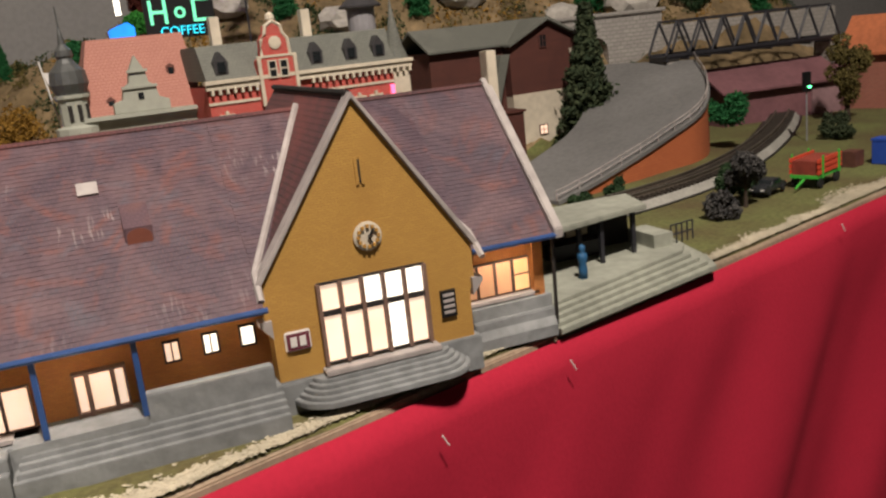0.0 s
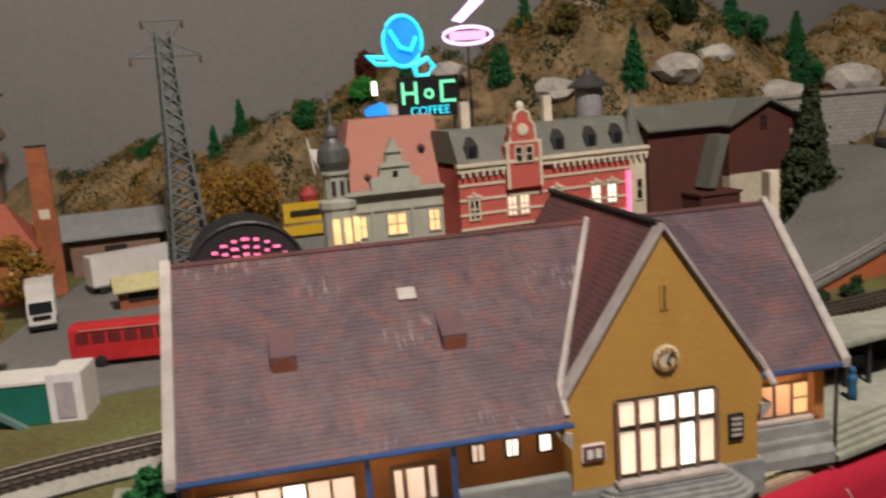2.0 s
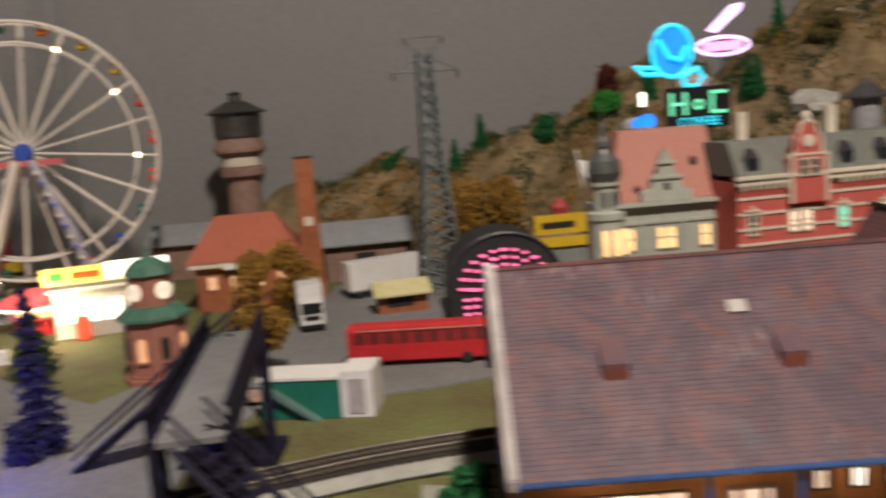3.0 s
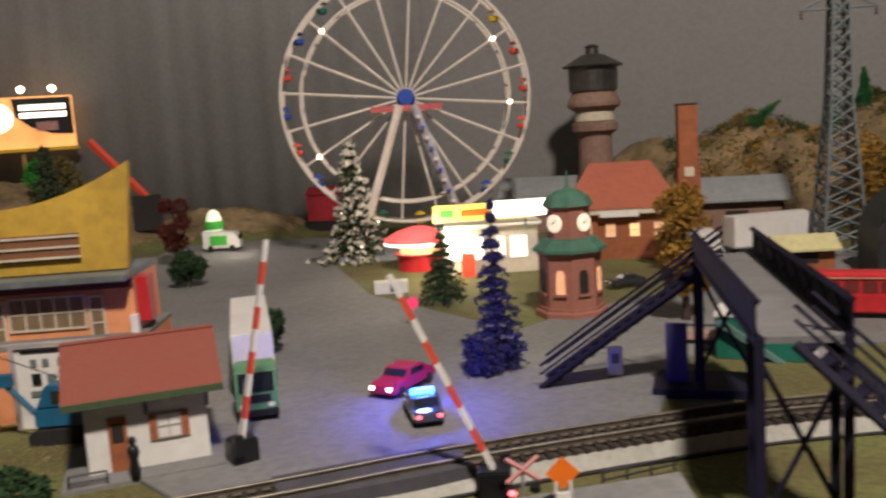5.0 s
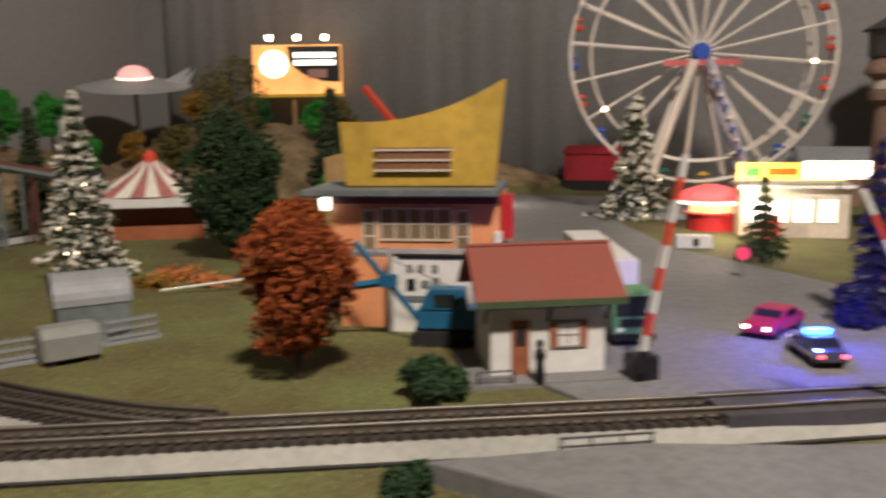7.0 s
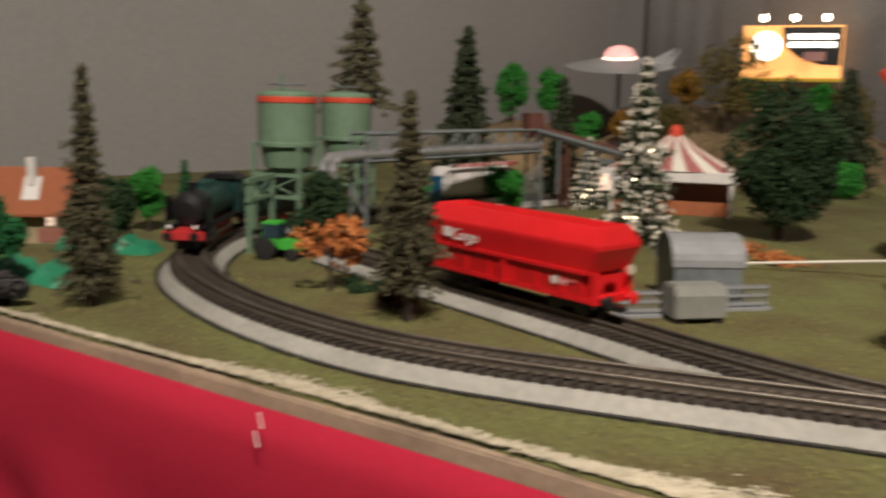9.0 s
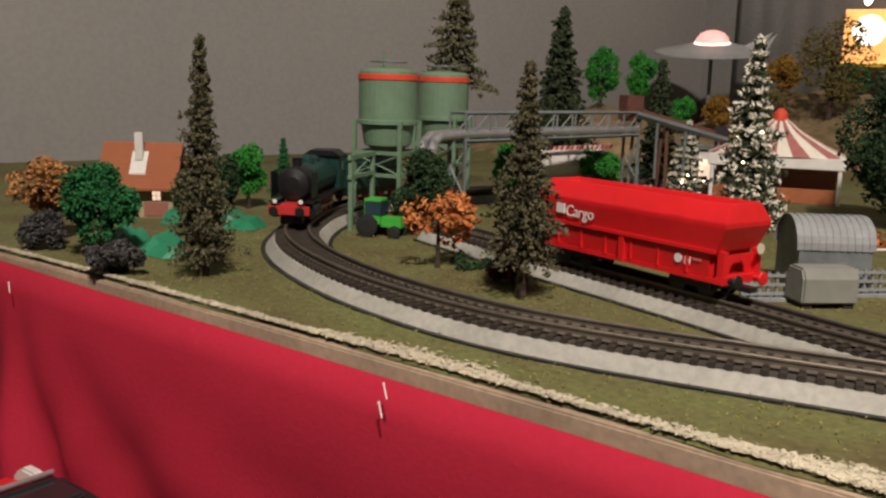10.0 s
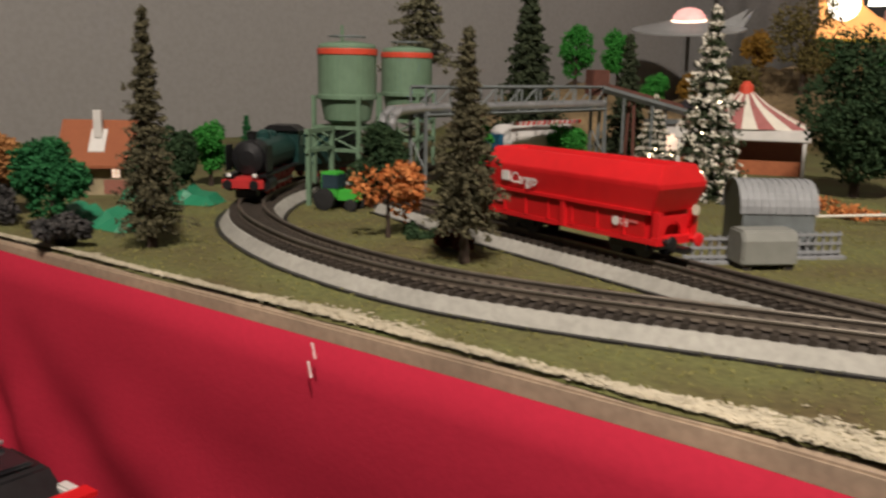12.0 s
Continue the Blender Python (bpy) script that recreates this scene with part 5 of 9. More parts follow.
    part("arrow", prisms(([(-0.022, 0.318), (0.012, 0.350), (0.030, 0.352), (0.026, 0.342), (-0.008, 0.314)], "y", 0, 0.002)), NEON_LILAC, pk, "slanting lilac neon shape")


red_town_house()
grey_town_house()
neon_signs()


def brown_warehouse():
    wh = thing("warehouse", 0.345, 0.672, 0.0, 6, "dark brown boarded warehouse on a pale stone base", "warehouse")
    part("base", boxes((0.085, 0.200, -0.004, 0.11, 0.0, 0.082)), CREAM, wh, "pale stone base storey", bev=0.0006)
    part("front_wall", prisms(([(0.085, 0.080), (0.085, 0.150), (0.145, 0.178), (0.202, 0.150), (0.202, 0.080)], "y", -0.002, 0.11)), BROWN_BOARD, wh, "brown boarded gable front")
    part("long_wall", boxes((-0.030, 0.084, 0.012, 0.11, 0.0, 0.150)), BROWN_BOARD, wh, "brown boarded long wall")
    part("roof", prisms(([(0.002, 0.152), (0.055, 0.181), (0.108, 0.152), (0.108, 0.149), (0.055, 0.177), (0.002, 0.149)], "x", -0.036, 0.142)), GREY_ROOF, wh, "grey-green roof")
    for s in (-1, 1):
        part("gable_roof", prisms(([(0.145, 0.182), (0.145 + s * 0.064, 0.150), (0.145 + s * 0.064, 0.147), (0.145, 0.178)], "y", -0.012, 0.112)), GREY_ROOF, wh)
    window(wh, 0.140, -0.0025, 0.150, 0.010, 0.016, GLASS, BROWN_BOARD, 2, 2)
    part("chute", prisms(([(0.040, 0.070), (0.052, 0.070), (0.074, 0.138), (0.060, 0.138)], "y", -0.020, 0.012)), GREY_ROOF, wh, "grey roofed loading chute")
    part("annex", boxes((0.020, 0.082, -0.030, 0.011, 0.0, 0.062)), BROWN_BOARD, wh, "low boarded annex")
    part("annex_roof", boxes((0.018, 0.084, -0.033, 0.010, 0.062, 0.0650)), BROWN_BOARD, wh)
    part("sign_mark", boxes((0.184, 0.196, -0.0035, -0.002, 0.128, 0.136)), CREAM, wh, "small pale plate on the gable")
    window(wh, 0.130, -0.0045, 0.030, 0.012, 0.012, WARM_PANE, BROWN_BOARD, 2, 2)


brown_warehouse()


def slope_turret(x, y):
    z = hill_height(x, y)
    t = thing("roof_turret", x, y, z, 0, "small round pale turret with a dark cap on the slope", "turret")
    part("drum", lathed([(0.0165, -0.004), (0.0165, 0.212 - z), (0.0180, 0.214 - z)], 18), mat("turret_grey", (0.30, 0.29, 0.30), 0.6, vary=0.3), t, "pale grey drum")
    part("cap", lathed([(0.0250, 0.214 - z), (0.0252, 0.216 - z), (0.0080, 0.230 - z), (0.0040, 0.236 - z)], 18), bpy.data.materials["dormer_lead"], t, "dark lead cap")


slope_turret(0.209, 0.620)


def ramp_road():
    """A rising street on an orange stone wall."""
    rd = thing("viaduct_ramp", 0, 0, 0, 0, "grey rising street carried on an orange stone wall", "ramp", kind="structure")
    top = smooth_path([(0.305, 0.40), (0.40, 0.445), (0.505, 0.505), (0.60, 0.575), (0.66, 0.68), (0.70, 0.80)], 8)
    back = smooth_path([(0.275, 0.455), (0.365, 0.51), (0.45, 0.565), (0.525, 0.65), (0.575, 0.75), (0.60, 0.86)], 8)
    n = len(top)
    rise = [0.004 + 0.098 * (i / (n - 1)) ** 1.15 for i in range(n)]
    # widen the front edge toward the orange wall
    foot = smooth_path([(0.297, 0.335), (0.385, 0.365), (0.47, 0.395), (0.545, 0.425), (0.615, 0.50), (0.69, 0.62)], 8)
    b = bmesh.new()
    f = [b.verts.new((p.x, p.y, z)) for p, z in zip(foot, rise)]
    k = [b.verts.new((p.x, p.y, z)) for p, z in zip(back, rise)]
    f2 = [b.verts.new((p.x, p.y, z - 0.004)) for p, z in zip(foot, rise)]
    k2 = [b.verts.new((p.x, p.y, z - 0.004)) for p, z in zip(back, rise)]
    for i in range(n - 1):
        b.faces.new((f[i], f[i + 1], k[i + 1], k[i])), b.faces.new((f2[i], k2[i], k2[i + 1], f2[i + 1]))
        b.faces.new((f[i], f2[i], f2[i + 1], f[i + 1])), b.faces.new((k[i], k[i + 1], k2[i + 1], k2[i]))
    b.faces.new((f[0], k[0], k2[0], f2[0])), b.faces.new((f[-1], f2[-1], k2[-1], k[-1]))
    part("roadway", b, CONCRETE, rd, "grey roadway", )
    b = bmesh.new()
    lo = [b.verts.new((p.x, p.y + 0.003, -0.001)) for p in foot]
    hi = [b.verts.new((p.x, p.y + 0.003, z - 0.003)) for p, z in zip(foot, rise)]
    lo2 = [b.verts.new((p.x, p.y + 0.010, -0.001)) for p in foot]
    hi2 = [b.verts.new((p.x, p.y + 0.010, z - 0.003)) for p, z in zip(foot, rise)]
    for i in range(n - 1):
        b.faces.new((lo[i], lo[i + 1], hi[i + 1], hi[i])), b.faces.new((lo2[i], hi2[i], hi2[i + 1], lo2[i + 1])), b.faces.new((hi[i], hi[i + 1], hi2[i + 1], hi2[i]))
    b.faces.new((lo[0], hi[0], hi2[0], lo2[0])), b.faces.new((lo[-1], lo2[-1], hi2[-1], hi[-1]))
    part("retaining_wall", b, ORANGE_WALL, rd, "orange red stone retaining wall")
    rails = [[(p.x, p.y + 0.004, z + h) for p, z in zip(foot, rise)] for h in (0.005, 0.010)]
    part("handrail", tubes(rails, 0.0007), GREY_TRIM, rd, "grey pipe handrail")
    for i in range(0, n, 3):
        part("rail_post", tubes([[(foot[i].x, foot[i].y + 0.004, rise[i]), (foot[i].x, foot[i].y + 0.004, rise[i] + 0.0102)]], 0.0007), GREY_TRIM, rd)
    wl = thing("tunnel_portal", 0.60, 0.80, 0.0, -4, "pale stone tunnel portal wall with a dark arch", "tunnel", kind="structure")
    arch = [(0.042 + 0.020 * math.cos(a), 0.118 + 0.024 * math.sin(a)) for a in [math.pi - math.pi * i / 12 for i in range(13)]]
    outline = [(-0.075, 0.0), (-0.075, 0.172), (0.160, 0.172), (0.160, 0.0), (0.062, 0.0), (0.062, 0.095)] + arch[::-1] + [(0.022, 0.095), (0.022, 0.0)]
    part("portal_wall", prisms((outline, "y", 0.0, 0.02)), STONE_WALL, wl, "pale block stone wall")
    part("coping", boxes((-0.080, 0.165, -0.004, 0.024, 0.172, 0.178)), STONE_WALL, wl, bev=0.0008)
    part("tunnel_dark", boxes((0.015, 0.07, 0.05, 0.055, 0.0, 0.16)), DARK, wl)
    part("tunnel_side", boxes((0.012, 0.022, 0.02, 0.055, 0.0, 0.16)), DARK, wl)
    part("tunnel_side", boxes((0.062, 0.072, 0.02, 0.055, 0.0, 0.16)), DARK, wl)
    part("tunnel_roof", boxes((0.012, 0.072, 0.021, 0.055, 0.142, 0.16)), DARK, wl)
    part("embankment", boxes((0.160, 0.50, 0.002, 0.02, 0.0, 0.150)), STONE_WALL, wl)


ramp_road()


def truss_bridge():
    br = thing("truss_bridge", 0.655, 0.640, 0.108, -4, "dark steel truss railway bridge", "bridge")
    L, H, n = 0.300, 0.050, 8
    for y in (0.0, 0.045):
        part("top_chord", boxes((0.018, L - 0.018, y - 0.0018, y + 0.0018, H - 0.003, H)), DARK_STEEL, br)
        part("bottom_chord", boxes((0, L, y - 0.0018, y + 0.0018, 0, 0.004)), DARK_STEEL, br)
        for i in range(n):
            x0 = L * i / n
            a, c = (x0, y, 0.003), (x0 + L / n / 2, y, H - 0.0015)
            e = (x0 + L / n, y, 0.003)
            part("diagonal", tubes([[a, c]], 0.0022, 4), DARK_STEEL, br)
            part("diagonal", tubes([[c, e]], 0.0022, 4), DARK_STEEL, br)
    part("deck", boxes((0, L, 0.0, 0.045, -0.003, 0.0)), DARK_STEEL, br)
    for x in (0.004, L - 0.012):
        part("pier", boxes((x, x + 0.02, 0.004, 0.041, -0.108, -0.003)), STONE_WALL, br, "pale stone bridge pier")
    for k in range(9):
        part("cross_beam", boxes((L * k / 8.5, L * k / 8.5 + 0.003, 0.0, 0.045, -0.006, -0.003)), DARK_STEEL, br)


truss_bridge()


def engine_shed():
    sh = thing("engine_shed", 0.735, 0.62, 0.0, -6, "dull purple red shed with a broad low roof", "shed")
    part("wall", boxes((0.0, 0.22, 0.0, 0.10, 0.0, 0.052)), WAREHOUSE_RED, sh, "dull purple red wall")
    part("roof", prisms(([(-0.012, 0.050), (0.05, 0.082), (0.112, 0.050), (0.112, 0.047), (0.05, 0.078), (-0.012, 0.047)], "x", -0.008, 0.228)), WAREHOUSE_RED, sh, "dull purple roof")
    part("gate", boxes((0.15, 0.20, -0.003, 0.0, 0.0, 0.040)), mat("gate_lilac", (0.28, 0.17, 0.18), 0.7), sh)
    hs = thing("signal_house", 0.98, 0.53, 0.0, 20, "brick house with an orange tile roof at the layout's edge", "house")
    part("wall", boxes((0, 0.09, 0, 0.08, 0, 0.085)), TERRACOTTA, hs)
    part("roof", prisms(([(-0.01, 0.083), (0.045, 0.135), (0.10, 0.083), (0.10, 0.079), (0.045, 0.130), (-0.01, 0.079)], "y", -0.01, 0.09)), mat("orange_tile", (0.55, 0.17, 0.07), 0.7, vary=0.3), hs, "orange tile roof")
    window(hs, 0.03, 0.0, 0.045, 0.012, 0.02, BRIGHT_PANE, CREAM, 2, 2)
    window(hs, 0.065, 0.0, 0.045, 0.012, 0.02, WARM_PANE, CREAM, 2, 2)


engine_shed()


# ---- west of the town: pylon, water tower, brick houses ----
def pylon(x, y, rz):
    py = thing("lattice_pylon", x, y, 0, rz, "weathered grey lattice power pylon with insulators", "pylon")
    H = 0.332
    legs = []
    for sx, sy in ((-1, -1), (1, -1), (1, 1), (-1, 1)):
        legs.append([(sx * 0.026, sy * 0.026, 0), (sx * 0.012, sy * 0.012, H * 0.55), (sx * 0.0085, sy * 0.0085, H * 0.96)])
        part("leg", tubes([legs[-1]], 0.0020, 5), STEEL_GREY, py)
    levels = [H * k / 19 for k in range(20)]

    def half(z):
        return 0.026 + (0.012 - 0.026) * z / (H * 0.55) if z < H * 0.55 else 0.012 + (0.0085 - 0.012) * (z - H * 0.55) / (H * 0.41)
    for a, c in zip(levels, levels[1:]):
        if c > H * 0.965:
            break
        p, q = half(a), half(c)
        rows = []
        for s in (-1, 1):
            rows += [[(-p, s * p, a), (q, s * q, c)], [(p, s * p, a), (-q, s * q, c)], [(s * p, -p, a), (s * q, q, c)], [(s * p, p, a), (s * q, -q, c)]]
        for row in rows:
            part("brace", tubes([row], 0.0015, 4), STEEL_GREY, py)
    part("cross_arm", tubes([[(-0.044, 0, H * 0.87), (0.044, 0, H * 0.87)], [(-0.044, 0, H * 0.87), (0, 0, H * 0.93)], [(0.044, 0, H * 0.87), (0, 0, H * 0.93)]], 0.0012, 5), STEEL_GREY, py)
    part("head_frame", tubes([[(-0.026, 0, H), (0.026, 0, H)], [(-0.0085, 0, H * 0.93), (-0.024, 0, H)], [(0.0085, 0, H * 0.93), (0.024, 0, H)]], 0.0012, 5), STEEL_GREY, py)
    for xx, zz in ((-0.042, H * 0.87), (0.042, H * 0.87), (-0.024, H), (0.024, H)):
        part("insulator", lathed([(0.0012, -0.010), (0.0022, -0.008), (0.0012, -0.006), (0.0022, -0.004), (0.0012, -0.002), (0.0012, 0.0)], 8, xx, 0, zz), mat("insulator_brown", (0.12, 0.06, 0.04), 0.3) if xx == -0.042 else bpy.data.materials["insulator_brown"], py)


pylon(-0.288, 0.755, 12)


def water_tower(x, y):
    wt = thing("water_tower", x, y, 0, 0, "brick water tower with a dark metal tank", "water tower")
    part("shaft", lathed([(0.036, 0), (0.030, 0.06), (0.027, 0.155)], 16), TANK_BRICK, wt, "brown brick shaft")
    part("ring", lathed([(0.027, 0.150), (0.038, 0.158), (0.038, 0.170), (0.029, 0.174)], 20), TANK_BRICK, wt)
    part("lit_band", lathed([(0.033, 0.174), (0.033, 0.188), (0.03, 0.189)], 20), CREAM, wt, "pale window band")
    part("gallery", lathed([(0.030, 0.188), (0.044, 0.198), (0.044, 0.204), (0.036, 0.220), (0.030, 0.222)], 20), TANK_BRICK, wt, "brick gallery")
    part("tank", lathed([(0.032, 0.218), (0.040, 0.224), (0.041, 0.262), (0.043, 0.264)], 24), TANK, wt, "dark metal tank")
    part("tank_roof", lathed([(0.049, 0.262), (0.050, 0.264), (0.018, 0.282), (0.011, 0.283), (0.010, 0.293), (0.013, 0.295), (0.004, 0.299)], 24), mat("tank_roof_dark", (0.06, 0.055, 0.05), 0.4, 0.4), wt, "dark conical cap with a vent")


water_tower(-0.6180, 1.115)


def hip_house():
    hh = thing("brick_inn", -0.552, 0.745, 0, 6, "brick inn with a red hipped roof and lit windows", "house")
    part("wall", boxes((-0.055, 0.075, 0.0, 0.10, 0.0, 0.068)), BRICK_ORANGE, hh, "brown orange brick wall")
    b = bmesh.new()
    v = [b.verts.new(p) for p in ((-0.066, -0.012, 0.066), (0.086, -0.012, 0.066), (0.086, 0.112, 0.066), (-0.066, 0.112, 0.066), (-0.030, 0.045, 0.122), (0.048, 0.045, 0.122))]
    for f in ((0, 1, 5, 4), (1, 2, 5), (2, 3, 4, 5), (3, 0, 4), (3, 2, 1, 0)):
        b.faces.new([v[i] for i in f])
    part("roof", b, RED_TILE, hh, "red hipped tile roof")
    part("fascia", boxes((-0.062, 0.082, -0.0105, -0.008, 0.0595, 0.0655)), CREAM, hh)
    part("sign_board", boxes((-0.018, 0.030, -0.0125, -0.0105, 0.0560, 0.0640)), WHITE, hh, "white sign board")
    for x in (-0.035, -0.005, 0.025, 0.055):
        window(hh, x, 0.0, 0.038, 0.011, 0.016, DIM_PANE if x != 0.025 else AMBER_PANE, CREAM, 2, 2)
    ch = thing("factory_chimney", -0.462, 0.792, 0, 10, "square orange brick chimney stack", "chimney")
    part("shaft", boxes((-0.014, 0.014, -0.014, 0.014, 0, 0.110), (-0.012, 0.012, -0.012, 0.012, 0.110, 0.190)), BRICK_ORANGE, ch, "orange brick stack", bev=0.0006)
    part("cap", boxes((-0.0125, 0.0125, -0.0125, 0.0125, 0.190, 0.192)), DARK, ch)
    part("plate", boxes((-0.006, 0.006, -0.0148, -0.0135, 0.100, 0.112)), CREAM, ch, "pale plate on the stack")
    st = thing("goods_shed", -0.405, 0.905, 0, 8, "low goods shed with a pale grey roof", "shed")
    part("wall", boxes((-0.055, 0.065, 0, 0.08, 0, 0.060)), TANK_BRICK, st)
    part("roof", prisms(([(-0.012, 0.056), (0.04, 0.085), (0.092, 0.056), (0.092, 0.053), (0.04, 0.082), (-0.012, 0.053)], "x", -0.068, 0.078)), GALV, st, "pale grey roof")
    part("door", boxes((-0.01, 0.02, -0.002, 0.0, 0, 0.04)), DARK, st)
    st = thing("back_shed", -0.70, 1.03, 0, 2, "low shed with a pale grey roof by the fair", "shed")
    part("wall", boxes((-0.06, 0.05, 0, 0.07, 0, 0.062)), TANK_BRICK, st)
    part("roof", prisms(([(-0.012, 0.060), (0.035, 0.088), (0.082, 0.060), (0.082, 0.057), (0.035, 0.085), (-0.012, 0.057)], "x", -0.068, 0.058)), GALV, st, "pale grey roof")
    ks = thing("kiosk_shop", -0.335, 0.640, 0, 12, "small kiosk with a pale yellow roof", "kiosk")
    part("wall", boxes((-0.028, 0.032, 0.004, 0.034, 0, 0.028)), BRICK_ORANGE, ks)
    part("roof", prisms(([(-0.006, 0.026), (0.018, 0.040), (0.042, 0.026), (0.042, 0.0235), (0.018, 0.0375), (-0.006, 0.0235)], "x", -0.034, 0.036)), mat("pale_yellow_roof", (0.55, 0.50, 0.26), 0.7, vary=0.2), ks, "pale yellow roof")
    part("opening", boxes((-0.018, 0.014, 0.0028, 0.004, 0.010, 0.022)), DARK, ks)


hip_house()


def night_club():
    nc = thing("night_club", -0.215, 0.560, 0, 4, "black round-roofed club with pink neon bars", "building")
    pts = [(-0.062, 0.0)] + [(0.062 * math.cos(a), 0.045 + 0.055 * math.sin(a)) for a in [math.pi - math.pi * i / 14 for i in range(15)]] + [(0.062, 0.0)]
    part("hall", prisms((pts, "y", 0.0, 0.09)), mat("club_black", (0.022, 0.024, 0.024), 0.6, vary=0.4), nc, "black arched hall")
    part("arch_trim", tubes([[(x, -0.001, z) for x, z in pts[1:-1]]], 0.002, 6), DARK_STEEL, nc)
    rng = random.Random(8)
    for r, n in ((0.050, 13), (0.041, 11), (0.032, 9)):
        for k in range(n):
            a = math.pi * (0.04 + 0.92 * k / (n - 1))
            w = rng.uniform(0.0022, 0.0042)
            x, z = r * math.cos(a), 0.036 + r * 0.92 * math.sin(a)
            part("neon_bar", boxes((x - w, x + w, -0.004, -0.001, z - 0.0012, z + 0.0012)), NEON_PINK, nc, "pink neon bar")
    for z in (0.012, 0.020, 0.028):
        for x in (-0.044, -0.034, 0.034, 0.044):
            w = rng.uniform(0.0022, 0.0040)
            part("neon_bar", boxes((x - w, x + w, -0.004, -0.001, z, z + 0.0024)), NEON_PINK, nc, "pink neon bar")
    part("front_door", boxes((-0.012, 0.012, -0.003, 0.0, 0.0, 0.030)), DARK, nc)
    yb = thing("yellow_booth", -0.138, 0.690, 0, 6, "yellow fair booth with a lettered yellow board", "booth")
    part("booth_body", boxes((-0.036, 0.036, 0.0, 0.04, 0.0, 0.062)), mat("booth_grey", (0.22, 0.23, 0.21), 0.7), yb)
    part("board", boxes((-0.044, 0.040, -0.004, 0.0, 0.060, 0.072)), YELLOW, yb, "yellow board")
    part("board", boxes((-0.030, 0.040, -0.002, 0.002, 0.076, 0.100)), YELLOW, yb, "yellow board")
    part("bar", boxes((-0.022, 0.020, -0.0035, -0.002, 0.084, 0.091)), DARK, yb)
    part("figure_top", lathed([(0.010, 0.10), (0.012, 0.108), (0.004, 0.118)], 10, 0.005, 0.01), mat("booth_red", (0.40, 0.05, 0.05), 0.6), yb)


night_club()


# ---- vehicles ----
def wheel(parent, x, y, z, r, w, rim=None):
    t = part("wheel", lathed([(r * 0.55, -w / 2), (r, -w / 2 + w * 0.12), (r, w / 2 - w * 0.12), (r * 0.55, w / 2)], 14), RUBBER, parent)
    t.data.transform(pose(x, y, z, 90, 0, 0))
    h = part("rim", lathed([(r * 0.55, -w * 0.42), (r * 0.5, w * 0.42)], 10), rim or GALV, t)
    h.data.transform(pose(x, y, z, 90, 0, 0))


def bus(x, y, rz):
    b = thing("bus", x, y, 0.002, rz, "red city bus parked on the street", "bus")
    sec = [(-0.0135, 0.005), (-0.014, 0.020), (-0.0125, 0.036), (-0.009, 0.039), (0.009, 0.039), (0.0125, 0.036), (0.014, 0.020), (0.0135, 0.005)]
    part("body", prisms((sec, "x", -0.070, 0.070)), BUS_RED, b, "glossy red body", bev=0.0012)
    for i in range(9):
        for s in (-1, 1):
            part("side_window", boxes((-0.064 + i * 0.0142, -0.0525 + i * 0.0142, s * 0.0136 - 0.0006, s * 0.0136 + 0.0006, 0.0225, 0.0325)), mat("bus_window_red", (0.16, 0.03, 0.03), 0.15) if i == 0 and s == -1 else bpy.data.materials["bus_window_red"], b)
    part("windscreen", boxes((-0.0706, -0.0698, -0.0105, 0.0105, 0.018, 0.033)), GLASS, b)
    part("roof_strip", boxes((-0.060, 0.060, -0.0142, -0.0134, 0.0345, 0.0356)), mat("bus_stripe", (0.55, 0.28, 0.2), 0.5), b)
    for xx in (-0.044, 0.042):
        for s in (-1, 1):
            wheel(b, xx, s * 0.0125, 0.0055, 0.0056, 0.004)


def lorry(name, x, y, rz, cab_m, box_m, length, label, trailer=True, start=-0.006):
    t = thing(name, x, y, 0.002, rz, label, "truck")
    part("chassis", boxes((-0.030, length, -0.008, 0.008, 0.006, 0.0095)), DARK_STEEL, t)
    part("cab", prisms(([(-0.036, 0.006), (-0.036, 0.020), (-0.032, 0.034), (-0.010, 0.036), (-0.010, 0.006)], "y", -0.0135, 0.0135)), cab_m, t, "square cab", bev=0.0012)
    part("windscreen", prisms(([(-0.0366, 0.0205), (-0.0331, 0.0325), (-0.0325, 0.0325), (-0.0358, 0.0205)], "y", -0.0115, 0.0115)), GLASS, t)
    for s in (-1, 1):
        part("side_window", boxes((-0.030, -0.018, s * 0.0135 - 0.0005, s * 0.0135 + 0.0005, 0.021, 0.031)), GLASS, t)
        part("headlight", boxes((-0.0368, -0.0358, s * 0.009 - 0.002, s * 0.009 + 0.002, 0.010, 0.0125)), WHITE, t)
    part("bumper", boxes((-0.0375, -0.034, -0.0135, 0.0135, 0.0045, 0.0085)), BLACK, t)
    part("grille", boxes((-0.0367, -0.0358, -0.009, 0.009, 0.0135, 0.0185)), BLACK, t)
    if trailer:
        bx = part("cargo_box", boxes((start, length, -0.0145, 0.0145, 0.0095, 0.048)), box_m, t, "plain white cargo box", bev=0.0006)
        part("box_rail", boxes((start, length, -0.0150, 0.0150, 0.0095, 0.0115)), GALV, bx)
    for xx in (-0.026, length * 0.45, length * 0.75, length * 0.88):
        for s in (-1, 1):
            wheel(t, xx, s * 0.0118, 0.0058, 0.0058, 0.0042)
    return t


bus(-0.305, 0.420, -5)
lorry("delivery_truck", -0.440, 0.610, 101, TRUCK_WHITE, TRUCK_WHITE, 0.060, "white box truck parked head-on beside the inn")
lorry("semi_trailer_truck", -0.3200, 0.8000, 207, mat("grey_cab_paint", (0.2, 0.2, 0.2), 0.4), TRUCK_WHITE, 0.105, "long white semi-trailer parked askew")


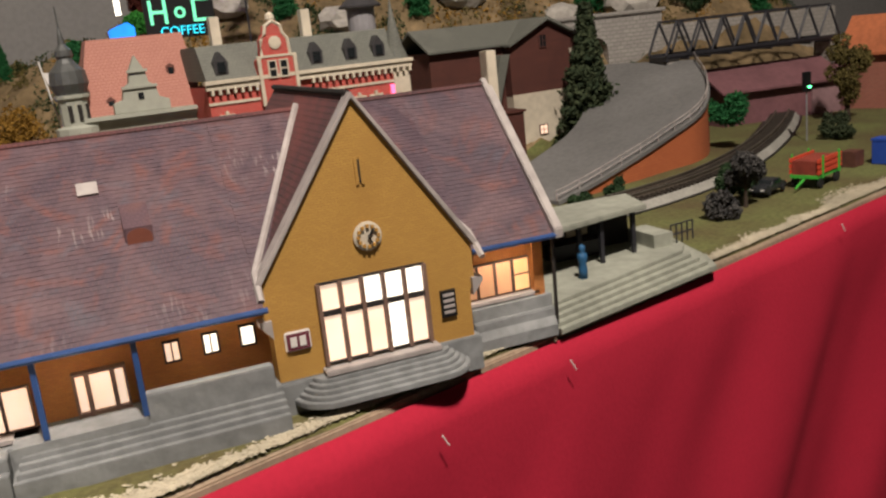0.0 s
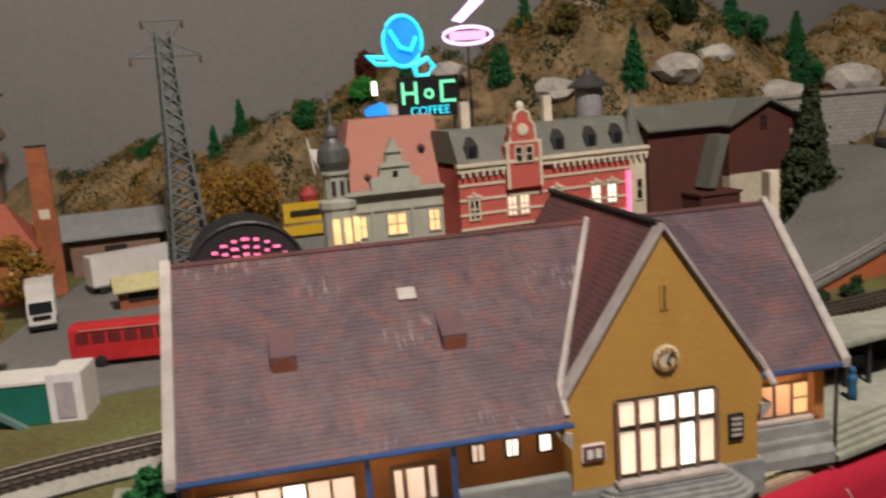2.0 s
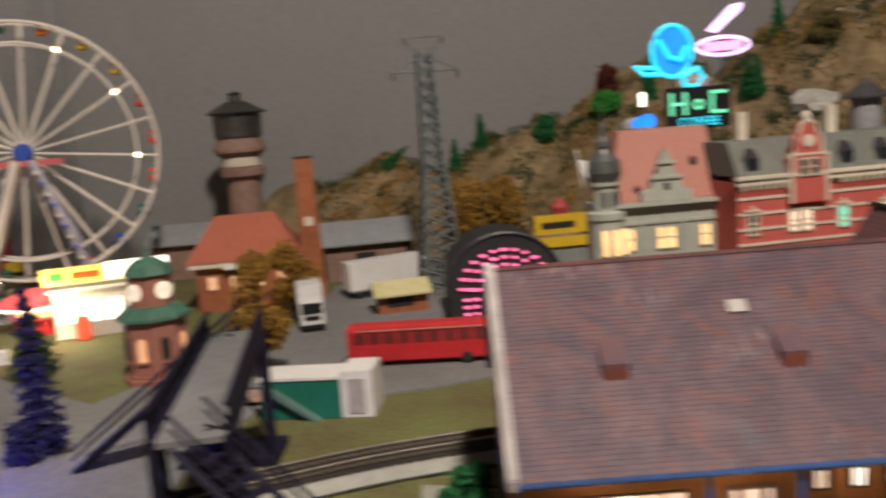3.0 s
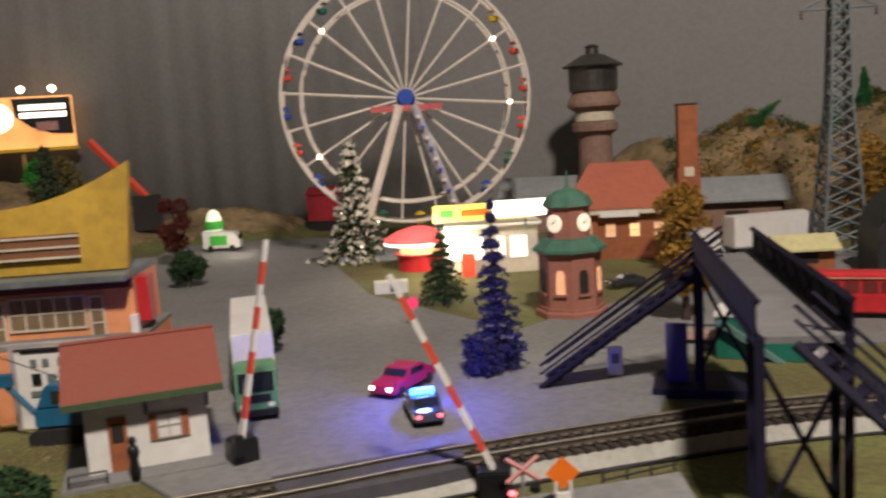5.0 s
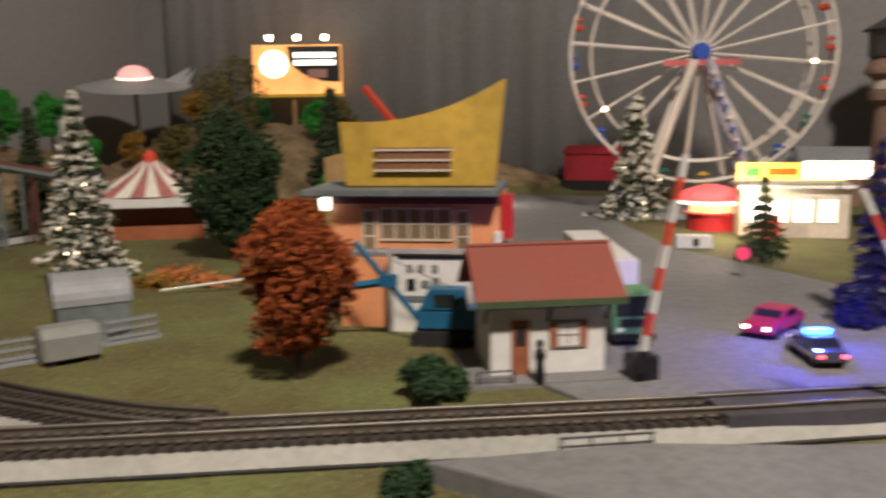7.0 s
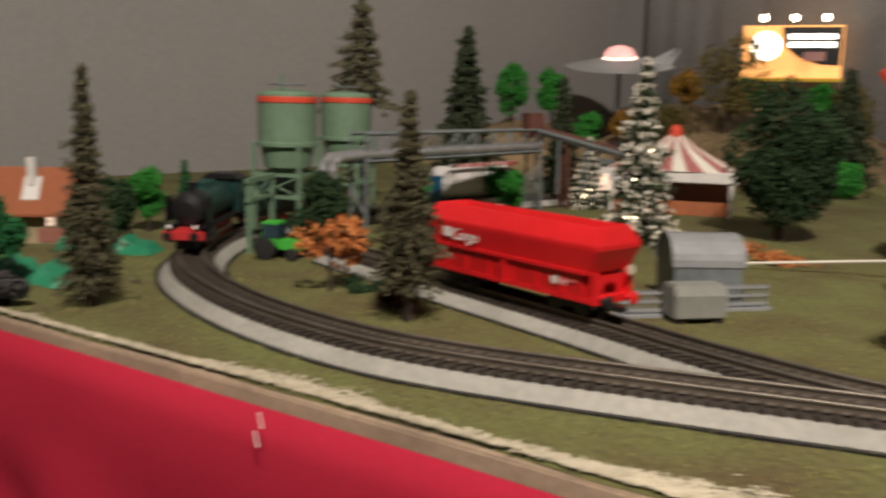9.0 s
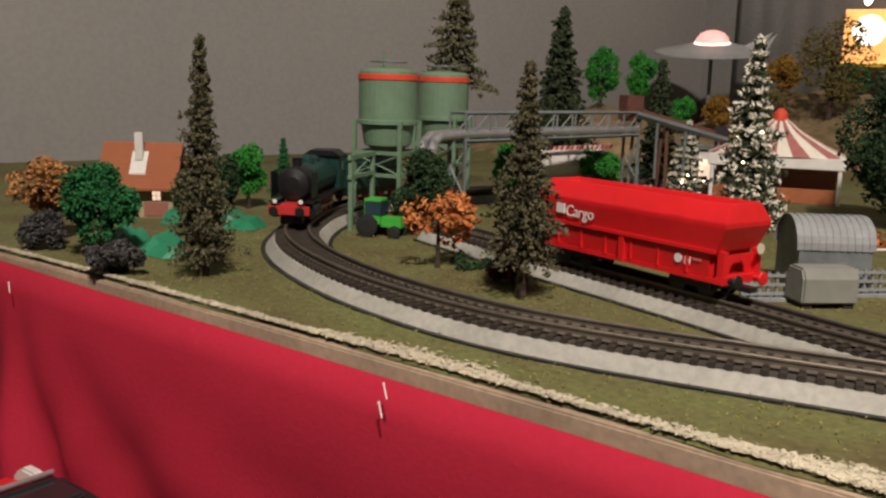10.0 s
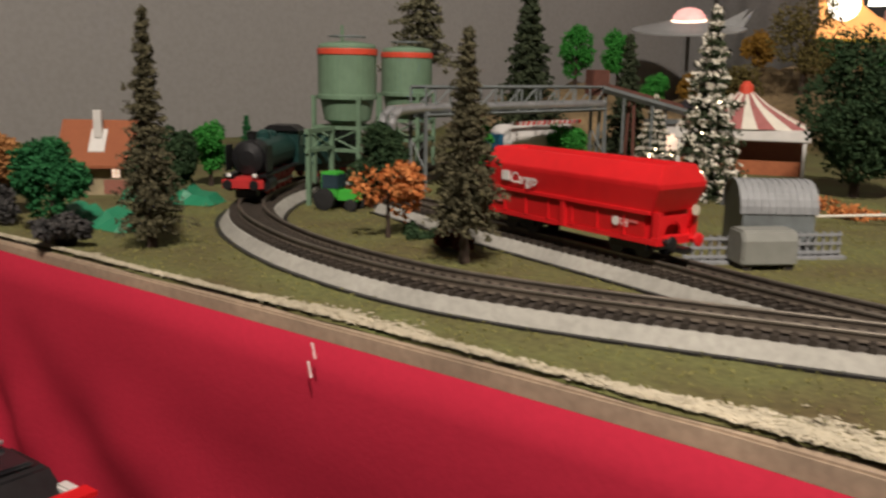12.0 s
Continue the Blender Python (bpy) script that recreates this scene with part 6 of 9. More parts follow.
def container():
    c = thing("green_kiosk_container", -0.385, 0.298, 0.0, -7, "dark green container joined to a white booth", "container")
    part("green_body", boxes((-0.045, 0.020, -0.018, 0.018, 0.0, 0.032)), BOX_GREEN, c, "dark green side", bev=0.0006)
    part("white_body", boxes((0.0202, 0.046, -0.018, 0.020, 0.0, 0.0385)), WHITE, c, "white booth end", bev=0.0006)
    part("white_lid", boxes((-0.046, 0.0200, -0.019, 0.019, 0.0322, 0.0345)), WHITE, c)
    part("door_panel", boxes((0.0260, 0.0400, -0.0188, -0.0180, 0.004, 0.032)), GREY_TRIM, c, "grey panel in the white end")
    part("green_chute", prisms(([(-0.045, 0.028), (-0.002, 0.0), (0.004, 0.0), (-0.040, 0.031)], "y", -0.024, -0.0185)), mat("glassy_green_grey", (0.12, 0.2, 0.17), 0.4), c, "slanting grey-green chute")
    fr = thing("garden_bench_frame", -0.445, 0.33, 0.0, -5, "low dark frame with a pinkish deck", "platform")
    part("deck", boxes((-0.022, 0.028, -0.012, 0.012, 0.006, 0.009)), mat("pink_deck", (0.4, 0.26, 0.2), 0.7), fr)
    part("frame", tubes([[(-0.022, -0.012, 0.018), (0.028, -0.012, 0.018)], [(-0.022, -0.012, 0), (-0.022, -0.012, 0.018)], [(0.028, -0.012, 0), (0.028, -0.012, 0.018)]], 0.0008), DARK_STEEL, fr)


container()


# ---- fair ----
def ferris_wheel(x, y, rz):
    fw = thing("ferris_wheel", x, y, 0, rz, "white ferris wheel with coloured gondolas and warm bulbs", "ferris wheel")
    Z, R, r = 0.225, 0.176, 0.148
    for yy in (-0.016, 0.016):
        for rad, tb in ((R, 0.0024), (r, 0.0019)):
            part("rim", tubes([[(rad * math.cos(a), yy, Z + rad * math.sin(a)) for a in [2 * math.pi * i / 64 for i in range(65)]]], tb, 7), WHEEL_WHITE, fw, "white rim")
    paints = "rryyogrgbrbrbrgyrbgr"
    for k in range(20):
        a = 2 * math.pi * k / 20 - 0.10
        for yy in (-0.016, 0.016):
            part("spoke", tubes([[(0.008 * math.cos(a), yy * 0.6, Z + 0.008 * math.sin(a)), (R * math.cos(a), yy, Z + R * math.sin(a))]], 0.0017, 6), WHEEL_WHITE, fw, "white spoke")
        gx, gz = (R - 0.004) * math.cos(a + 0.157), Z + (R - 0.004) * math.sin(a + 0.157)
        col = {"r": ORANGE_RED, "b": BLUE, "y": YELLOW, "o": SIGN_ORANGE, "g": BOX_GREEN}[paints[k]]
        gd = part("gondola", lathed([(0.003, -0.0105), (0.0075, -0.008), (0.008, -0.003), (0.0075, -0.002)], 10, gx, 0, gz), col, fw, "coloured gondola")
        part("gondola_roof", lathed([(0.0088, 0.004), (0.004, 0.0075), (0.001, 0.009)], 10, gx, 0, gz), col, gd)
        part("gondola_pole", tubes([[(gx, 0, gz - 0.004), (gx, 0, gz + 0.008)]], 0.0006), WHITE, gd)
        if k in (0, 2, 4, 6, 8, 12):
            part("bulb", lathed([(0.0016, -0.003), (0.0036, 0), (0.0016, 0.003)], 8, r * math.cos(a), -0.018, Z + r * math.sin(a)), BULB, fw, "warm bulb")
    hb = part("hub", lathed([(0.010, -0.026), (0.013, -0.020), (0.013, 0.020), (0.010, 0.026)], 16), BLUE, fw, "blue hub")
    hb.data.transform(pose(0, 0, Z, 90, 0, 0))
    part("hub_beam", boxes((-0.050, 0.050, -0.030, -0.024, Z - 0.018, Z - 0.010)), mat("fair_pink_paint", (0.55, 0.12, 0.12), 0.5), fw, "red and white beam under the hub")
    for s in (-1, 1):
        for yy in (-0.030, 0.030):
            part("support_leg", tubes([[(s * 0.010, yy, Z - 0.010), (s * 0.085, yy * 1.2, 0.0)]], 0.0062, 6), WHEEL_WHITE if (s < 0) else mat("leg_lilac", (0.42, 0.40, 0.46), 0.5) if yy < 0 else bpy.data.materials["leg_lilac"], fw, "broad white support leg")
    for k in range(12):
        q = 0.08 + 0.07 * k
        part("leg_light", boxes((0.010 + 0.075 * q - 0.004, 0.010 + 0.075 * q + 0.002, -0.043, -0.0405, (Z - 0.01) * (1 - q) - 0.002, (Z - 0.01) * (1 - q) + 0.002)), BLUE if k % 2 else SNOW, fw)
    part("base", boxes((-0.11, 0.11, -0.05, 0.05, -0.001, 0.008)), GALV, fw, "grey base plate", bev=0.001)


ferris_wheel(-0.850, 0.830, 20)


def fair_stalls():
    k = thing("snack_kiosk", -0.800, 0.700, 0, 30, "round snack kiosk with a lit red awning", "kiosk")
    part("counter", lathed([(0.030, 0), (0.030, 0.018), (0.034, 0.020), (0.034, 0.022)], 18), BUS_RED, k, "red counter")
    part("interior", lathed([(0.026, 0.018), (0.026, 0.040)], 18), AMBER_PANE, k, "lit interior")
    part("awning", lathed([(0.046, 0.036), (0.046, 0.041), (0.030, 0.050), (0.008, 0.056)], 18), glow("lit_red_awning", (1.0, 0.14, 0.14), 0.7), k, "glowing red awning")
    part("awning_edge", lathed([(0.0465, 0.0345), (0.0465, 0.0375)], 18), SIGN_WHITE, k)
    d = thing("diner", -0.700, 0.655, 0, 18, "brightly lit diner with a yellow and white sign board", "diner")
    part("wall", boxes((-0.055, 0.065, 0.0, 0.06, 0, 0.058)), CREAM, d, "pale wall")
    for i in range(4):
        window(d, -0.040 + i * 0.027, 0.0, 0.032, 0.020, 0.026, SIGN_WHITE if i < 2 else BRIGHT_PANE, WHITE, 2, 2)
    part("roof", boxes((-0.060, 0.070, -0.008, 0.064, 0.058, 0.062)), WHITE, d, bev=0.0008)
    part("sign", boxes((-0.062, 0.058, -0.012, -0.008, 0.068, 0.088)), SIGN_YELLOW, d, "lit yellow sign board")
    part("sign_end", boxes((0.010, 0.082, -0.0145, -0.0125, 0.070, 0.090)), SIGN_WHITE, d, "lit white sign end")
    part("sign_bar", boxes((-0.054, -0.036, -0.0130, -0.0118, 0.073, 0.083)), BRIGHT_GREEN, d)
    part("sign_bar", boxes((-0.028, 0.004, -0.0130, -0.0118, 0.074, 0.082)), SIGN_ORANGE, d)
    for x in (-0.05, 0.05):
        part("sign_post", boxes((x - 0.001, x + 0.001, -0.010, -0.0085, 0.058, 0.070)), DARK_STEEL, d)
    part("red_stand", boxes((-0.030, -0.014, -0.018, -0.008, 0.0, 0.028)), ORANGE_RED, d, "red vending stand")
    bx = thing("white_hut_box", -0.782, 0.540, 0.0, 20, "low white box on the verge", "box")
    part("body", boxes((-0.020, 0.018, -0.008, 0.008, 0, 0.014)), WHITE, bx, bev=0.0006)
    part("opening", boxes((-0.002, 0.004, -0.0088, -0.0078, 0.003, 0.011)), DARK, bx)
    st = thing("stop_sign", -0.700, 0.372, 0.0022, 20, "red stop sign on a thin post", "sign")
    part("post", tubes([[(0, 0, 0), (0, 0, 0.022)]], 0.0006), GALV, st)
    # plate is no lamp, a little emission is added to brighten it
    s = part("sign_plate", lathed([(0.0062, 0), (0.0062, 0.0008)], 8), glow("stop_pink_glow", (0.8, 0.05, 0.12), 0.5), st, "red octagonal plate with an added faint glow")
    s.data.transform(pose(0, 0, 0.022, 90, 0, 0))
    rs = thing("red_wagon_shed", -1.115, 1.135, 0, 4, "red shed at the foot of the backdrop", "shed")
    part("body", boxes((-0.05, 0.05, 0.0, 0.05, 0.018, 0.070)), mat("shed_red", (0.40, 0.02, 0.035), 0.6), rs, bev=0.001)
    part("roof", prisms(([(-0.004, 0.068), (0.025, 0.082), (0.054, 0.068)], "x", -0.053, 0.053)), bpy.data.materials["shed_red"], rs)
    part("base", boxes((-0.055, 0.075, -0.006, 0.05, 0, 0.018)), DARK, rs)
    part("yellow_box", boxes((0.055, 0.080, 0.0, 0.02, 0.018, 0.034)), YELLOW, rs)
    vn = thing("milk_van", -1.205, 0.890, 0.002, 196, "white van with green panels and lit lamps", "van")
    part("body", prisms(([(-0.030, 0.005), (-0.030, 0.018), (-0.022, 0.030), (0.030, 0.034), (0.030, 0.005)], "y", -0.013, 0.013)), TRUCK_WHITE, vn, "white body", bev=0.001)
    part("green_panel", boxes((-0.010, 0.018, -0.0138, -0.0130, 0.010, 0.026)), BRIGHT_GREEN, vn)
    part("green_panel", boxes((-0.010, 0.018, 0.0130, 0.0138, 0.010, 0.026)), BRIGHT_GREEN, vn)
    part("load", lathed([(0.013, 0.034), (0.015, 0.045), (0.010, 0.062), (0.004, 0.068)], 12, 0.012, 0), glow("lit_milk_white", (0.9, 1.0, 0.75), 0.6), vn, "lit white and green cone on the roof")
    part("cone_band", lathed([(0.0150, 0.036), (0.0158, 0.041), (0.0158, 0.046), (0.0140, 0.050)], 12, 0.012, 0), BRIGHT_GREEN, vn, "bright green band")
    part("windscreen", boxes((-0.0305, -0.0285, -0.010, 0.010, 0.018, 0.026)), GLASS, vn)
    for xx in (-0.018, 0.018):
        for s in (-1, 1):
            wheel(vn, xx, s * 0.0118, 0.0050, 0.0050, 0.004)


fair_stalls()


def clock_tower():
    ct = thing("clock_tower", -0.562, 0.436, 0, 12, "small terracotta brick clock tower with green copper roofs", "clock tower")
    part("base", lathed([(0.0345, 0), (0.0345, 0.006), (0.032, 0.007), (0.032, 0.010)], 8), TERRACOTTA, ct, "stepped brick base")
    part("body", lathed([(0.0300, 0.010), (0.0295, 0.058), (0.0315, 0.060), (0.0315, 0.063)], 8), TERRACOTTA, ct, "octagonal brick body")
    part("lower_roof", lathed([(0.0350, 0.062), (0.0345, 0.065), (0.0250, 0.0735), (0.0200, 0.0745)], 8), COPPER_GREEN, ct, "green copper skirt roof")
    part("clock_stage", lathed([(0.0205, 0.073), (0.0200, 0.1015), (0.0225, 0.103), (0.0225, 0.105)], 8), TERRACOTTA, ct, "brick clock stage")
    part("upper_roof", lathed([(0.0240, 0.104), (0.0200, 0.112), (0.0110, 0.118), (0.0030, 0.120), (0.0012, 0.124), (0.0008, 0.136)], 8), COPPER_GREEN, ct, "green copper dome with a finial")
    for k in range(4):
        a = math.radians(22.5 + 90 * k + 22.5)
        f = part("clock_face", lathed([(0.0085, 0), (0.0085, 0.0016), (0.0075, 0.0020)], 18), glow("clock_dial", (1.0, 0.86, 0.66), 0.75) if k == 0 else bpy.data.materials["clock_dial"], ct, "pale lit clock face")
        f.data.transform(Matrix.Rotation(a, 4, "Z") @ pose(0.0185, 0, 0.0885, 0, 90, 0))
        h = part("clock_hand", tubes([[(0.0207, 0, 0.0885), (0.0207, 0.003, 0.0925)], [(0.0207, 0, 0.0885), (0.0207, -0.0035, 0.0885)]], 0.0005), BLACK, f)
        h.data.transform(Matrix.Rotation(a, 4, "Z"))
    for k in range(8):
        a = math.radians(22.5 + 45 * k)
        w = part("arched_window", prisms(([(-0.0042, 0.024), (-0.0042, 0.042), (-0.002, 0.046), (0.002, 0.046), (0.0042, 0.042), (0.0042, 0.024)], "x", 0.0268, 0.0288)), (DARK, DIM_PANE)[k % 2], ct, "arched window")
        w.data.transform(Matrix.Rotation(a, 4, "Z"))
        s = part("window_sill", boxes((0.0275, 0.0300, -0.0060, 0.0060, 0.0215, 0.0240)), TERRACOTTA, ct)
        s.data.transform(Matrix.Rotation(a, 4, "Z"))


clock_tower()


# ---- level crossing ----
def keepers_hut():
    hut = thing("keepers_hut", -0.772, 0.0095, 0.0, 36, "white crossing keeper's hut with a red tile roof", "hut")
    L, D, H = 0.067, 0.052, 0.0520
    part("slab", boxes((-0.014, L + 0.020, -0.018, D + 0.004, -0.001, 0.0028)), CONCRETE, hut, "grey concrete slab", bev=0.0005)
    part("wall", boxes((0, L, 0, D, 0.0028, H)), WHITE, hut, "white plaster wall")
    # dark brown of the timber gables, reused for the painted eave shadow
    timber = mat("gable_timber_and_eave_shade", (0.06, 0.05, 0.04), 0.8)
    for x in (0.0, L - 0.002):
        part("gable", prisms(([(0.0, H), (D / 2, 0.0705), (D, H)], "x", x, x + 0.002)), timber, hut, "dark timber gable")
    for s in (0, 1):
        y0, y1 = (-0.011, D / 2) if s == 0 else (D + 0.011, D / 2)
        part("roof", prisms(([(y0, 0.0485), (y1, 0.0745), (y1, 0.0715), (y0, 0.0457)], "x", -0.010, L + 0.010)), HUT_TILE, hut, "red brown tile roof slope")
    part("ridge", tubes([[(-0.010, D / 2, 0.0745), (L + 0.010, D / 2, 0.0745)]], 0.0015), HUT_TILE, hut)
    part("eave_board", boxes((-0.010, L + 0.010, -0.0120, -0.0104, 0.0446, 0.0486)), mat("eave_green", (0.06, 0.09, 0.04), 0.7), hut, "dark green eave board")
    # thin dark strip stands in for the shadow of the roof overhang
    part("eave_shade", boxes((-0.0012, L + 0.0012, -0.0014, 0.0, 0.0415, H)), timber, hut, "dark band painting the roof's shadow under the eaves")
    for x in (-0.0035, L / 2, L + 0.0005):
        part("bracket", tubes([[(x, 0, 0.034), (x, -0.009, 0.045)]], 0.0009), DARK, hut)
    part("door", boxes((0.0120, 0.0225, -0.0010, 0.0, 0.003, 0.0345)), BRICK_ORANGE, hut, "brown door")
    part("door_pane", boxes((0.0140, 0.0205, -0.0014, -0.0008, 0.020, 0.031)), DARK, hut)
    window(hut, 0.0455, 0.0, 0.0255, 0.0120, 0.0130, WHITE, GREY_TRIM, 2, 2)
    for x in (0.0345, 0.0520):
        part("shutter", boxes((x, x + 0.0045, -0.0014, 0.0, 0.0180, 0.0330)), BRICK_ORANGE, hut, "brown window shutter")
    part("railing", tubes([[(-0.010, -0.016, 0.010), (0.010, -0.016, 0.010)], [(-0.010, -0.016, 0.006), (0.010, -0.016, 0.006)], [(-0.010, -0.016, 0), (-0.010, -0.016, 0.010)], [(0.010, -0.016, 0), (0.010, -0.016, 0.010)]], 0.0007), BLACK, hut)
    bm = bmesh.new()
    lathe(bm, [(0.0026, 0), (0.0030, 0.006), (0.0022, 0.011), (0.0034, 0.015), (0.0028, 0.0185), (0.0012, 0.0195), (0.0022, 0.0212), (0.0020, 0.0236), (0.0007, 0.0246)], 12)
    fig = part("figurine", bm, BLACK, None, smooth=True)
    fig.matrix_world = pose(-0.742, 0.0105, 0.0028)
    tagged(fig, "small dark painted figurine standing before the hut", "figurine")


keepers_hut()


def barrier(x, y, rz, lean, length, name_label):
    ba = thing("crossing_barrier", x, y, 0.0, rz, name_label, "barrier", "crossing barriers")
    part("drive_box", boxes((-0.008, 0.008, -0.007, 0.007, 0, 0.016)), BLACK, ba, "black drive housing", bev=0.001)
    part("counterweight", boxes((-0.0075, -0.002, -0.010, -0.007, 0.008, 0.020)), BLACK, ba)
    d = Vector((math.sin(math.radians(lean)), 0, math.cos(math.radians(lean))))
    n = 9
    for k in range(n):
        a, c = Vector((0, 0, 0.014)) + d * (length * k / n), Vector((0, 0, 0.014)) + d * (length * (k + 1) / n)
        w0, w1 = 0.0030 - 0.0012 * k / n, 0.0030 - 0.0012 * (k + 1) / n
        b = bmesh.new()
        side = Vector((0, 1, 0))
        nor = d.cross(side)
        va = [b.verts.new(a + side * sx * w0 + nor * sy * 0.0011) for sx, sy in ((-1, -1), (1, -1), (1, 1), (-1, 1))]
        vc = [b.verts.new(c + side * sx * w1 + nor * sy * 0.0011) for sx, sy in ((-1, -1), (1, -1), (1, 1), (-1, 1))]
        b.faces.new(va[::-1]), b.faces.new(vc)
        for i in range(4):
            b.faces.new((va[i], va[(i + 1) % 4], vc[(i + 1) % 4], vc[i]))
        part("boom_stripe", b, WHITE if k % 2 == 0 else ORANGE_RED, ba, "white boom stripe" if k % 2 == 0 else "red boom stripe")


barrier(-0.695, 0.046, 50, 13, 0.117, "red and white barrier boom raised beside the keeper's hut")
barrier(-0.5385, 0.0215, 190, 24.5, 0.112, "red and white barrier boom half raised over the road")


def crossing_signals():
    xs = thing("crossing_signal", -0.522, 0.010, 0.0, 25, "warning cross with red lamps at the crossing", "signal")
    part("post", tubes([[(0, 0, 0), (0, 0, 0.024)]], 0.0009), GALV, xs)
    for s in (-1, 1):
        part("cross_arm", tubes([[(-0.008, -0.001, 0.021 - s * 0.006), (0.008, -0.001, 0.021 + s * 0.006)]], 0.0013, 4), mat("cross_pink", (0.55, 0.25, 0.24), 0.5) if s < 0 else bpy.data.materials["cross_pink"], xs)
        part("hood", lathed([(0.0028, 0), (0.0028, 0.003)], 10, s * 0.006, 0, 0.009), BLACK, xs)
    part("red_lamp", lathed([(0.0010, -0.0014), (0.0022, 0), (0.0010, 0.0014)], 10, -0.006, -0.003, 0.0105), RED_LED, xs, "lit red lamp")
    part("base", boxes((-0.009, 0.009, -0.004, 0.004, 0, 0.004)), BLACK, xs)
    cs = thing("roadwork_sign", -0.500, -0.004, 0.0095, 20, "orange diamond warning sign on white trestle", "sign")
    p = part("plate", boxes((-0.0055, 0.0055, -0.0008, 0.0008, -0.0055, 0.0055)), SIGN_ORANGE, cs, "orange diamond plate")
    p.data.transform(pose(0, 0, 0.0165, 0, 45, 0))
    part("trestle", boxes((-0.004, -0.0028, -0.001, 0.001, 0, 0.013), (0.0028, 0.004, -0.001, 0.001, 0, 0.013), (-0.004, 0.004, -0.001, 0.001, 0.004, 0.007)), WHITE, cs)
    for x, y, rz in ((-0.676, -0.070, 37), (-0.470, 0.048, 37)):
        fe = thing("steel_railing", x, y, 0.0015, rz, "dark bent steel railing beside the road", "railing", "road railings")
        part("bar", tubes([[(-0.022, 0, 0.009), (0.022, 0, 0.009)]], 0.0006), DARK_STEEL, fe)
        part("bar", tubes([[(-0.022, 0, 0.005), (0.022, 0, 0.005)]], 0.0006), DARK_STEEL, fe)
        for k in range(4):
            part("upright", tubes([[(-0.021 + 0.014 * k, 0, 0), (-0.021 + 0.014 * k, 0, 0.0092)]], 0.0006), DARK_STEEL, fe)
    wp = thing("white_post_sign", -0.500, 0.228, 0.0, 10, "small white lettered post beside the footbridge", "sign")
    part("board", boxes((-0.0052, 0.0052, -0.0016, 0.0016, 0.003, 0.024)), WHITE, wp, bev=0.0005)
    part("bar", boxes((-0.0028, 0.0028, -0.0022, -0.0014, 0.012, 0.019)), STEEL_GREY, wp)
    part("foot", boxes((-0.003, 0.003, -0.001, 0.001, 0, 0.003)), BLACK, wp)


crossing_signals()


def car(name, x, y, rz, body, label, scale=1.0, beacon=False, lit=True):
    c = thing(name, x, y, 0.0022, rz, label, "car")
    s = scale
    sec = [(-0.026, 0.0035), (-0.0265, 0.0085), (-0.020, 0.0105), (-0.011, 0.0110), (-0.006, 0.0160), (0.010, 0.0165), (0.018, 0.0115), (0.025, 0.0105), (0.026, 0.0040)]
    part("body", prisms(([(a * s, b * s) for a, b in sec], "y", -0.0098 * s, 0.0098 * s)), body, c, "glossy car body", bev=0.0010)
    part("windscreen", prisms(([(a * s, b * s) for a, b in ((-0.0112, 0.0112), (-0.0068, 0.0155), (-0.0058, 0.0153), (-0.0098, 0.0112))], "y", -0.0082 * s, 0.0082 * s)), GLASS, c)
    part("rear_window", prisms(([(a * s, b * s) for a, b in ((0.0108, 0.0160), (0.0172, 0.0122), (0.0165, 0.0118), (0.0100, 0.0155))], "y", -0.0082 * s, 0.0082 * s)), GLASS, c)
    for q in (-1, 1):
        part("side_window", boxes((-0.0050 * s, 0.0095 * s, q * 0.0098 * s - 0.0004, q * 0.0098 * s + 0.0004, 0.0118 * s, 0.0154 * s)), GLASS, c)
        part("headlight", boxes((-0.0270 * s, -0.0258 * s, q * 0.0066 * s - 0.0016, q * 0.0066 * s + 0.0016, 0.0066 * s, 0.0086 * s)), BULB if lit else WHITE, c, "lit headlight" if lit else "unlit headlight")
        part("tail_light", boxes((0.0254 * s, 0.0266 * s, q * 0.0070 * s - 0.0014, q * 0.0070 * s + 0.0014, 0.0074 * s, 0.0094 * s)), RED_LED if lit else BUS_RED, c, "lit tail light" if lit else "unlit tail light")
        for xx in (-0.0165, 0.0165):
            wheel(c, xx * s, q * 0.0090 * s, 0.0038 * s, 0.0038 * s, 0.003)
    if beacon:
        part("light_bar", boxes((-0.0025, 0.0022, -0.0075, 0.0075, 0.0166 * s, 0.0196 * s)), BEACON, c, "flashing blue light bar")
        part("side_stripe", boxes((-0.022 * s, 0.022 * s, -0.0103 * s, -0.0097 * s, 0.0058 * s, 0.0085 * s)), TRUCK_WHITE, c)
    return c


car("police_car", -0.612, 0.130, -62, mat("police_dark_paint", (0.05, 0.055, 0.07), 0.25, vary=0.1), "dark police car with a glowing blue light bar", 0.95, True)
car("pink_car", -0.645, 0.186, 76, PINK_CAR, "pink red small car stopped on the street", 1.08)
for x, y, rz in ((0.452, 0.219, 20), (-0.522, 0.560, 30)):
    car("dark_car", x, y, rz, mat("dark_car_paint", (0.03, 0.032, 0.035), 0.25) if x > 0 else bpy.data.materials["dark_car_paint"], "dark grey car parked on the grass" if x > 0 else "black car parked behind the clock tower", 0.8, lit=False)
lorry("green_truck", -0.7362, 0.1395, 120, TRUCK_GREEN, TRUCK_WHITE, 0.165, "green truck with a long white box waiting at the crossing", start=0.014)


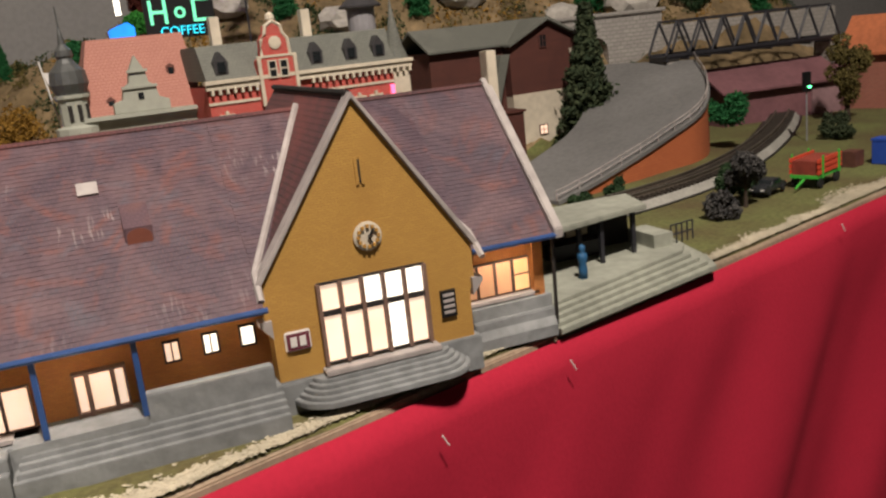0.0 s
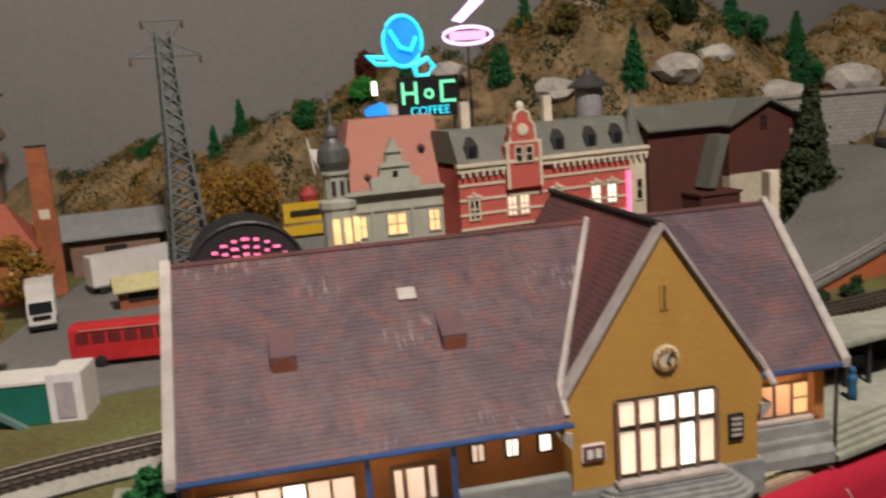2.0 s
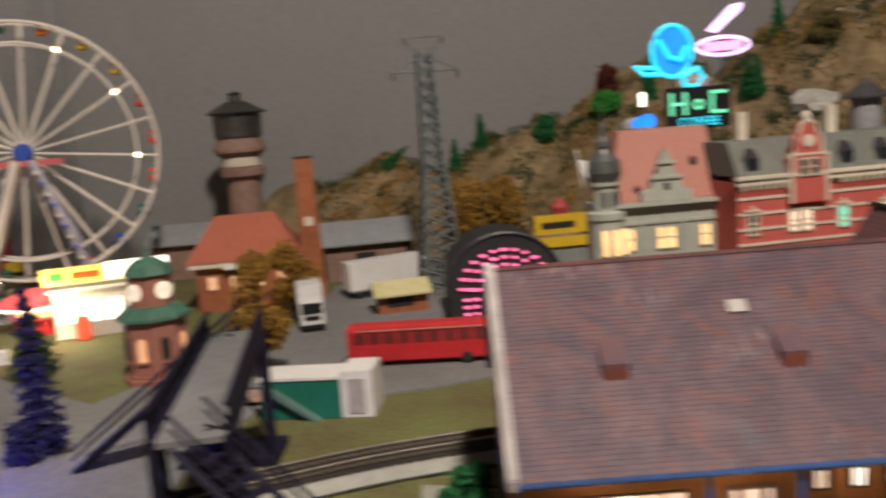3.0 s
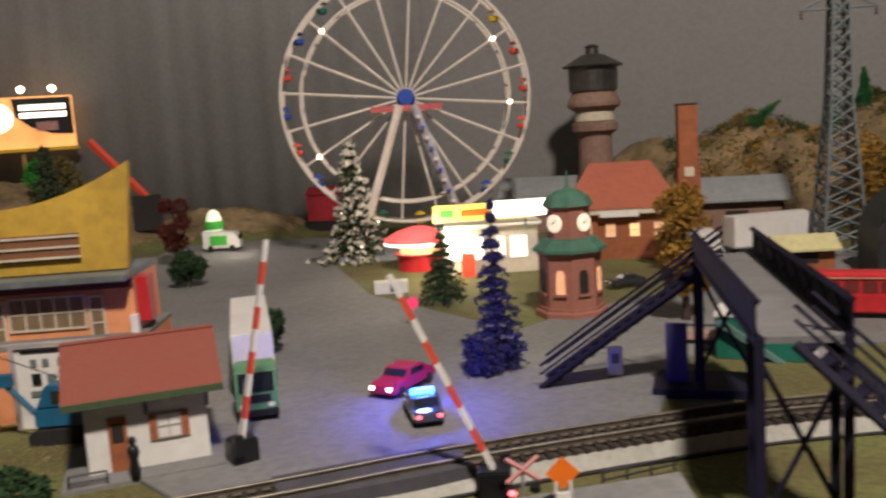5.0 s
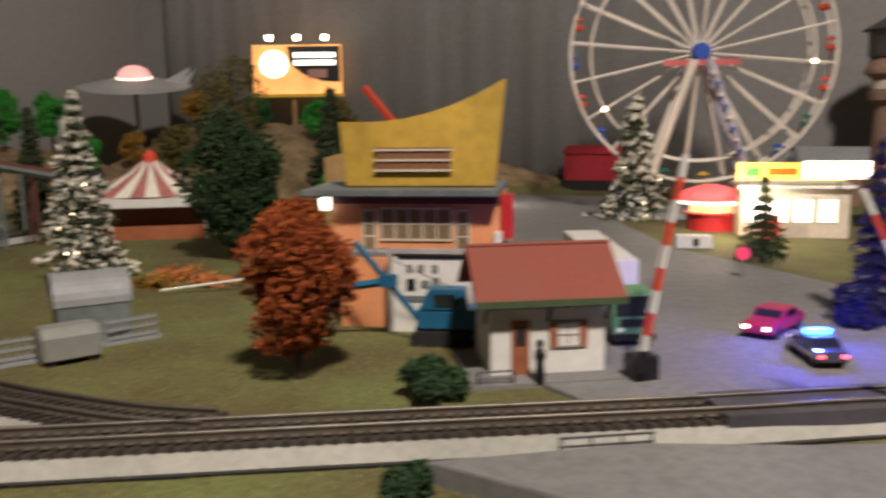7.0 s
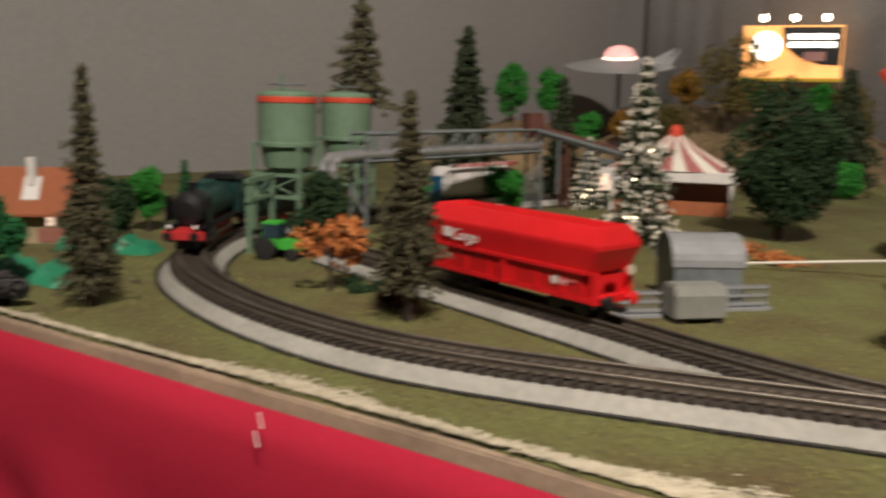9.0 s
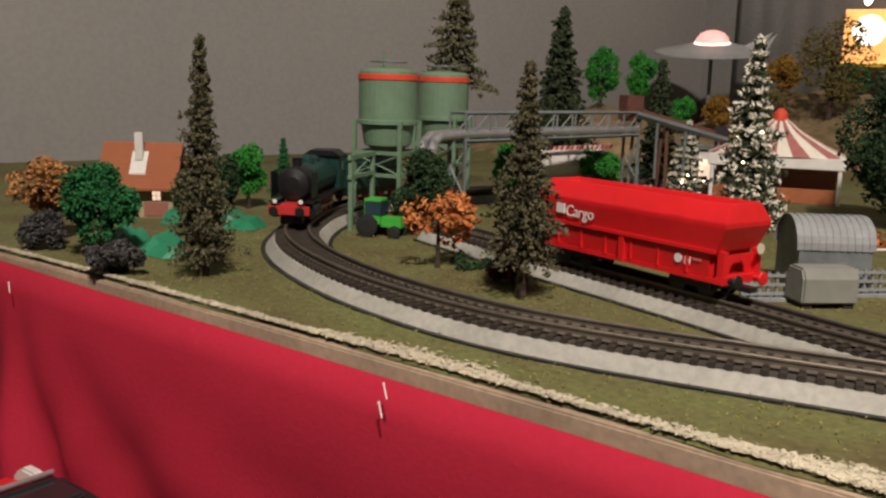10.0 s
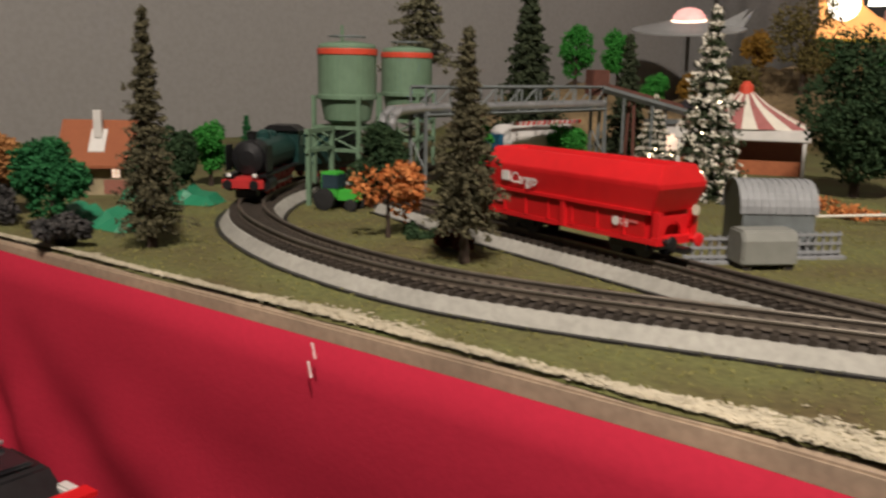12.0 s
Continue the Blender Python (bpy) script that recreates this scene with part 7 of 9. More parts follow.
def footbridge():
    fb = thing("footbridge", -0.440, 0.165, 0.0, 0, "dark violet steel footbridge with stairs over the track", "footbridge")
    H = 0.092
    a, c = Vector((0.014, 0.046)), Vector((0.043, -0.172))
    d = (c - a).normalized()
    n = Vector((-d.y, d.x))
    for s in (-1, 1):
        for z0, z1 in ((H, H + 0.004), (H + 0.015, H + 0.0175)):
            p = [a + n * s * 0.0185, c + n * s * 0.0185]
            part("girder", tubes([[(p[0].x, p[0].y, z0), (p[1].x, p[1].y, z0)]], 0.0020, 4), PURPLE_STEEL, fb)
        for k in range(8):
            q0, q1 = a.lerp(c, k / 8) + n * s * 0.0185, a.lerp(c, (k + 1) / 8) + n * s * 0.0185
            part("lattice", tubes([[(q0.x, q0.y, H), (q1.x, q1.y, H + 0.016)], [(q1.x, q1.y, H), (q0.x, q0.y, H + 0.016)]], 0.0008, 4), PURPLE_STEEL, fb)
        w0, w1 = a + n * s * 0.01855, c + n * s * 0.01855
        part("side_plate", prisms(([tuple(w0), tuple(w1), tuple(w1 + n * s * 0.001), tuple(w0 + n * s * 0.001)], "z", H - 0.004, H + 0.0150)), PURPLE_STEEL, fb, "dark violet side plate")
    part("walkway", prisms(([tuple(a + n * 0.0185), tuple(c + n * 0.0185), tuple(c - n * 0.0185), tuple(a - n * 0.0185)], "z", H - 0.003, H)), mat("walkway_grey", (0.17, 0.165, 0.165), 0.7), fb, "grey walkway")
    for base in (a, c):
        for s in (-1, 1):
            for t in (0.0, 0.020):
                p = base + n * s * 0.0175 + d * (t if base is a else -t)
                part("column", boxes((p.x - 0.002, p.x + 0.002, p.y - 0.002, p.y + 0.002, 0, H)), PURPLE_STEEL, fb, "dark violet column")
        p, q = base + n * 0.0175, base - n * 0.0175
        part("brace", tubes([[(p.x, p.y, 0.01), (q.x, q.y, H - 0.01)], [(q.x, q.y, 0.01), (p.x, p.y, H - 0.01)]], 0.0012, 4), PURPLE_STEEL, fb)
    # violet plate and low plinth at the foot of the far tower
    q = a - n * 0.030
    part("tower_plate", boxes((q.x - 0.008, q.x + 0.006, q.y - 0.0012, q.y + 0.0012, 0.004, 0.046)), mat("violet_plate", (0.040, 0.036, 0.095), 0.5, vary=0.3), fb, "violet steel plate")
    part("tower_plinth", boxes((a.x - 0.046, a.x + 0.024, a.y - 0.024, a.y + 0.022, 0.0, 0.006)), PURPLE_STEEL, fb, "dark tower plinth", bev=0.0006)
    # stairs down to the street and to the platform side
    for top, foot in ((a, Vector((-0.108, 0.044))), (c, Vector((0.140, -0.205)))):
        u = (foot - top).normalized()
        m = Vector((-u.y, u.x)) * 0.0135
        for s in (-1, 1):
            p, q = top + m * s, foot + m * s
            part("stringer", tubes([[(p.x, p.y, H), (q.x, q.y, 0.002)]], 0.0024, 4), PURPLE_STEEL, fb, "dark violet stair stringer")
            part("handrail", tubes([[(p.x, p.y, H + 0.016), (q.x, q.y, 0.018)]], 0.0010, 5), PURPLE_STEEL, fb)
            part("handrail", tubes([[(p.x, p.y, H + 0.010), (q.x, q.y, 0.012)]], 0.0008, 5), PURPLE_STEEL, fb)
        for k in range(16):
            q = top.lerp(foot, (k + 0.5) / 16)
            z = H * (1 - (k + 0.5) / 16)
            pts = [tuple(q + m + u * 0.003), tuple(q - m + u * 0.003), tuple(q - m - u * 0.003), tuple(q + m - u * 0.003)]
            part("tread", prisms((pts, "z", z - 0.001, z)), PURPLE_STEEL, fb)


footbridge()


# ---- the orange shop and what stands round it ----
def orange_shop():
    sh = thing("orange_shop", -0.925, 0.078, 0.0, 20, "orange shop with a swooping yellow parapet and grey canopy", "shop")
    part("lower_wall", boxes((0.0, 0.120, 0.0, 0.09, 0, 0.050)), ORANGE_PLASTER, sh, "orange plaster wall")
    part("floor_band", boxes((-0.016, 0.126, 0.010, 0.012, 0.050, 0.0545)), GREY_TRIM, sh)
    part("terrace_slab", boxes((-0.022, 0.120, 0.006, 0.094, 0.0502, 0.0530)), CONCRETE, sh)
    part("upper_wall", boxes((-0.012, 0.112, 0.030, 0.094, 0.053, 0.092)), ORANGE_PLASTER, sh, "orange plaster upper wall")
    part("canopy", boxes((-0.032, 0.112, 0.012, 0.098, 0.0925, 0.0975)), STEEL_GREY, sh, "dark grey flat canopy", bev=0.0008)
    # maroon strip colours in the canopy's shade on the orange wall
    part("canopy_shade", boxes((-0.012, 0.112, 0.0285, 0.0300, 0.086, 0.0925)), mat("canopy_shade_maroon", (0.10, 0.02, 0.03), 0.7), sh, "maroon band painting the shade under the canopy")
    out = [(-0.004, 0.098), (-0.008, 0.146)] + [(-0.008 + 0.124 * i / 10, 0.146 - 0.002 * math.sin(i / 10 * 3.1) + 0.030 * (i / 10) ** 2.2) for i in range(1, 11)] + [(0.108, 0.098)]
    part("parapet", prisms((out, "y", 0.036, 0.044)), YELLOW_WALL, sh, "swooping yellow parapet", bev=0.0008)
    part("parapet_side", boxes((-0.006, 0.000, 0.044, 0.09, 0.098, 0.135)), YELLOW_WALL, sh)
    part("sign", boxes((0.020, 0.076, 0.0335, 0.036, 0.108, 0.127)), mat("sign_brown", (0.22, 0.10, 0.045), 0.7), sh, "brown sign with pale bars")
    for z in (0.1095, 0.117, 0.1245):
        part("sign_bar", boxes((0.019, 0.077, 0.0322, 0.0336, z, z + 0.0014)), CREAM, sh)
    wf = window(sh, 0.050, 0.030, 0.071, 0.052, 0.022, mat("shop_pane", (0.24, 0.17, 0.10), 0.25), CREAM, 5, 2, 0.0014)
    for x in (0.015, 0.085):
        window(sh, x, 0.030, 0.0665, 0.008, 0.028, bpy.data.materials["shop_pane"], CREAM, 1, 3, 0.0014)
    part("corner_lamp", boxes((-0.020, -0.013, 0.020, 0.026, 0.082, 0.091)), SIGN_WHITE, sh, "lit white lamp box")
    part("drainpipe", boxes((0.1085, 0.114, 0.026, 0.031, 0.05, 0.066)), WHITE, sh)
    part("red_panel", boxes((0.113, 0.121, 0.034, 0.050, 0.06, 0.092)), BUS_RED, sh)
    bd = thing("notice_hoarding", -0.884, 0.085, 0.0, 20, "white framed hoarding with dark unreadable bars", "hoarding")
    part("panel", boxes((0.0, 0.056, -0.004, -0.002, 0.0, 0.056)), WHITE, bd, "white panel")
    part("frame", boxes((-0.003, 0.0, -0.006, 0, 0, 0.059), (0.056, 0.059, -0.006, 0, 0, 0.059), (0.0, 0.056, -0.006, 0, 0.056, 0.059)), GREY_TRIM, bd)
    for k, (x0, x1, z0, z1) in enumerate(((0.004, 0.050, 0.0525, 0.0545), (0.010, 0.016, 0.030, 0.038), (0.020, 0.026, 0.032, 0.037), (0.028, 0.033, 0.030, 0.039), (0.008, 0.030, 0.022, 0.026), (0.010, 0.014, 0.043, 0.048), (0.018, 0.022, 0.043, 0.048), (0.028, 0.032, 0.043, 0.048))):
        part("bar", boxes((x0, x1, -0.0048, -0.0038, z0, z1)), (BLACK if k < 2 else STEEL_GREY), bd)
    an = thing("ochre_annex", -1.045, 0.225, 0.0, 20, "low ochre annex beside the shop", "building")
    part("wall", boxes((0, 0.07, 0, 0.06, 0, 0.080)), mat("dull_ochre", (0.40, 0.25, 0.10), 0.7, vary=0.3), an)
    part("upper_wall", prisms(([(0.0, 0.080), (0.0, 0.112), (0.035, 0.120), (0.07, 0.112), (0.07, 0.080)], "y", 0.0, 0.06)), bpy.data.materials["dull_ochre"], an)
    part("vent", boxes((0.022, 0.038, -0.002, 0, 0.093, 0.104)), STEEL_GREY, an)
    part("awning", prisms(([(-0.016, 0.078), (0.0, 0.094), (0.0, 0.076)], "x", 0.034, 0.080)), GALV, an, "grey metal awning")
    window(an, 0.014, 0.0, 0.066, 0.012, 0.010, SIGN_WHITE, CREAM)


orange_shop()


def excavator():
    ex = thing("cable_excavator", -0.838, 0.072, 0.0, 22, "blue cable excavator with a raised boom and bucket", "excavator")
    for s in (-1, 1):
        part("track_belt", prisms(([(-0.020, 0.002), (-0.016, 0.0), (0.018, 0.0), (0.022, 0.003), (0.022, 0.007), (0.018, 0.010), (-0.016, 0.010), (-0.020, 0.007)], "y", s * 0.011 - 0.0035, s * 0.011 + 0.0035)), RUBBER, ex, "black crawler track")
    part("cab_body", boxes((-0.016, 0.036, -0.012, 0.012, 0.011, 0.024)), BLUE_CRANE, ex, "blue machine house", bev=0.001)
    part("cab", prisms(([(-0.014, 0.024), (-0.008, 0.038), (0.016, 0.038), (0.018, 0.024)], "y", -0.012, 0.004)), BLUE_CRANE, ex, "blue cab", bev=0.0008)
    part("cab_window", boxes((-0.004, 0.010, -0.0127, -0.0119, 0.027, 0.035)), GLASS, ex)
    part("boom", tubes([[(-0.014, -0.003, 0.014), (-0.058, -0.003, 0.068)]], 0.0022, 4), BLUE_CRANE, ex, "blue boom")
    part("dipper", tubes([[(-0.034, -0.003, 0.042), (-0.072, -0.003, 0.036)]], 0.0028, 4), BLUE_CRANE, ex, "blue dipper arm")
    part("pivot", boxes((-0.042, -0.030, -0.006, 0.0, 0.038, 0.046)), BLUE_CRANE, ex)
    part("bucket", prisms(([(-0.090, 0.022), (-0.086, 0.036), (-0.070, 0.040), (-0.068, 0.030), (-0.076, 0.020)], "y", -0.010, 0.004)), BLUE_CRANE, ex, "blue bucket", bev=0.0008)
    part("cable", tubes([[(-0.058, -0.003, 0.068), (0.006, -0.003, 0.038)]], 0.0004), BLACK, ex)


excavator()


def billboard():
    bb = thing("billboard", -1.838, 1.050, 0.012, 32, "lit amber and black billboard on a post with three lamps", "billboard")
    bb.scale = (1.12, 1.12, 1.12)
    part("post", tubes([[(0.075, 0.006, 0.0), (0.075, 0.006, 0.158)]], 0.0045, 8), mat("post_ochre", (0.36, 0.22, 0.08), 0.7), bb, "ochre post")
    part("ledge", boxes((-0.004, 0.172, -0.006, 0.008, 0.152, 0.158)), YELLOW, bb, "yellow ledge")
    part("board", boxes((0.0, 0.168, 0.0, 0.006, 0.158, 0.250)), BILLBOARD_AMBER, bb, "lit amber board")
    part("dark_field", prisms(([(0.066, 0.247), (0.165, 0.247), (0.165, 0.180), (0.130, 0.182), (0.095, 0.195), (0.070, 0.215)], "y", -0.0016, 0.0)), BLACK, bb, "black curved field")
    d = part("round_mark", lathed([(0.026, 0), (0.026, 0.0014)], 24), SIGN_WHITE, bb, "white round shape")
    d.data.transform(pose(0.040, -0.0004, 0.214, 90, 0, 0))
    for z in (0.226, 0.212):
        part("bar", boxes((0.078, 0.156, -0.003, -0.0016, z, z + 0.009)), SIGN_WHITE, bb, "white bar")
    part("oval_mark", boxes((0.104, 0.140, -0.003, -0.0016, 0.188, 0.204)), mat("mark_pink", (0.5, 0.25, 0.22), 0.6), bb)
    for x in (0.034, 0.086, 0.138):
        part("lamp_arm", tubes([[(x, 0.0, 0.250), (x, -0.012, 0.262)]], 0.0010), DARK_STEEL, bb)
        part("lamp_bulb", lathed([(0.002, -0.006), (0.0062, -0.001), (0.0050, 0.004), (0.001, 0.006)], 10, x, -0.012, 0.262), glow("billboard_lamp", (1.0, 0.88, 0.66), 14.0) if x < 0.05 else bpy.data.materials["billboard_lamp"], bb, "bright lamp")
    rs = thing("red_slide", -1.475, 0.93, 0.03, 35, "red slanting beam behind the billboard", "beam")
    part("beam", tubes([[(0.0, 0, 0.165), (0.085, 0, 0.06)]], 0.008, 6), ORANGE_RED, rs)
    part("foot", boxes((0.06, 0.11, -0.012, 0.012, 0, 0.062)), DARK, rs)


billboard()


def saucer():
    u = thing("flying_saucer", -2.075, 0.945, 0.105, 30, "silver flying saucer with a glowing pink dome on a stand", "flying saucer")
    u.matrix_world = pose(-2.075, 0.945, 0.100, 9, 0, 40)
    part("stand", tubes([[(0, 0, -0.06), (0, 0, 0.103)]], 0.004, 8), GALV, u)
    part("disc", lathed([(0.02, 0.101), (0.075, 0.104), (0.118, 0.110), (0.118, 0.113), (0.075, 0.121), (0.045, 0.128)], 36), SAUCER, u, "silver disc", smooth=False)
    part("dome", lathed([(0.035, 0.128), (0.033, 0.139), (0.025, 0.149), (0.013, 0.154), (0.001, 0.156)], 24), PINK_DOME, u, "glowing pink dome")
    part("dome_rim", lathed([(0.0362, 0.126), (0.0362, 0.131)], 24), glow("dome_rim_light", (1.0, 0.68, 0.5), 3.2), u)
    part("fin", prisms(([(0.06, 0.122), (0.118, 0.152), (0.104, 0.128), (0.128, 0.150), (0.11, 0.115)], "y", -0.002, 0.002)), SAUCER, u, "ragged silver fin")


saucer()


def striped_tents():
    t = thing("striped_tent", -1.420, 0.365, 0.0, 38, "broad fair tent with a red and white striped roof", "tent")
    part("back_wall", boxes((-0.070, 0.070, 0.010, 0.045, 0.0, 0.040)), TERRACOTTA, t, "dull red rear wall")
    part("counter", boxes((-0.068, 0.068, -0.040, -0.030, 0.0, 0.016)), BRICK_ORANGE, t, "brown counter")
    part("valance", boxes((-0.076, 0.076, -0.052, 0.050, 0.040, 0.0535)), WHITE, t, "white valance", bev=0.001)
    for x in (-0.070, 0.070):
        part("post", boxes((x - 0.002, x + 0.002, -0.050, -0.046, 0.0, 0.040)), WHITE, t)
    red = mat("tent_red", (0.42, 0.15, 0.14), 0.7)
    n = 28
    for k in range(n):
        b = bmesh.new()
        rows = []
        for r, z in ((0.080, 0.0535), (0.054, 0.066), (0.028, 0.080), (0.008, 0.096)):
            pair = []
            for a in (2 * math.pi * k / n, 2 * math.pi * (k + 1) / n):
                c, q = math.cos(a), math.sin(a)
                e = (abs(c) ** 3 + abs(q) ** 3) ** (-1 / 3)
                pair.append(b.verts.new((r * e * c, r * e * q * 0.68, z)))
            rows.append(pair)
        for p, q in zip(rows, rows[1:]):
            b.faces.new((p[0], p[1], q[1], q[0]))
        part("roof_stripe", b, SNOW if k % 2 else red, t, "white tent stripe" if k % 2 else "red tent stripe")
    part("cap", lathed([(0.009, 0.093), (0.008, 0.102), (0.003, 0.108)], 10), ORANGE_RED, t, "red cap")


striped_tents()


# ---- west end: gravel works, wagon, loco ----
def hopper_wagon():
    w = thing("hopper_wagon", -1.0885, -0.1625, RAIL_TOP, 4.5, "bright red freight hopper wagon standing on the siding", "railway wagon")
    S = 1.07
    L = 0.068 * S

    def sec(points, x0, x1, m, name, label=""):
        part(name, prisms(([(y * S, z * S) for y, z in points], "x", x0, x1)), m, w, label, bev=0.0005)
    # lower body, upper hopper with sloping ends
    sec([(-0.0150, 0.0110), (-0.0165, 0.0245), (0.0165, 0.0245), (0.0150, 0.0110)], -L + 0.004, L - 0.010, WAGON_RED, "lower_body", "red lower side panels")
    b = bmesh.new()
    ring = []
    for y, z, e in ((0.0165, 0.0246, 0.006), (0.0182, 0.0370, 0.0), (0.0182, 0.0395, 0.0), (0.0120, 0.0485, 0.003)):
        xs = (-L + e, L - e)
        ring.append([b.verts.new((xs[0], -y * S, z * S)), b.verts.new((xs[1], -y * S, z * S)), b.verts.new((xs[1], y * S, z * S)), b.verts.new((xs[0], y * S, z * S))])
    for p, q in zip(ring, ring[1:]):
        for i in range(4):
            b.faces.new((p[i], p[(i + 1) % 4], q[(i + 1) % 4], q[i]))
    b.faces.new(ring[0][::-1])
    top = ring[-1]
    inner = [b.verts.new((v.co.x * 0.97, v.co.y * 0.85, v.co.z)) for v in top]
    low = [b.verts.new((v.co.x * 0.9, v.co.y * 0.5, v.co.z - 0.012)) for v in top]
    for i in range(4):
        b.faces.new((top[i], top[(i + 1) % 4], inner[(i + 1) % 4], inner[i])), b.faces.new((inner[i], inner[(i + 1) % 4], low[(i + 1) % 4], low[i]))
    b.faces.new(low)
    part("hopper", b, WAGON_RED, w, "red flared hopper", bev=0.0004)
    for s in (-1, 1):
        part("side_ledge", boxes((-L + 0.003, L - 0.006, s * 0.0170 * S - 0.0009, s * 0.0170 * S + 0.0009, 0.0238 * S, 0.0256 * S)), WAGON_RED, w)
        part("door_post", boxes((-0.0020, 0.0020, s * 0.0163 * S - 0.0012, s * 0.0163 * S + 0.0012, 0.0095 * S, 0.0240 * S)), WAGON_RED, w)
        part("sill_beam", boxes((-L + 0.002, L - 0.002, s * 0.0148 * S - 0.0012, s * 0.0148 * S + 0.0012, 0.0088 * S, 0.0112 * S)), WAGON_RED, w)
        for k in range(6):
            x = -L + 0.018 + k * 0.0205
            part("door_rib", boxes((x - 0.0004, x + 0.0004, s * 0.0158 * S - 0.0009, s * 0.0158 * S + 0.0009, 0.0115 * S, 0.0238 * S)), WAGON_RED, w)
    for e in (-1, 1):
        x = e * (L - 0.004)
        for y0 in (-0.0150, 0.0115):
            part("end_post", boxes((x - 0.0020, x + 0.0020, y0 * S, (y0 + 0.0035) * S, 0.0085 * S, 0.0250 * S)), WAGON_RED, w)
        part("end_beam", boxes((x - 0.0025, x + 0.0025, -0.0155 * S, 0.0155 * S, 0.0085 * S, 0.0125 * S)), WAGON_RED, w)
        arch = [(-0.0118 * S, 0.0125 * S), (-0.0118 * S, 0.0225 * S), (0.0118 * S, 0.0225 * S), (0.0118 * S, 0.0125 * S)] + [(0.0062 * S * math.cos(a), 0.0128 * S + 0.0070 * S * math.sin(a)) for a in [math.pi * i / 8 for i in range(9)]]
        part("end_plate", prisms((arch, "x", x - 0.0024, x - 0.0012)), WAGON_RED, w)
        # wagon red darkened to paint the shade inside the end recess
        part("end_recess", boxes((x - 0.0070 * e - 0.0005, x - 0.0070 * e + 0.0005, -0.0110 * S, 0.0110 * S, 0.0120 * S, 0.0230 * S)), mat("shaded_recess_red", (0.20, 0.008, 0.01), 0.6) if e < 0 else bpy.data.materials["shaded_recess_red"], w)
        for s in (-1, 1):
            bf = part("buffer", lathed([(0.0016, 0), (0.0016, 0.0052), (0.0040, 0.0056), (0.0036, 0.0064), (0.001, 0.0068)], 14), WAGON_RED if s > 0 else BLACK, w, "round buffer")
            bf.data.transform(Matrix.Translation((x + e * 0.002, s * 0.0102 * S, 0.0105 * S)) @ Matrix.Rotation(math.radians(90) * e, 4, "Y"))
        part("coupling", boxes((x, x + e * 0.010 if e > 0 else x, -0.003, 0.003, 0.0050, 0.0080)) if e > 0 else boxes((x - 0.010, x, -0.003, 0.003, 0.0050, 0.0080)), BLACK, w, "black coupling")
        bg = part("bogie", boxes((e * 0.046 - 0.014, e * 0.046 + 0.014, -0.0112, 0.0112, 0.0040, 0.0085)), BLACK, w, "black bogie")
        for k in (-0.0100, 0.0100):
            for s in (-1, 1):
                wl = part("wheel", lathed([(0.0058, -0.0012), (0.0062, -0.0012), (0.0052, 0.0), (0.0052, 0.0018), (0.001, 0.0018)], 18), DARK_STEEL, bg)
                wl.data.transform(pose(e * 0.046 + k, s * 0.0085, 0.0050, 90 * s, 0, 0))
    y = -0.0181 * S
    lettering("word", "Cargo", 0.0098, pose(-0.0345, y - 0.0005, 0.0290 * S, 84, 0, 0), WHITE, w, 0.0002)
    part("emblem", boxes((-0.0550, -0.0480, y - 0.0006, y + 0.0006, 0.0300 * S, 0.0355 * S)), WHITE, w, "white emblem shape")
    d = part("spot_mark", lathed([(0.0026, 0), (0.0026, 0.0005)], 16), WHITE, w, "white spot")
    d.data.transform(pose(0.0415, -0.0158 * S, 0.0180 * S, 90, 0, 0))
    lettering("letter", "H", 0.0068, pose(0.0480, -0.0161 * S, 0.0157 * S, 86, 0, 0), WHITE, w, 0.0002)
    part("data_bar", boxes((0.0520, 0.0570, -0.0164 * S, -0.0150 * S, 0.0185 * S, 0.0195 * S), (-0.0640, -0.0560, -0.0164 * S, -0.0150 * S, 0.0185 * S, 0.0193 * S), (-0.0640, -0.0560, -0.0164 * S, -0.0150 * S, 0.0160 * S, 0.0168 * S)), mat("faded_pink_print", (0.62, 0.18, 0.17), 0.6), w)
    part("brake_wheel", lathed([(0.0030, 0), (0.0030, 0.0006)], 14), CREAM, w).data.transform(pose(L + 0.0010, 0.0100, 0.0255 * S, 0, 90, 0))


hopper_wagon()


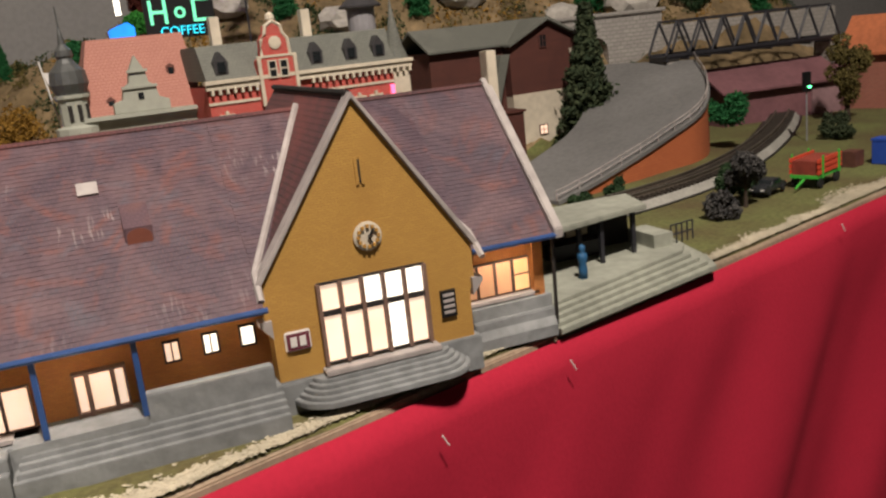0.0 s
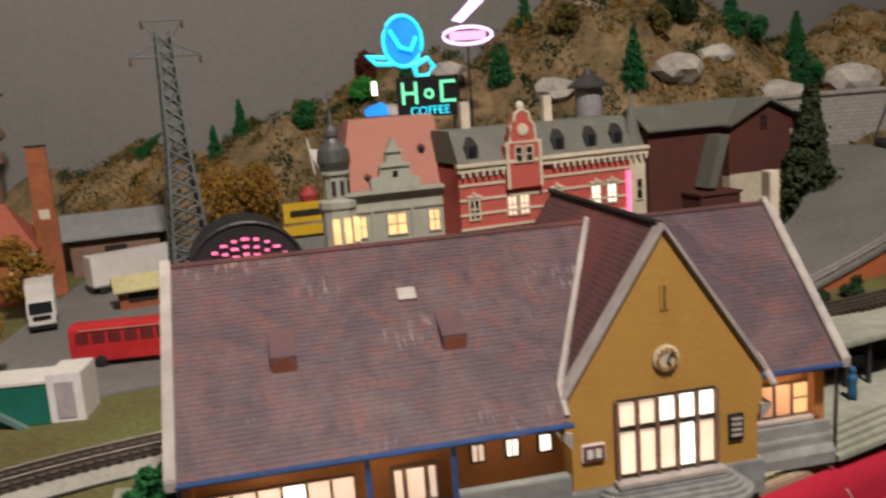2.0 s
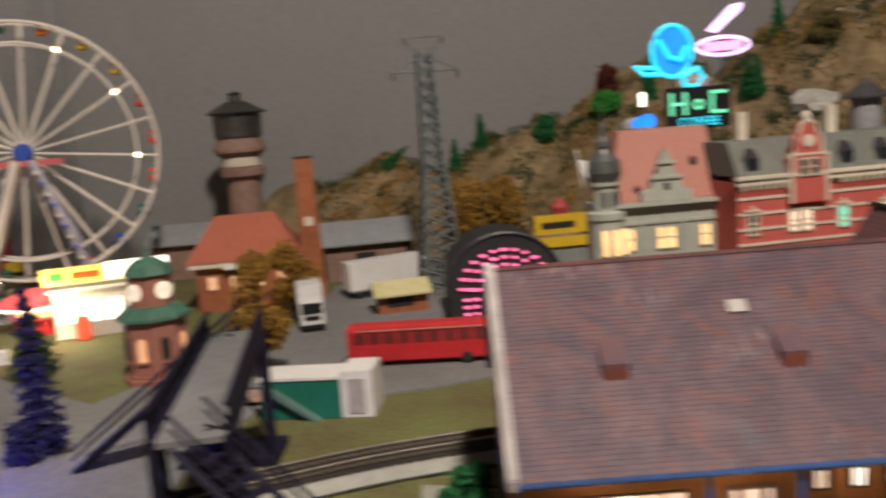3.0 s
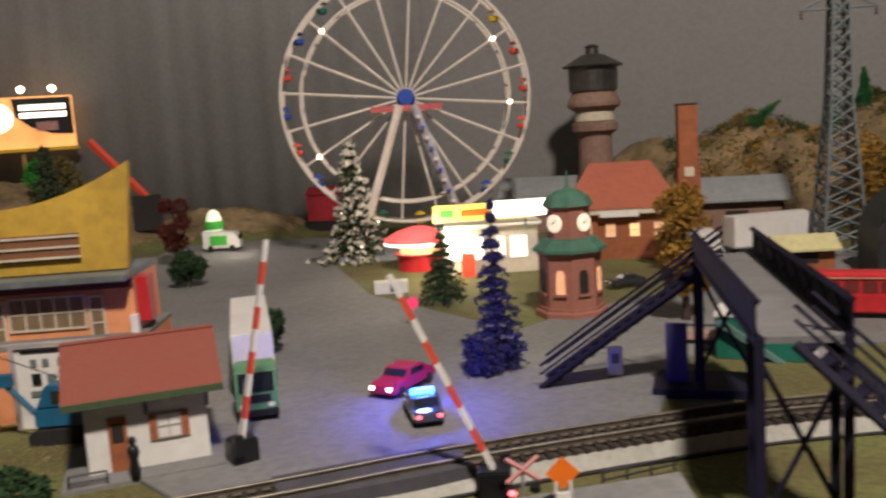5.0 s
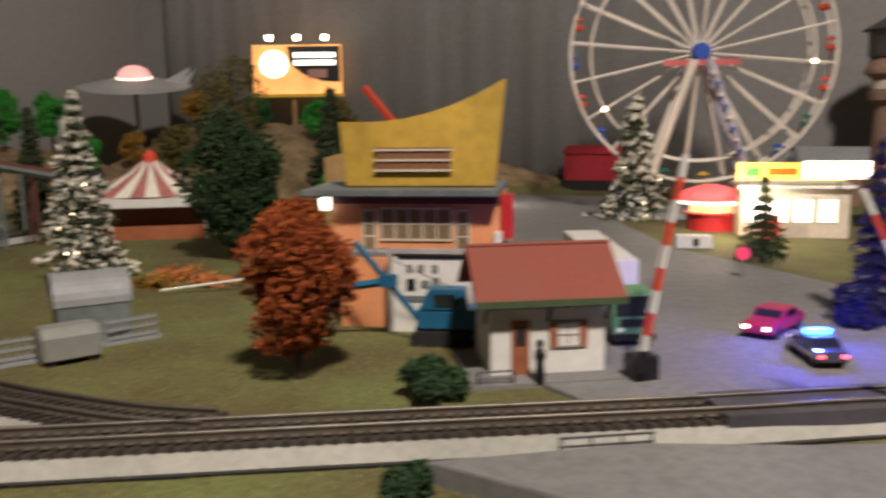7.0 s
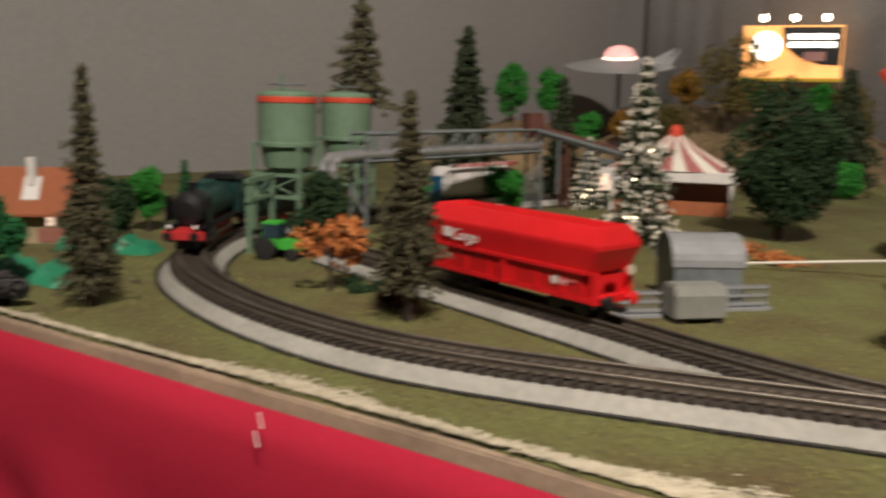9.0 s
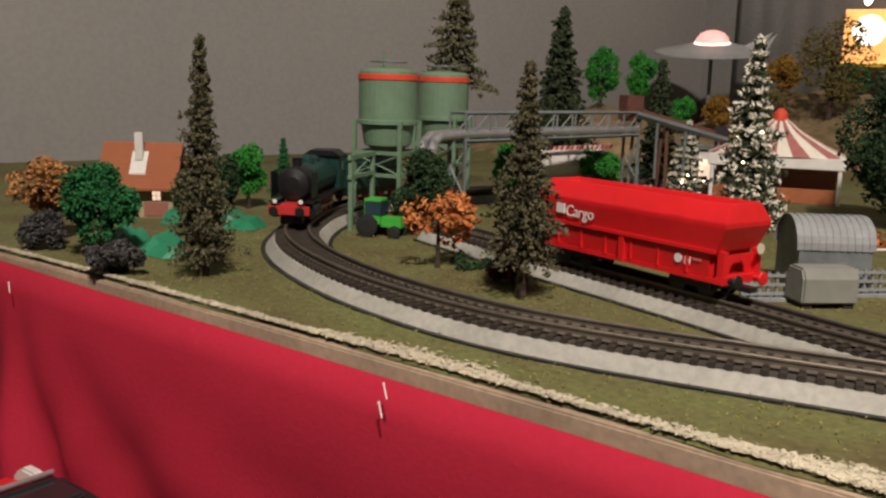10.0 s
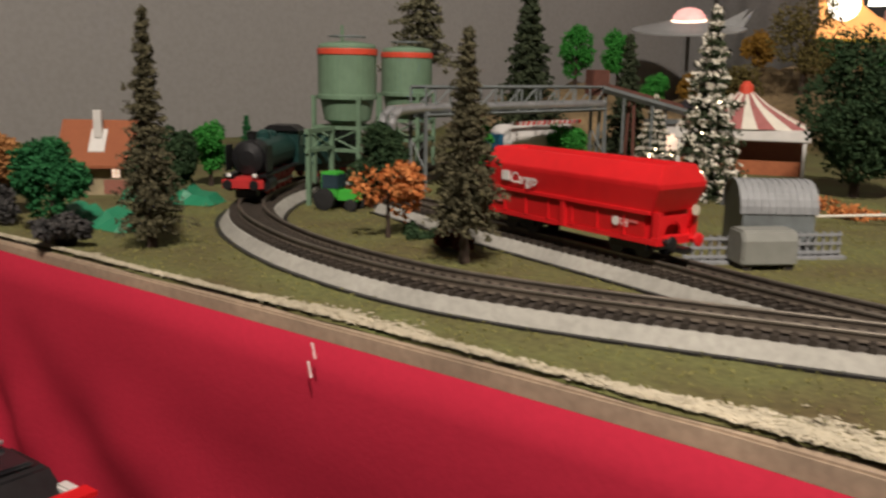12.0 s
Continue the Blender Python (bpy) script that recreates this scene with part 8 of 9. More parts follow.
def steam_loco():
    """The engine with its tender, coming round the curve."""
    line = even_steps([Vector(p) for p in smooth_path([(x, y) for x, y in LINE_A], 12)], 0.001)
    at = min(range(len(line)), key=lambda i: (line[i][0] - Vector((-1.3365, -0.282))).length)
    c = at + 62
    p, h = line[c]
    lo = thing("steam_locomotive", p.x, p.y, RAIL_TOP, math.degrees(h) + 180, "dark green steam engine with a red buffer beam", "locomotive")
    bo = part("boiler", lathed([(0.0120, -0.052), (0.0135, -0.046), (0.0135, 0.030), (0.0128, 0.034)], 24), LOCO_GREEN, lo, "dark green boiler")
    bo.data.transform(pose(0.004, 0, 0.0300, 0, 90, 0))
    sb = part("smokebox", lathed([(0.0138, 0), (0.0138, 0.018), (0.0122, 0.0205), (0.006, 0.0225), (0.001, 0.0228)], 24), BLACK, lo, "black smokebox")
    sb.data.transform(pose(0.036, 0, 0.0300, 0, 90, 0))
    part("chimney", lathed([(0.0044, 0.0400), (0.0036, 0.0430), (0.0038, 0.0490), (0.0048, 0.0500)], 14, 0.044, 0), BLACK, lo)
    part("dome", lathed([(0.0060, 0.0415), (0.0056, 0.0470), (0.0030, 0.0495), (0.0005, 0.0500)], 14, 0.012, 0), LOCO_GREEN, lo)
    part("sand_box", lathed([(0.0052, 0.0415), (0.0048, 0.0460), (0.001, 0.0480)], 14, -0.010, 0), LOCO_GREEN, lo)
    part("cab", boxes((-0.060, -0.040, -0.0155, 0.0155, 0.0150, 0.0460)), LOCO_GREEN, lo, "dark green cab", bev=0.0006)
    part("cab_roof", prisms(([(-0.0165, 0.0455), (-0.010, 0.0500), (0.010, 0.0500), (0.0165, 0.0455)], "x", -0.064, -0.037)), BLACK, lo)
    for s in (-1, 1):
        part("cab_window", boxes((-0.056, -0.046, s * 0.0156 - 0.0004, s * 0.0156 + 0.0004, 0.032, 0.041)), GLASS, lo)
        part("running_board", boxes((-0.040, 0.064, s * 0.0140 - 0.0030, s * 0.0140 + 0.0030, 0.0165, 0.0180)), BLACK, lo)
        part("smoke_deflector", boxes((0.044, 0.060, s * 0.0160 - 0.0005, s * 0.0160 + 0.0005, 0.020, 0.040)), BLACK, lo)
        cy = part("cylinder", lathed([(0.0058, -0.010), (0.0058, 0.010)], 16), BLACK, lo)
        cy.data.transform(pose(0.050, s * 0.0130, 0.0105, 0, 90, 0))
        for k in range(5):
            wl = part("driving_wheel", lathed([(0.0080, -0.001), (0.0080, 0.001), (0.0064, 0.0012), (0.0064, -0.0004), (0.002, -0.0004)], 20), LOCO_RED, lo, "red driving wheel")
            wl.data.transform(pose(-0.032 + k * 0.0168, s * 0.0088, 0.0080, 90 * s, 0, 0))
        part("coupling_rod", boxes((-0.034, 0.038, s * 0.0118 - 0.0006, s * 0.0118 + 0.0006, 0.0060, 0.0078)), PIPE, lo, "bright coupling rod")
        part("lamp", lathed([(0.0014, 0), (0.0018, 0.0016), (0.0013, 0.0020)], 12), WHITE, lo, "pale head lamp").data.transform(pose(0.0700, s * 0.0100, 0.0185, 0, 90, 0))
        bf = part("buffer", lathed([(0.0014, 0), (0.0014, 0.0048), (0.0038, 0.0052), (0.0034, 0.0060)], 14), BLACK, lo)
        bf.data.transform(pose(0.0700, s * 0.0102, 0.0115, 0, 90, 0))
    part("frame", boxes((-0.060, 0.068, -0.0065, 0.0065, 0.0080, 0.0165)), LOCO_RED, lo, "red frame")
    part("buffer_beam", boxes((0.0665, 0.0700, -0.0160, 0.0160, 0.0080, 0.0150)), LOCO_RED, lo, "red buffer beam", bev=0.0004)
    part("pilot_wheel_set", boxes((0.054, 0.062, -0.0085, 0.0085, 0.0, 0.0060)), BLACK, lo)
    p, h = line[c + 118]
    te = thing("coal_tender", p.x, p.y, RAIL_TOP, math.degrees(h) + 180, "dark green coal tender behind the engine", "tender")
    part("tank", boxes((-0.040, 0.040, -0.0155, 0.0155, 0.0120, 0.0300)), LOCO_GREEN, te, "dark green tank", bev=0.0012)
    part("bunker", prisms(([(-0.0150, 0.0300), (-0.0110, 0.0400), (0.0110, 0.0400), (0.0150, 0.0300)], "x", -0.036, 0.032)), LOCO_GREEN, te)
    part("coal", boxes((-0.030, 0.026, -0.0090, 0.0090, 0.0400, 0.0425)), mat("coal_black", (0.012, 0.012, 0.012), 0.6, vary=0.4, size=0.002, bump=0.9), te, bev=0.001)
    part("frame", boxes((-0.041, 0.041, -0.0120, 0.0120, 0.0060, 0.0120)), BLACK, te)
    for k in (-0.030, -0.012, 0.012, 0.030):
        for s in (-1, 1):
            wl = part("wheel", lathed([(0.0056, -0.001), (0.0056, 0.001), (0.001, 0.0012)], 16), LOCO_RED, te)
            wl.data.transform(pose(k, s * 0.0088, 0.0056, 90 * s, 0, 0))


steam_loco()


def silos():
    so = thing("gravel_silo", -1.4325, -0.1580, 0.0, 128, "two pale green silos with red rims on a steel frame", "silo")
    r = 0.0268
    for k, x in enumerate((0.0, 0.138)):
        cx, cy = x, 0.0
        part("drum", lathed([(r * 0.92, 0.088), (r, 0.090), (r, 0.126), (r * 0.985, 0.1335), (r * 0.9, 0.136), (r * 0.2, 0.1385)], 32, cx, cy), SILO_GREEN, so, "pale green silo drum")
        part("rim_band", lathed([(r * 1.02, 0.1262), (r * 1.03, 0.1266), (r * 1.03, 0.1312), (r * 1.02, 0.1316)], 32, cx, cy), ORANGE_RED, so, "orange red rim band")
        part("hopper_cone", lathed([(r * 0.42, 0.062), (r * 0.80, 0.068), (r * 0.93, 0.088)], 28, cx, cy), SILO_GREEN, so, "green hopper bottom")
        part("belt_ring", lathed([(r * 1.02, 0.0865), (r * 1.05, 0.087), (r * 1.05, 0.0905), (r * 1.02, 0.091)], 28, cx, cy), SILO_GREEN, so)
        part("lid_rail", tubes([[(cx + r * 0.62 * math.cos(a), r * 0.62 * math.sin(a), 0.1425) for a in [2 * math.pi * i / 20 for i in range(21)]]], 0.0007, 5), STEEL_GREY, so)
        part("vent_pipe", tubes([[(cx - 0.010, 0.0, 0.136), (cx - 0.010, 0.0, 0.152)]], 0.0016), SILO_GREEN, so) if k == 0 else None
        for sx in (-1, 1):
            for sy in (-1, 1):
                part("column", boxes((cx + sx * 0.0225 - 0.0017, cx + sx * 0.0225 + 0.0017, sy * 0.0225 - 0.0017, sy * 0.0225 + 0.0017, 0.0, 0.090)), SILO_GREEN, so, "pale green steel column")
        for z in (0.060, 0.040):
            for s in (-1, 1):
                part("beam", boxes((cx - 0.0240, cx + 0.0240, s * 0.0225 - 0.0014, s * 0.0225 + 0.0014, z, z + 0.0032)), SILO_GREEN, so)
                part("beam", boxes((cx + s * 0.0225 - 0.0014, cx + s * 0.0225 + 0.0014, -0.0210, 0.0210, z, z + 0.0032)), SILO_GREEN, so)
        for s in (-1, 1):
            part("cross_brace", tubes([[(cx - 0.0225, s * 0.0225, 0.042), (cx + 0.0225, s * 0.0225, 0.060)], [(cx + 0.0225, s * 0.0225, 0.042), (cx - 0.0225, s * 0.0225, 0.060)]], 0.0008, 4), SILO_GREEN, so)
            part("cross_brace", tubes([[(cx + s * 0.0225, -0.0225, 0.042), (cx + s * 0.0225, 0.0225, 0.060)], [(cx + s * 0.0225, 0.0225, 0.042), (cx + s * 0.0225, -0.0225, 0.060)]], 0.0008, 4), SILO_GREEN, so)
    po = thing("loading_gantry", -1.3740, -0.2215, 0.0, 133, "pale green steel gantry leg over the track", "gantry")
    part("leg", boxes((-0.0018, 0.0018, -0.0018, 0.0018, 0, 0.062)), SILO_GREEN, po)
    part("leg", boxes((0.0482, 0.0518, -0.0018, 0.0018, 0, 0.062)), SILO_GREEN, po)
    part("beam", boxes((-0.004, 0.054, -0.0016, 0.0016, 0.060, 0.064)), SILO_GREEN, po)
    part("beam", boxes((-0.004, 0.054, -0.0016, 0.0016, 0.044, 0.047)), SILO_GREEN, po)
    part("brace", tubes([[(0, 0, 0.046), (0.05, 0, 0.061)], [(0.05, 0, 0.046), (0, 0, 0.061)], [(0, 0, 0.030), (0.014, 0, 0.045)]], 0.0008, 4), SILO_GREEN, po)
    wl = thing("low_brick_wall", -1.3665, -0.2070, 0.0, 48, "low brown brick wall under the silos", "wall")
    part("body", boxes((0, 0.055, -0.003, 0.003, 0, 0.018)), BRICK_ORANGE, wl, bev=0.0004)


silos()


def pipe_bridge():
    pb = thing("pipe_bridge", 0, 0, 0, 0, "grey truss pipe bridge carrying bright metal pipes", "pipe bridge")
    a, c = Vector((-1.4185, -0.0910)), Vector((-1.5055, 0.2070))
    d = (c - a).normalized()
    n = Vector((-d.y, d.x))
    z0, z1, half = 0.072, 0.098, 0.010
    N = 9
    for s in (-1, 1):
        for z in (z0, z1):
            p, q = a + n * s * half, c + n * s * half
            part("chord", tubes([[(p.x, p.y, z), (q.x, q.y, z)]], 0.0017, 4), STEEL_GREY, pb)
        for k in range(N + 1):
            p = a.lerp(c, k / N) + n * s * half
            part("upright", tubes([[(p.x, p.y, z0), (p.x, p.y, z1)]], 0.0013, 4), STEEL_GREY, pb)
            if k < N and k % 2 == 0:
                q = a.lerp(c, (k + 1) / N) + n * s * half
                part("diagonal", tubes([[(p.x, p.y, z0), (q.x, q.y, z1)]], 0.0011, 4), STEEL_GREY, pb)
    for off in (-0.0075, 0.0050):
        p, q = a + n * off, c + n * off
        e = a - d * 0.042 + n * off
        part("pipe", tubes([[(e.x, e.y, 0.050), (e.x, e.y, 0.066), ((e + d * 0.003).x, (e + d * 0.003).y, 0.0725), ((e + d * 0.010).x, (e + d * 0.010).y, 0.0770), (p.x, p.y, 0.0785), (q.x, q.y, 0.0785)]], 0.0044, 12), PIPE, pb, "bright metal pipe")
    part("walkway", prisms(([tuple(a + n * half), tuple(c + n * half), tuple(c - n * half), tuple(a - n * half)], "z", z0 - 0.0022, z0)), STEEL_GREY, pb)
    for k in (0.0, 1.0):
        p = a.lerp(c, k)
        for s in (-1, 1):
            q = p + n * s * half
            part("pylon_leg", boxes((q.x - 0.0014, q.x + 0.0014, q.y - 0.0014, q.y + 0.0014, 0, z0)), STEEL_GREY, pb)
        q0, q1 = p + n * half, p - n * half
        part("pylon_brace", tubes([[(q0.x, q0.y, 0.02), (q1.x, q1.y, 0.05)], [(q1.x, q1.y, 0.02), (q0.x, q0.y, 0.05)]], 0.0008, 4), STEEL_GREY, pb)
    cv = thing("conveyor", -1.5005, 0.2210, 0.0, 79, "rusty conveyor beam on grey trestles", "conveyor")
    part("beam", tubes([[(-0.020, 0, 0.100), (0.115, 0, 0.070)]], 0.0055, 4), RUST, cv, "rust brown conveyor beam")
    for x, z in ((-0.010, 0.098), (0.030, 0.086), (0.075, 0.078), (0.110, 0.070)):
        for s in (-1, 1):
            part("trestle_leg", tubes([[(x, s * 0.010, 0), (x, s * 0.005, z)]], 0.0024, 4), RUST if x in (0.030, 0.110) else STEEL_GREY, cv)
    part("head_box", boxes((-0.030, -0.008, -0.010, 0.010, 0.088, 0.118)), RUST, cv, bev=0.0008)
    part("drive_wheel", lathed([(0.010, -0.004), (0.010, 0.004)], 14), DARK_STEEL, cv).data.transform(pose(0.112, 0, 0.074, 90, 0, 0))
    part("feed_beam", tubes([[(-0.018, -0.012, 0.096), (0.112, -0.012, 0.066)]], 0.0042, 4), STEEL_GREY, cv, "dark grey feed beam")
    part("hanger", tubes([[(0.012, -0.012, 0.088), (0.012, -0.012, 0.020)], [(0.052, -0.012, 0.080), (0.052, -0.012, 0.020)]], 0.0020, 4), STEEL_GREY, cv)


pipe_bridge()


def storage_tank():
    t = thing("storage_tank", -1.5445, 0.1410, 0.0, 100, "pale grey lying tank with a red striped edge", "tank")
    d = part("drum", lathed([(0.012, -0.062), (0.020, -0.056), (0.020, 0.056), (0.012, 0.062)], 20), TRUCK_WHITE, t, "pale grey drum")
    d.data.transform(pose(0, 0, 0.034, 0, 90, 0))
    for k in range(26):
        x = -0.058 + k * 0.0045
        part("warning_stripe", prisms(([(x, 0.0535), (x + 0.0045, 0.0535), (x + 0.0070, 0.0580), (x + 0.0025, 0.0580)], "y", -0.0215, -0.0185)), WAGON_RED if k % 2 else WHITE, t)
    for x in (-0.04, 0.04):
        part("saddle", boxes((x - 0.004, x + 0.004, -0.016, 0.016, 0, 0.018)), STEEL_GREY, t)
    part("blue_end", boxes((-0.085, -0.066, -0.016, 0.016, 0.012, 0.044)), BLUE_CRANE, t, "blue end box", bev=0.001)
    ts = thing("works_kiosk", -1.5545, 0.3810, 0.0, 60, "white works hut with a lit doorway", "hut")
    part("wall", boxes((-0.03, 0.03, -0.02, 0.02, 0, 0.05)), WHITE, ts)
    part("roof", boxes((-0.034, 0.034, -0.025, 0.024, 0.05, 0.054)), STEEL_GREY, ts)
    part("lit_door", boxes((-0.012, 0.006, -0.0212, -0.02, 0.004, 0.036)), WARM_PANE, ts)


storage_tank()


def yard():
    sh = thing("arched_shed", -1.0640, -0.0260, 0.0, 58, "grey arched metal shed with a corrugated roof", "shed")
    W, D, H = 0.050, 0.040, 0.0275
    pts = [(-D / 2, 0), (-D / 2, H)] + [(-D / 2 * math.cos(a), H + 0.019 * math.sin(a)) for a in [math.pi * i / 12 for i in range(1, 12)]] + [(D / 2, H), (D / 2, 0)]
    part("body", prisms((pts, "x", -W / 2 + 0.002, W / 2 - 0.002)), STEEL_GREY, sh, "grey shed body")
    N = 22
    for k in range(N):
        b = bmesh.new()
        x0, x1 = -W / 2 + W * k / N, -W / 2 + W * (k + 0.6) / N
        rr = 1.06 if k % 2 == 0 else 1.03
        arc = [(-D / 2 * rr * math.cos(a), H + 0.0195 * rr * math.sin(a)) for a in [math.pi * i / 14 for i in range(15)]]
        prism(b, arc + [(y * 0.97, z - 0.0008) for y, z in arc[::-1]], "x", x0, -W / 2 + W * (k + 1) / N)
        part("roof_rib", b, GALV, sh, "curved metal roof rib")
    part("door", boxes((-0.008, 0.008, -D / 2 - 0.001, -D / 2, 0, 0.020)), STEEL_GREY, sh)
    bx = thing("fuel_tank", -1.0290, -0.0730, 0.0, 66, "olive grey rounded fuel tank on feet", "tank")
    part("body", prisms(([(-0.011, 0.003), (-0.011, 0.018), (-0.008, 0.024), (0.008, 0.024), (0.011, 0.018), (0.011, 0.003)], "x", -0.0175, 0.0175)), BOX_OLIVE, bx, "olive grey body", bev=0.0012)
    for x in (-0.013, 0.013):
        part("foot", boxes((x - 0.003, x + 0.003, -0.009, 0.009, 0, 0.0032)), DARK, bx)
    for x, y, rz, n in ((-1.0580, -0.1080, 66, 5), (-1.0370, -0.0360, 68, 4)):
        f = thing("pipe_fence", x, y, 0, rz, "grey plastic fence with close upright bars", "fence", "yard fences")
        for k in range(2 * n - 1):
            part("post", boxes((k * 0.0055 - 0.0007, k * 0.0055 + 0.0007, -0.0009, 0.0009, 0, 0.0175)), GREY_PLASTIC, f)
        for z in (0.0045, 0.0100, 0.0156):
            part("rail", boxes((-0.001, (n - 1) * 0.011 + 0.001, -0.0018, -0.0008, z - 0.0009, z + 0.0009)), GREY_PLASTIC, f)
        part("kerb", boxes((-0.004, (n - 1) * 0.011 + 0.004, -0.004, 0.006, -0.001, 0.002)), GREY_PLASTIC, f)
    tr = thing("tractor", -1.3420, -0.2080, 0.0, 40, "bright green tractor with black tyres", "tractor")
    tr.scale = (1.3, 1.3, 1.3)
    part("hood", boxes((0.0, 0.014, -0.004, 0.004, 0.006, 0.013)), BRIGHT_GREEN, tr, "green hood", bev=0.0006)
    part("cab", boxes((-0.010, 0.001, -0.006, 0.006, 0.008, 0.024)), BRIGHT_GREEN, tr, "green cab frame", bev=0.0005)
    part("cab_glass", boxes((-0.0092, 0.0016, -0.0064, 0.0064, 0.0140, 0.0225)), mat("tractor_glass", (0.03, 0.055, 0.07), 0.15), tr)
    for s in (-1, 1):
        wheel(tr, -0.007, s * 0.0078, 0.0070, 0.0070, 0.004, YELLOW)
        wheel(tr, 0.0105, s * 0.0062, 0.0040, 0.0040, 0.003, YELLOW)
    for k, (x, y) in enumerate(((-1.16, 0.12), (-1.12, 0.15), (-1.17, 0.16))):
        p = thing("rubble_heap", x, y, 0.0, k * 40, "small heap of amber rubble", "rubble", "rubble heaps")
        foliage("rubble", np.random.default_rng(k).normal(size=(160, 3)) * (0.010, 0.007, 0.003) + (0, 0, 0.004), 0.003, k, AUTUMN if k else GOLD, p, 2)
    part_bm = tubes([[(-1.13, 0.10, 0.004), (-1.06, 0.16, 0.012), (-1.00, 0.19, 0.020), (-0.97, 0.16, 0.03)]], 0.0012, 6)
    wire = part("cable", part_bm, SNOW, None)
    tagged(wire, "thin white lighting cable trailing over the grass", "cable")


yard()


def chalet():
    ch = thing("chalet", -1.5240, -0.3560, 0.0, 62, "small house with a brown tile roof and white chimney", "house")
    ch.scale = (0.70, 0.70, 0.76)
    part("wall", boxes((-0.042, 0.042, -0.028, 0.030, 0, 0.030)), mat("chalet_stone", (0.34, 0.28, 0.17), 0.8, vary=0.35), ch, "stone lower wall")
    part("timber_wall", boxes((-0.041, 0.041, -0.027, 0.029, 0.030, 0.042)), mat("chalet_green_timber", (0.10, 0.12, 0.06), 0.8), ch, "green timber upper wall")
    for s in (-1, 1):
        part("roof", prisms(([(s * 0.042, 0.036), (0.0, 0.086), (0.0, 0.0825), (s * 0.042, 0.0325)], "x", -0.050, 0.050)), coursed("chalet_tile", (0.34, 0.11, 0.045), (0.30, 0.10, 0.04), (0.2, 0.06, 0.03), 0.003, 0.003, stain=(0.26, 0.08, 0.035)) if s < 0 else bpy.data.materials["chalet_tile"], ch, "brown red tile roof slope")
    for x in (-0.042, 0.040):
        part("gable", prisms(([(-0.030, 0.040), (0, 0.080), (0.030, 0.040)], "x", x, x + 0.002)), bpy.data.materials["chalet_green_timber"], ch)
    part("chimney", boxes((-0.006, 0.004, -0.020, -0.012, 0.066, 0.098)), WHITE, ch, "white chimney", bev=0.0004)
    part("chimney_foot", prisms(([(-0.030, 0.052), (-0.010, 0.076), (-0.010, 0.074), (-0.030, 0.050)], "x", -0.011, 0.009)), WHITE, ch, "white flashing round the chimney")
    window(ch, -0.012, -0.028, 0.018, 0.008, 0.009, GLASS, DARK, 2, 2)
    window(ch, 0.022, -0.028, 0.026, 0.010, 0.010, WARM_PANE, CREAM, 2, 2)
    part("lit_wall", boxes((0.006, 0.036, -0.0290, -0.0280, 0.002, 0.018)), TERRACOTTA, ch)
    for x, y, rz, L in ((-1.3495, -0.3940, 24, 0.085), (-1.4395, -0.3190, 44, 0.085)):
        g = thing("green_mat", x, y, 0.0, rz, "folded bright green scenery mat on the grass", "mat", "green mats")
        b = bmesh.new()
        rows = []
        for i in range(13):
            xx = -L / 2 + L * i / 12
            z = 0.006 + 0.006 * math.sin(i * 0.9) + 0.004 * math.cos(i * 1.7)
            rows.append((b.verts.new((xx, -0.014, 0.0005)), b.verts.new((xx, -0.004, z)), b.verts.new((xx, 0.012, z * 1.25)), b.verts.new((xx, 0.016, 0.0005))))
        for p, q in zip(rows, rows[1:]):
            for k in range(3):
                b.faces.new((p[k], p[k + 1], q[k + 1], q[k]))
        b.faces.new(rows[0]), b.faces.new(rows[-1])
        part("sheet", b, FENCE_GREEN, g, "bright green plastic sheet")


chalet()


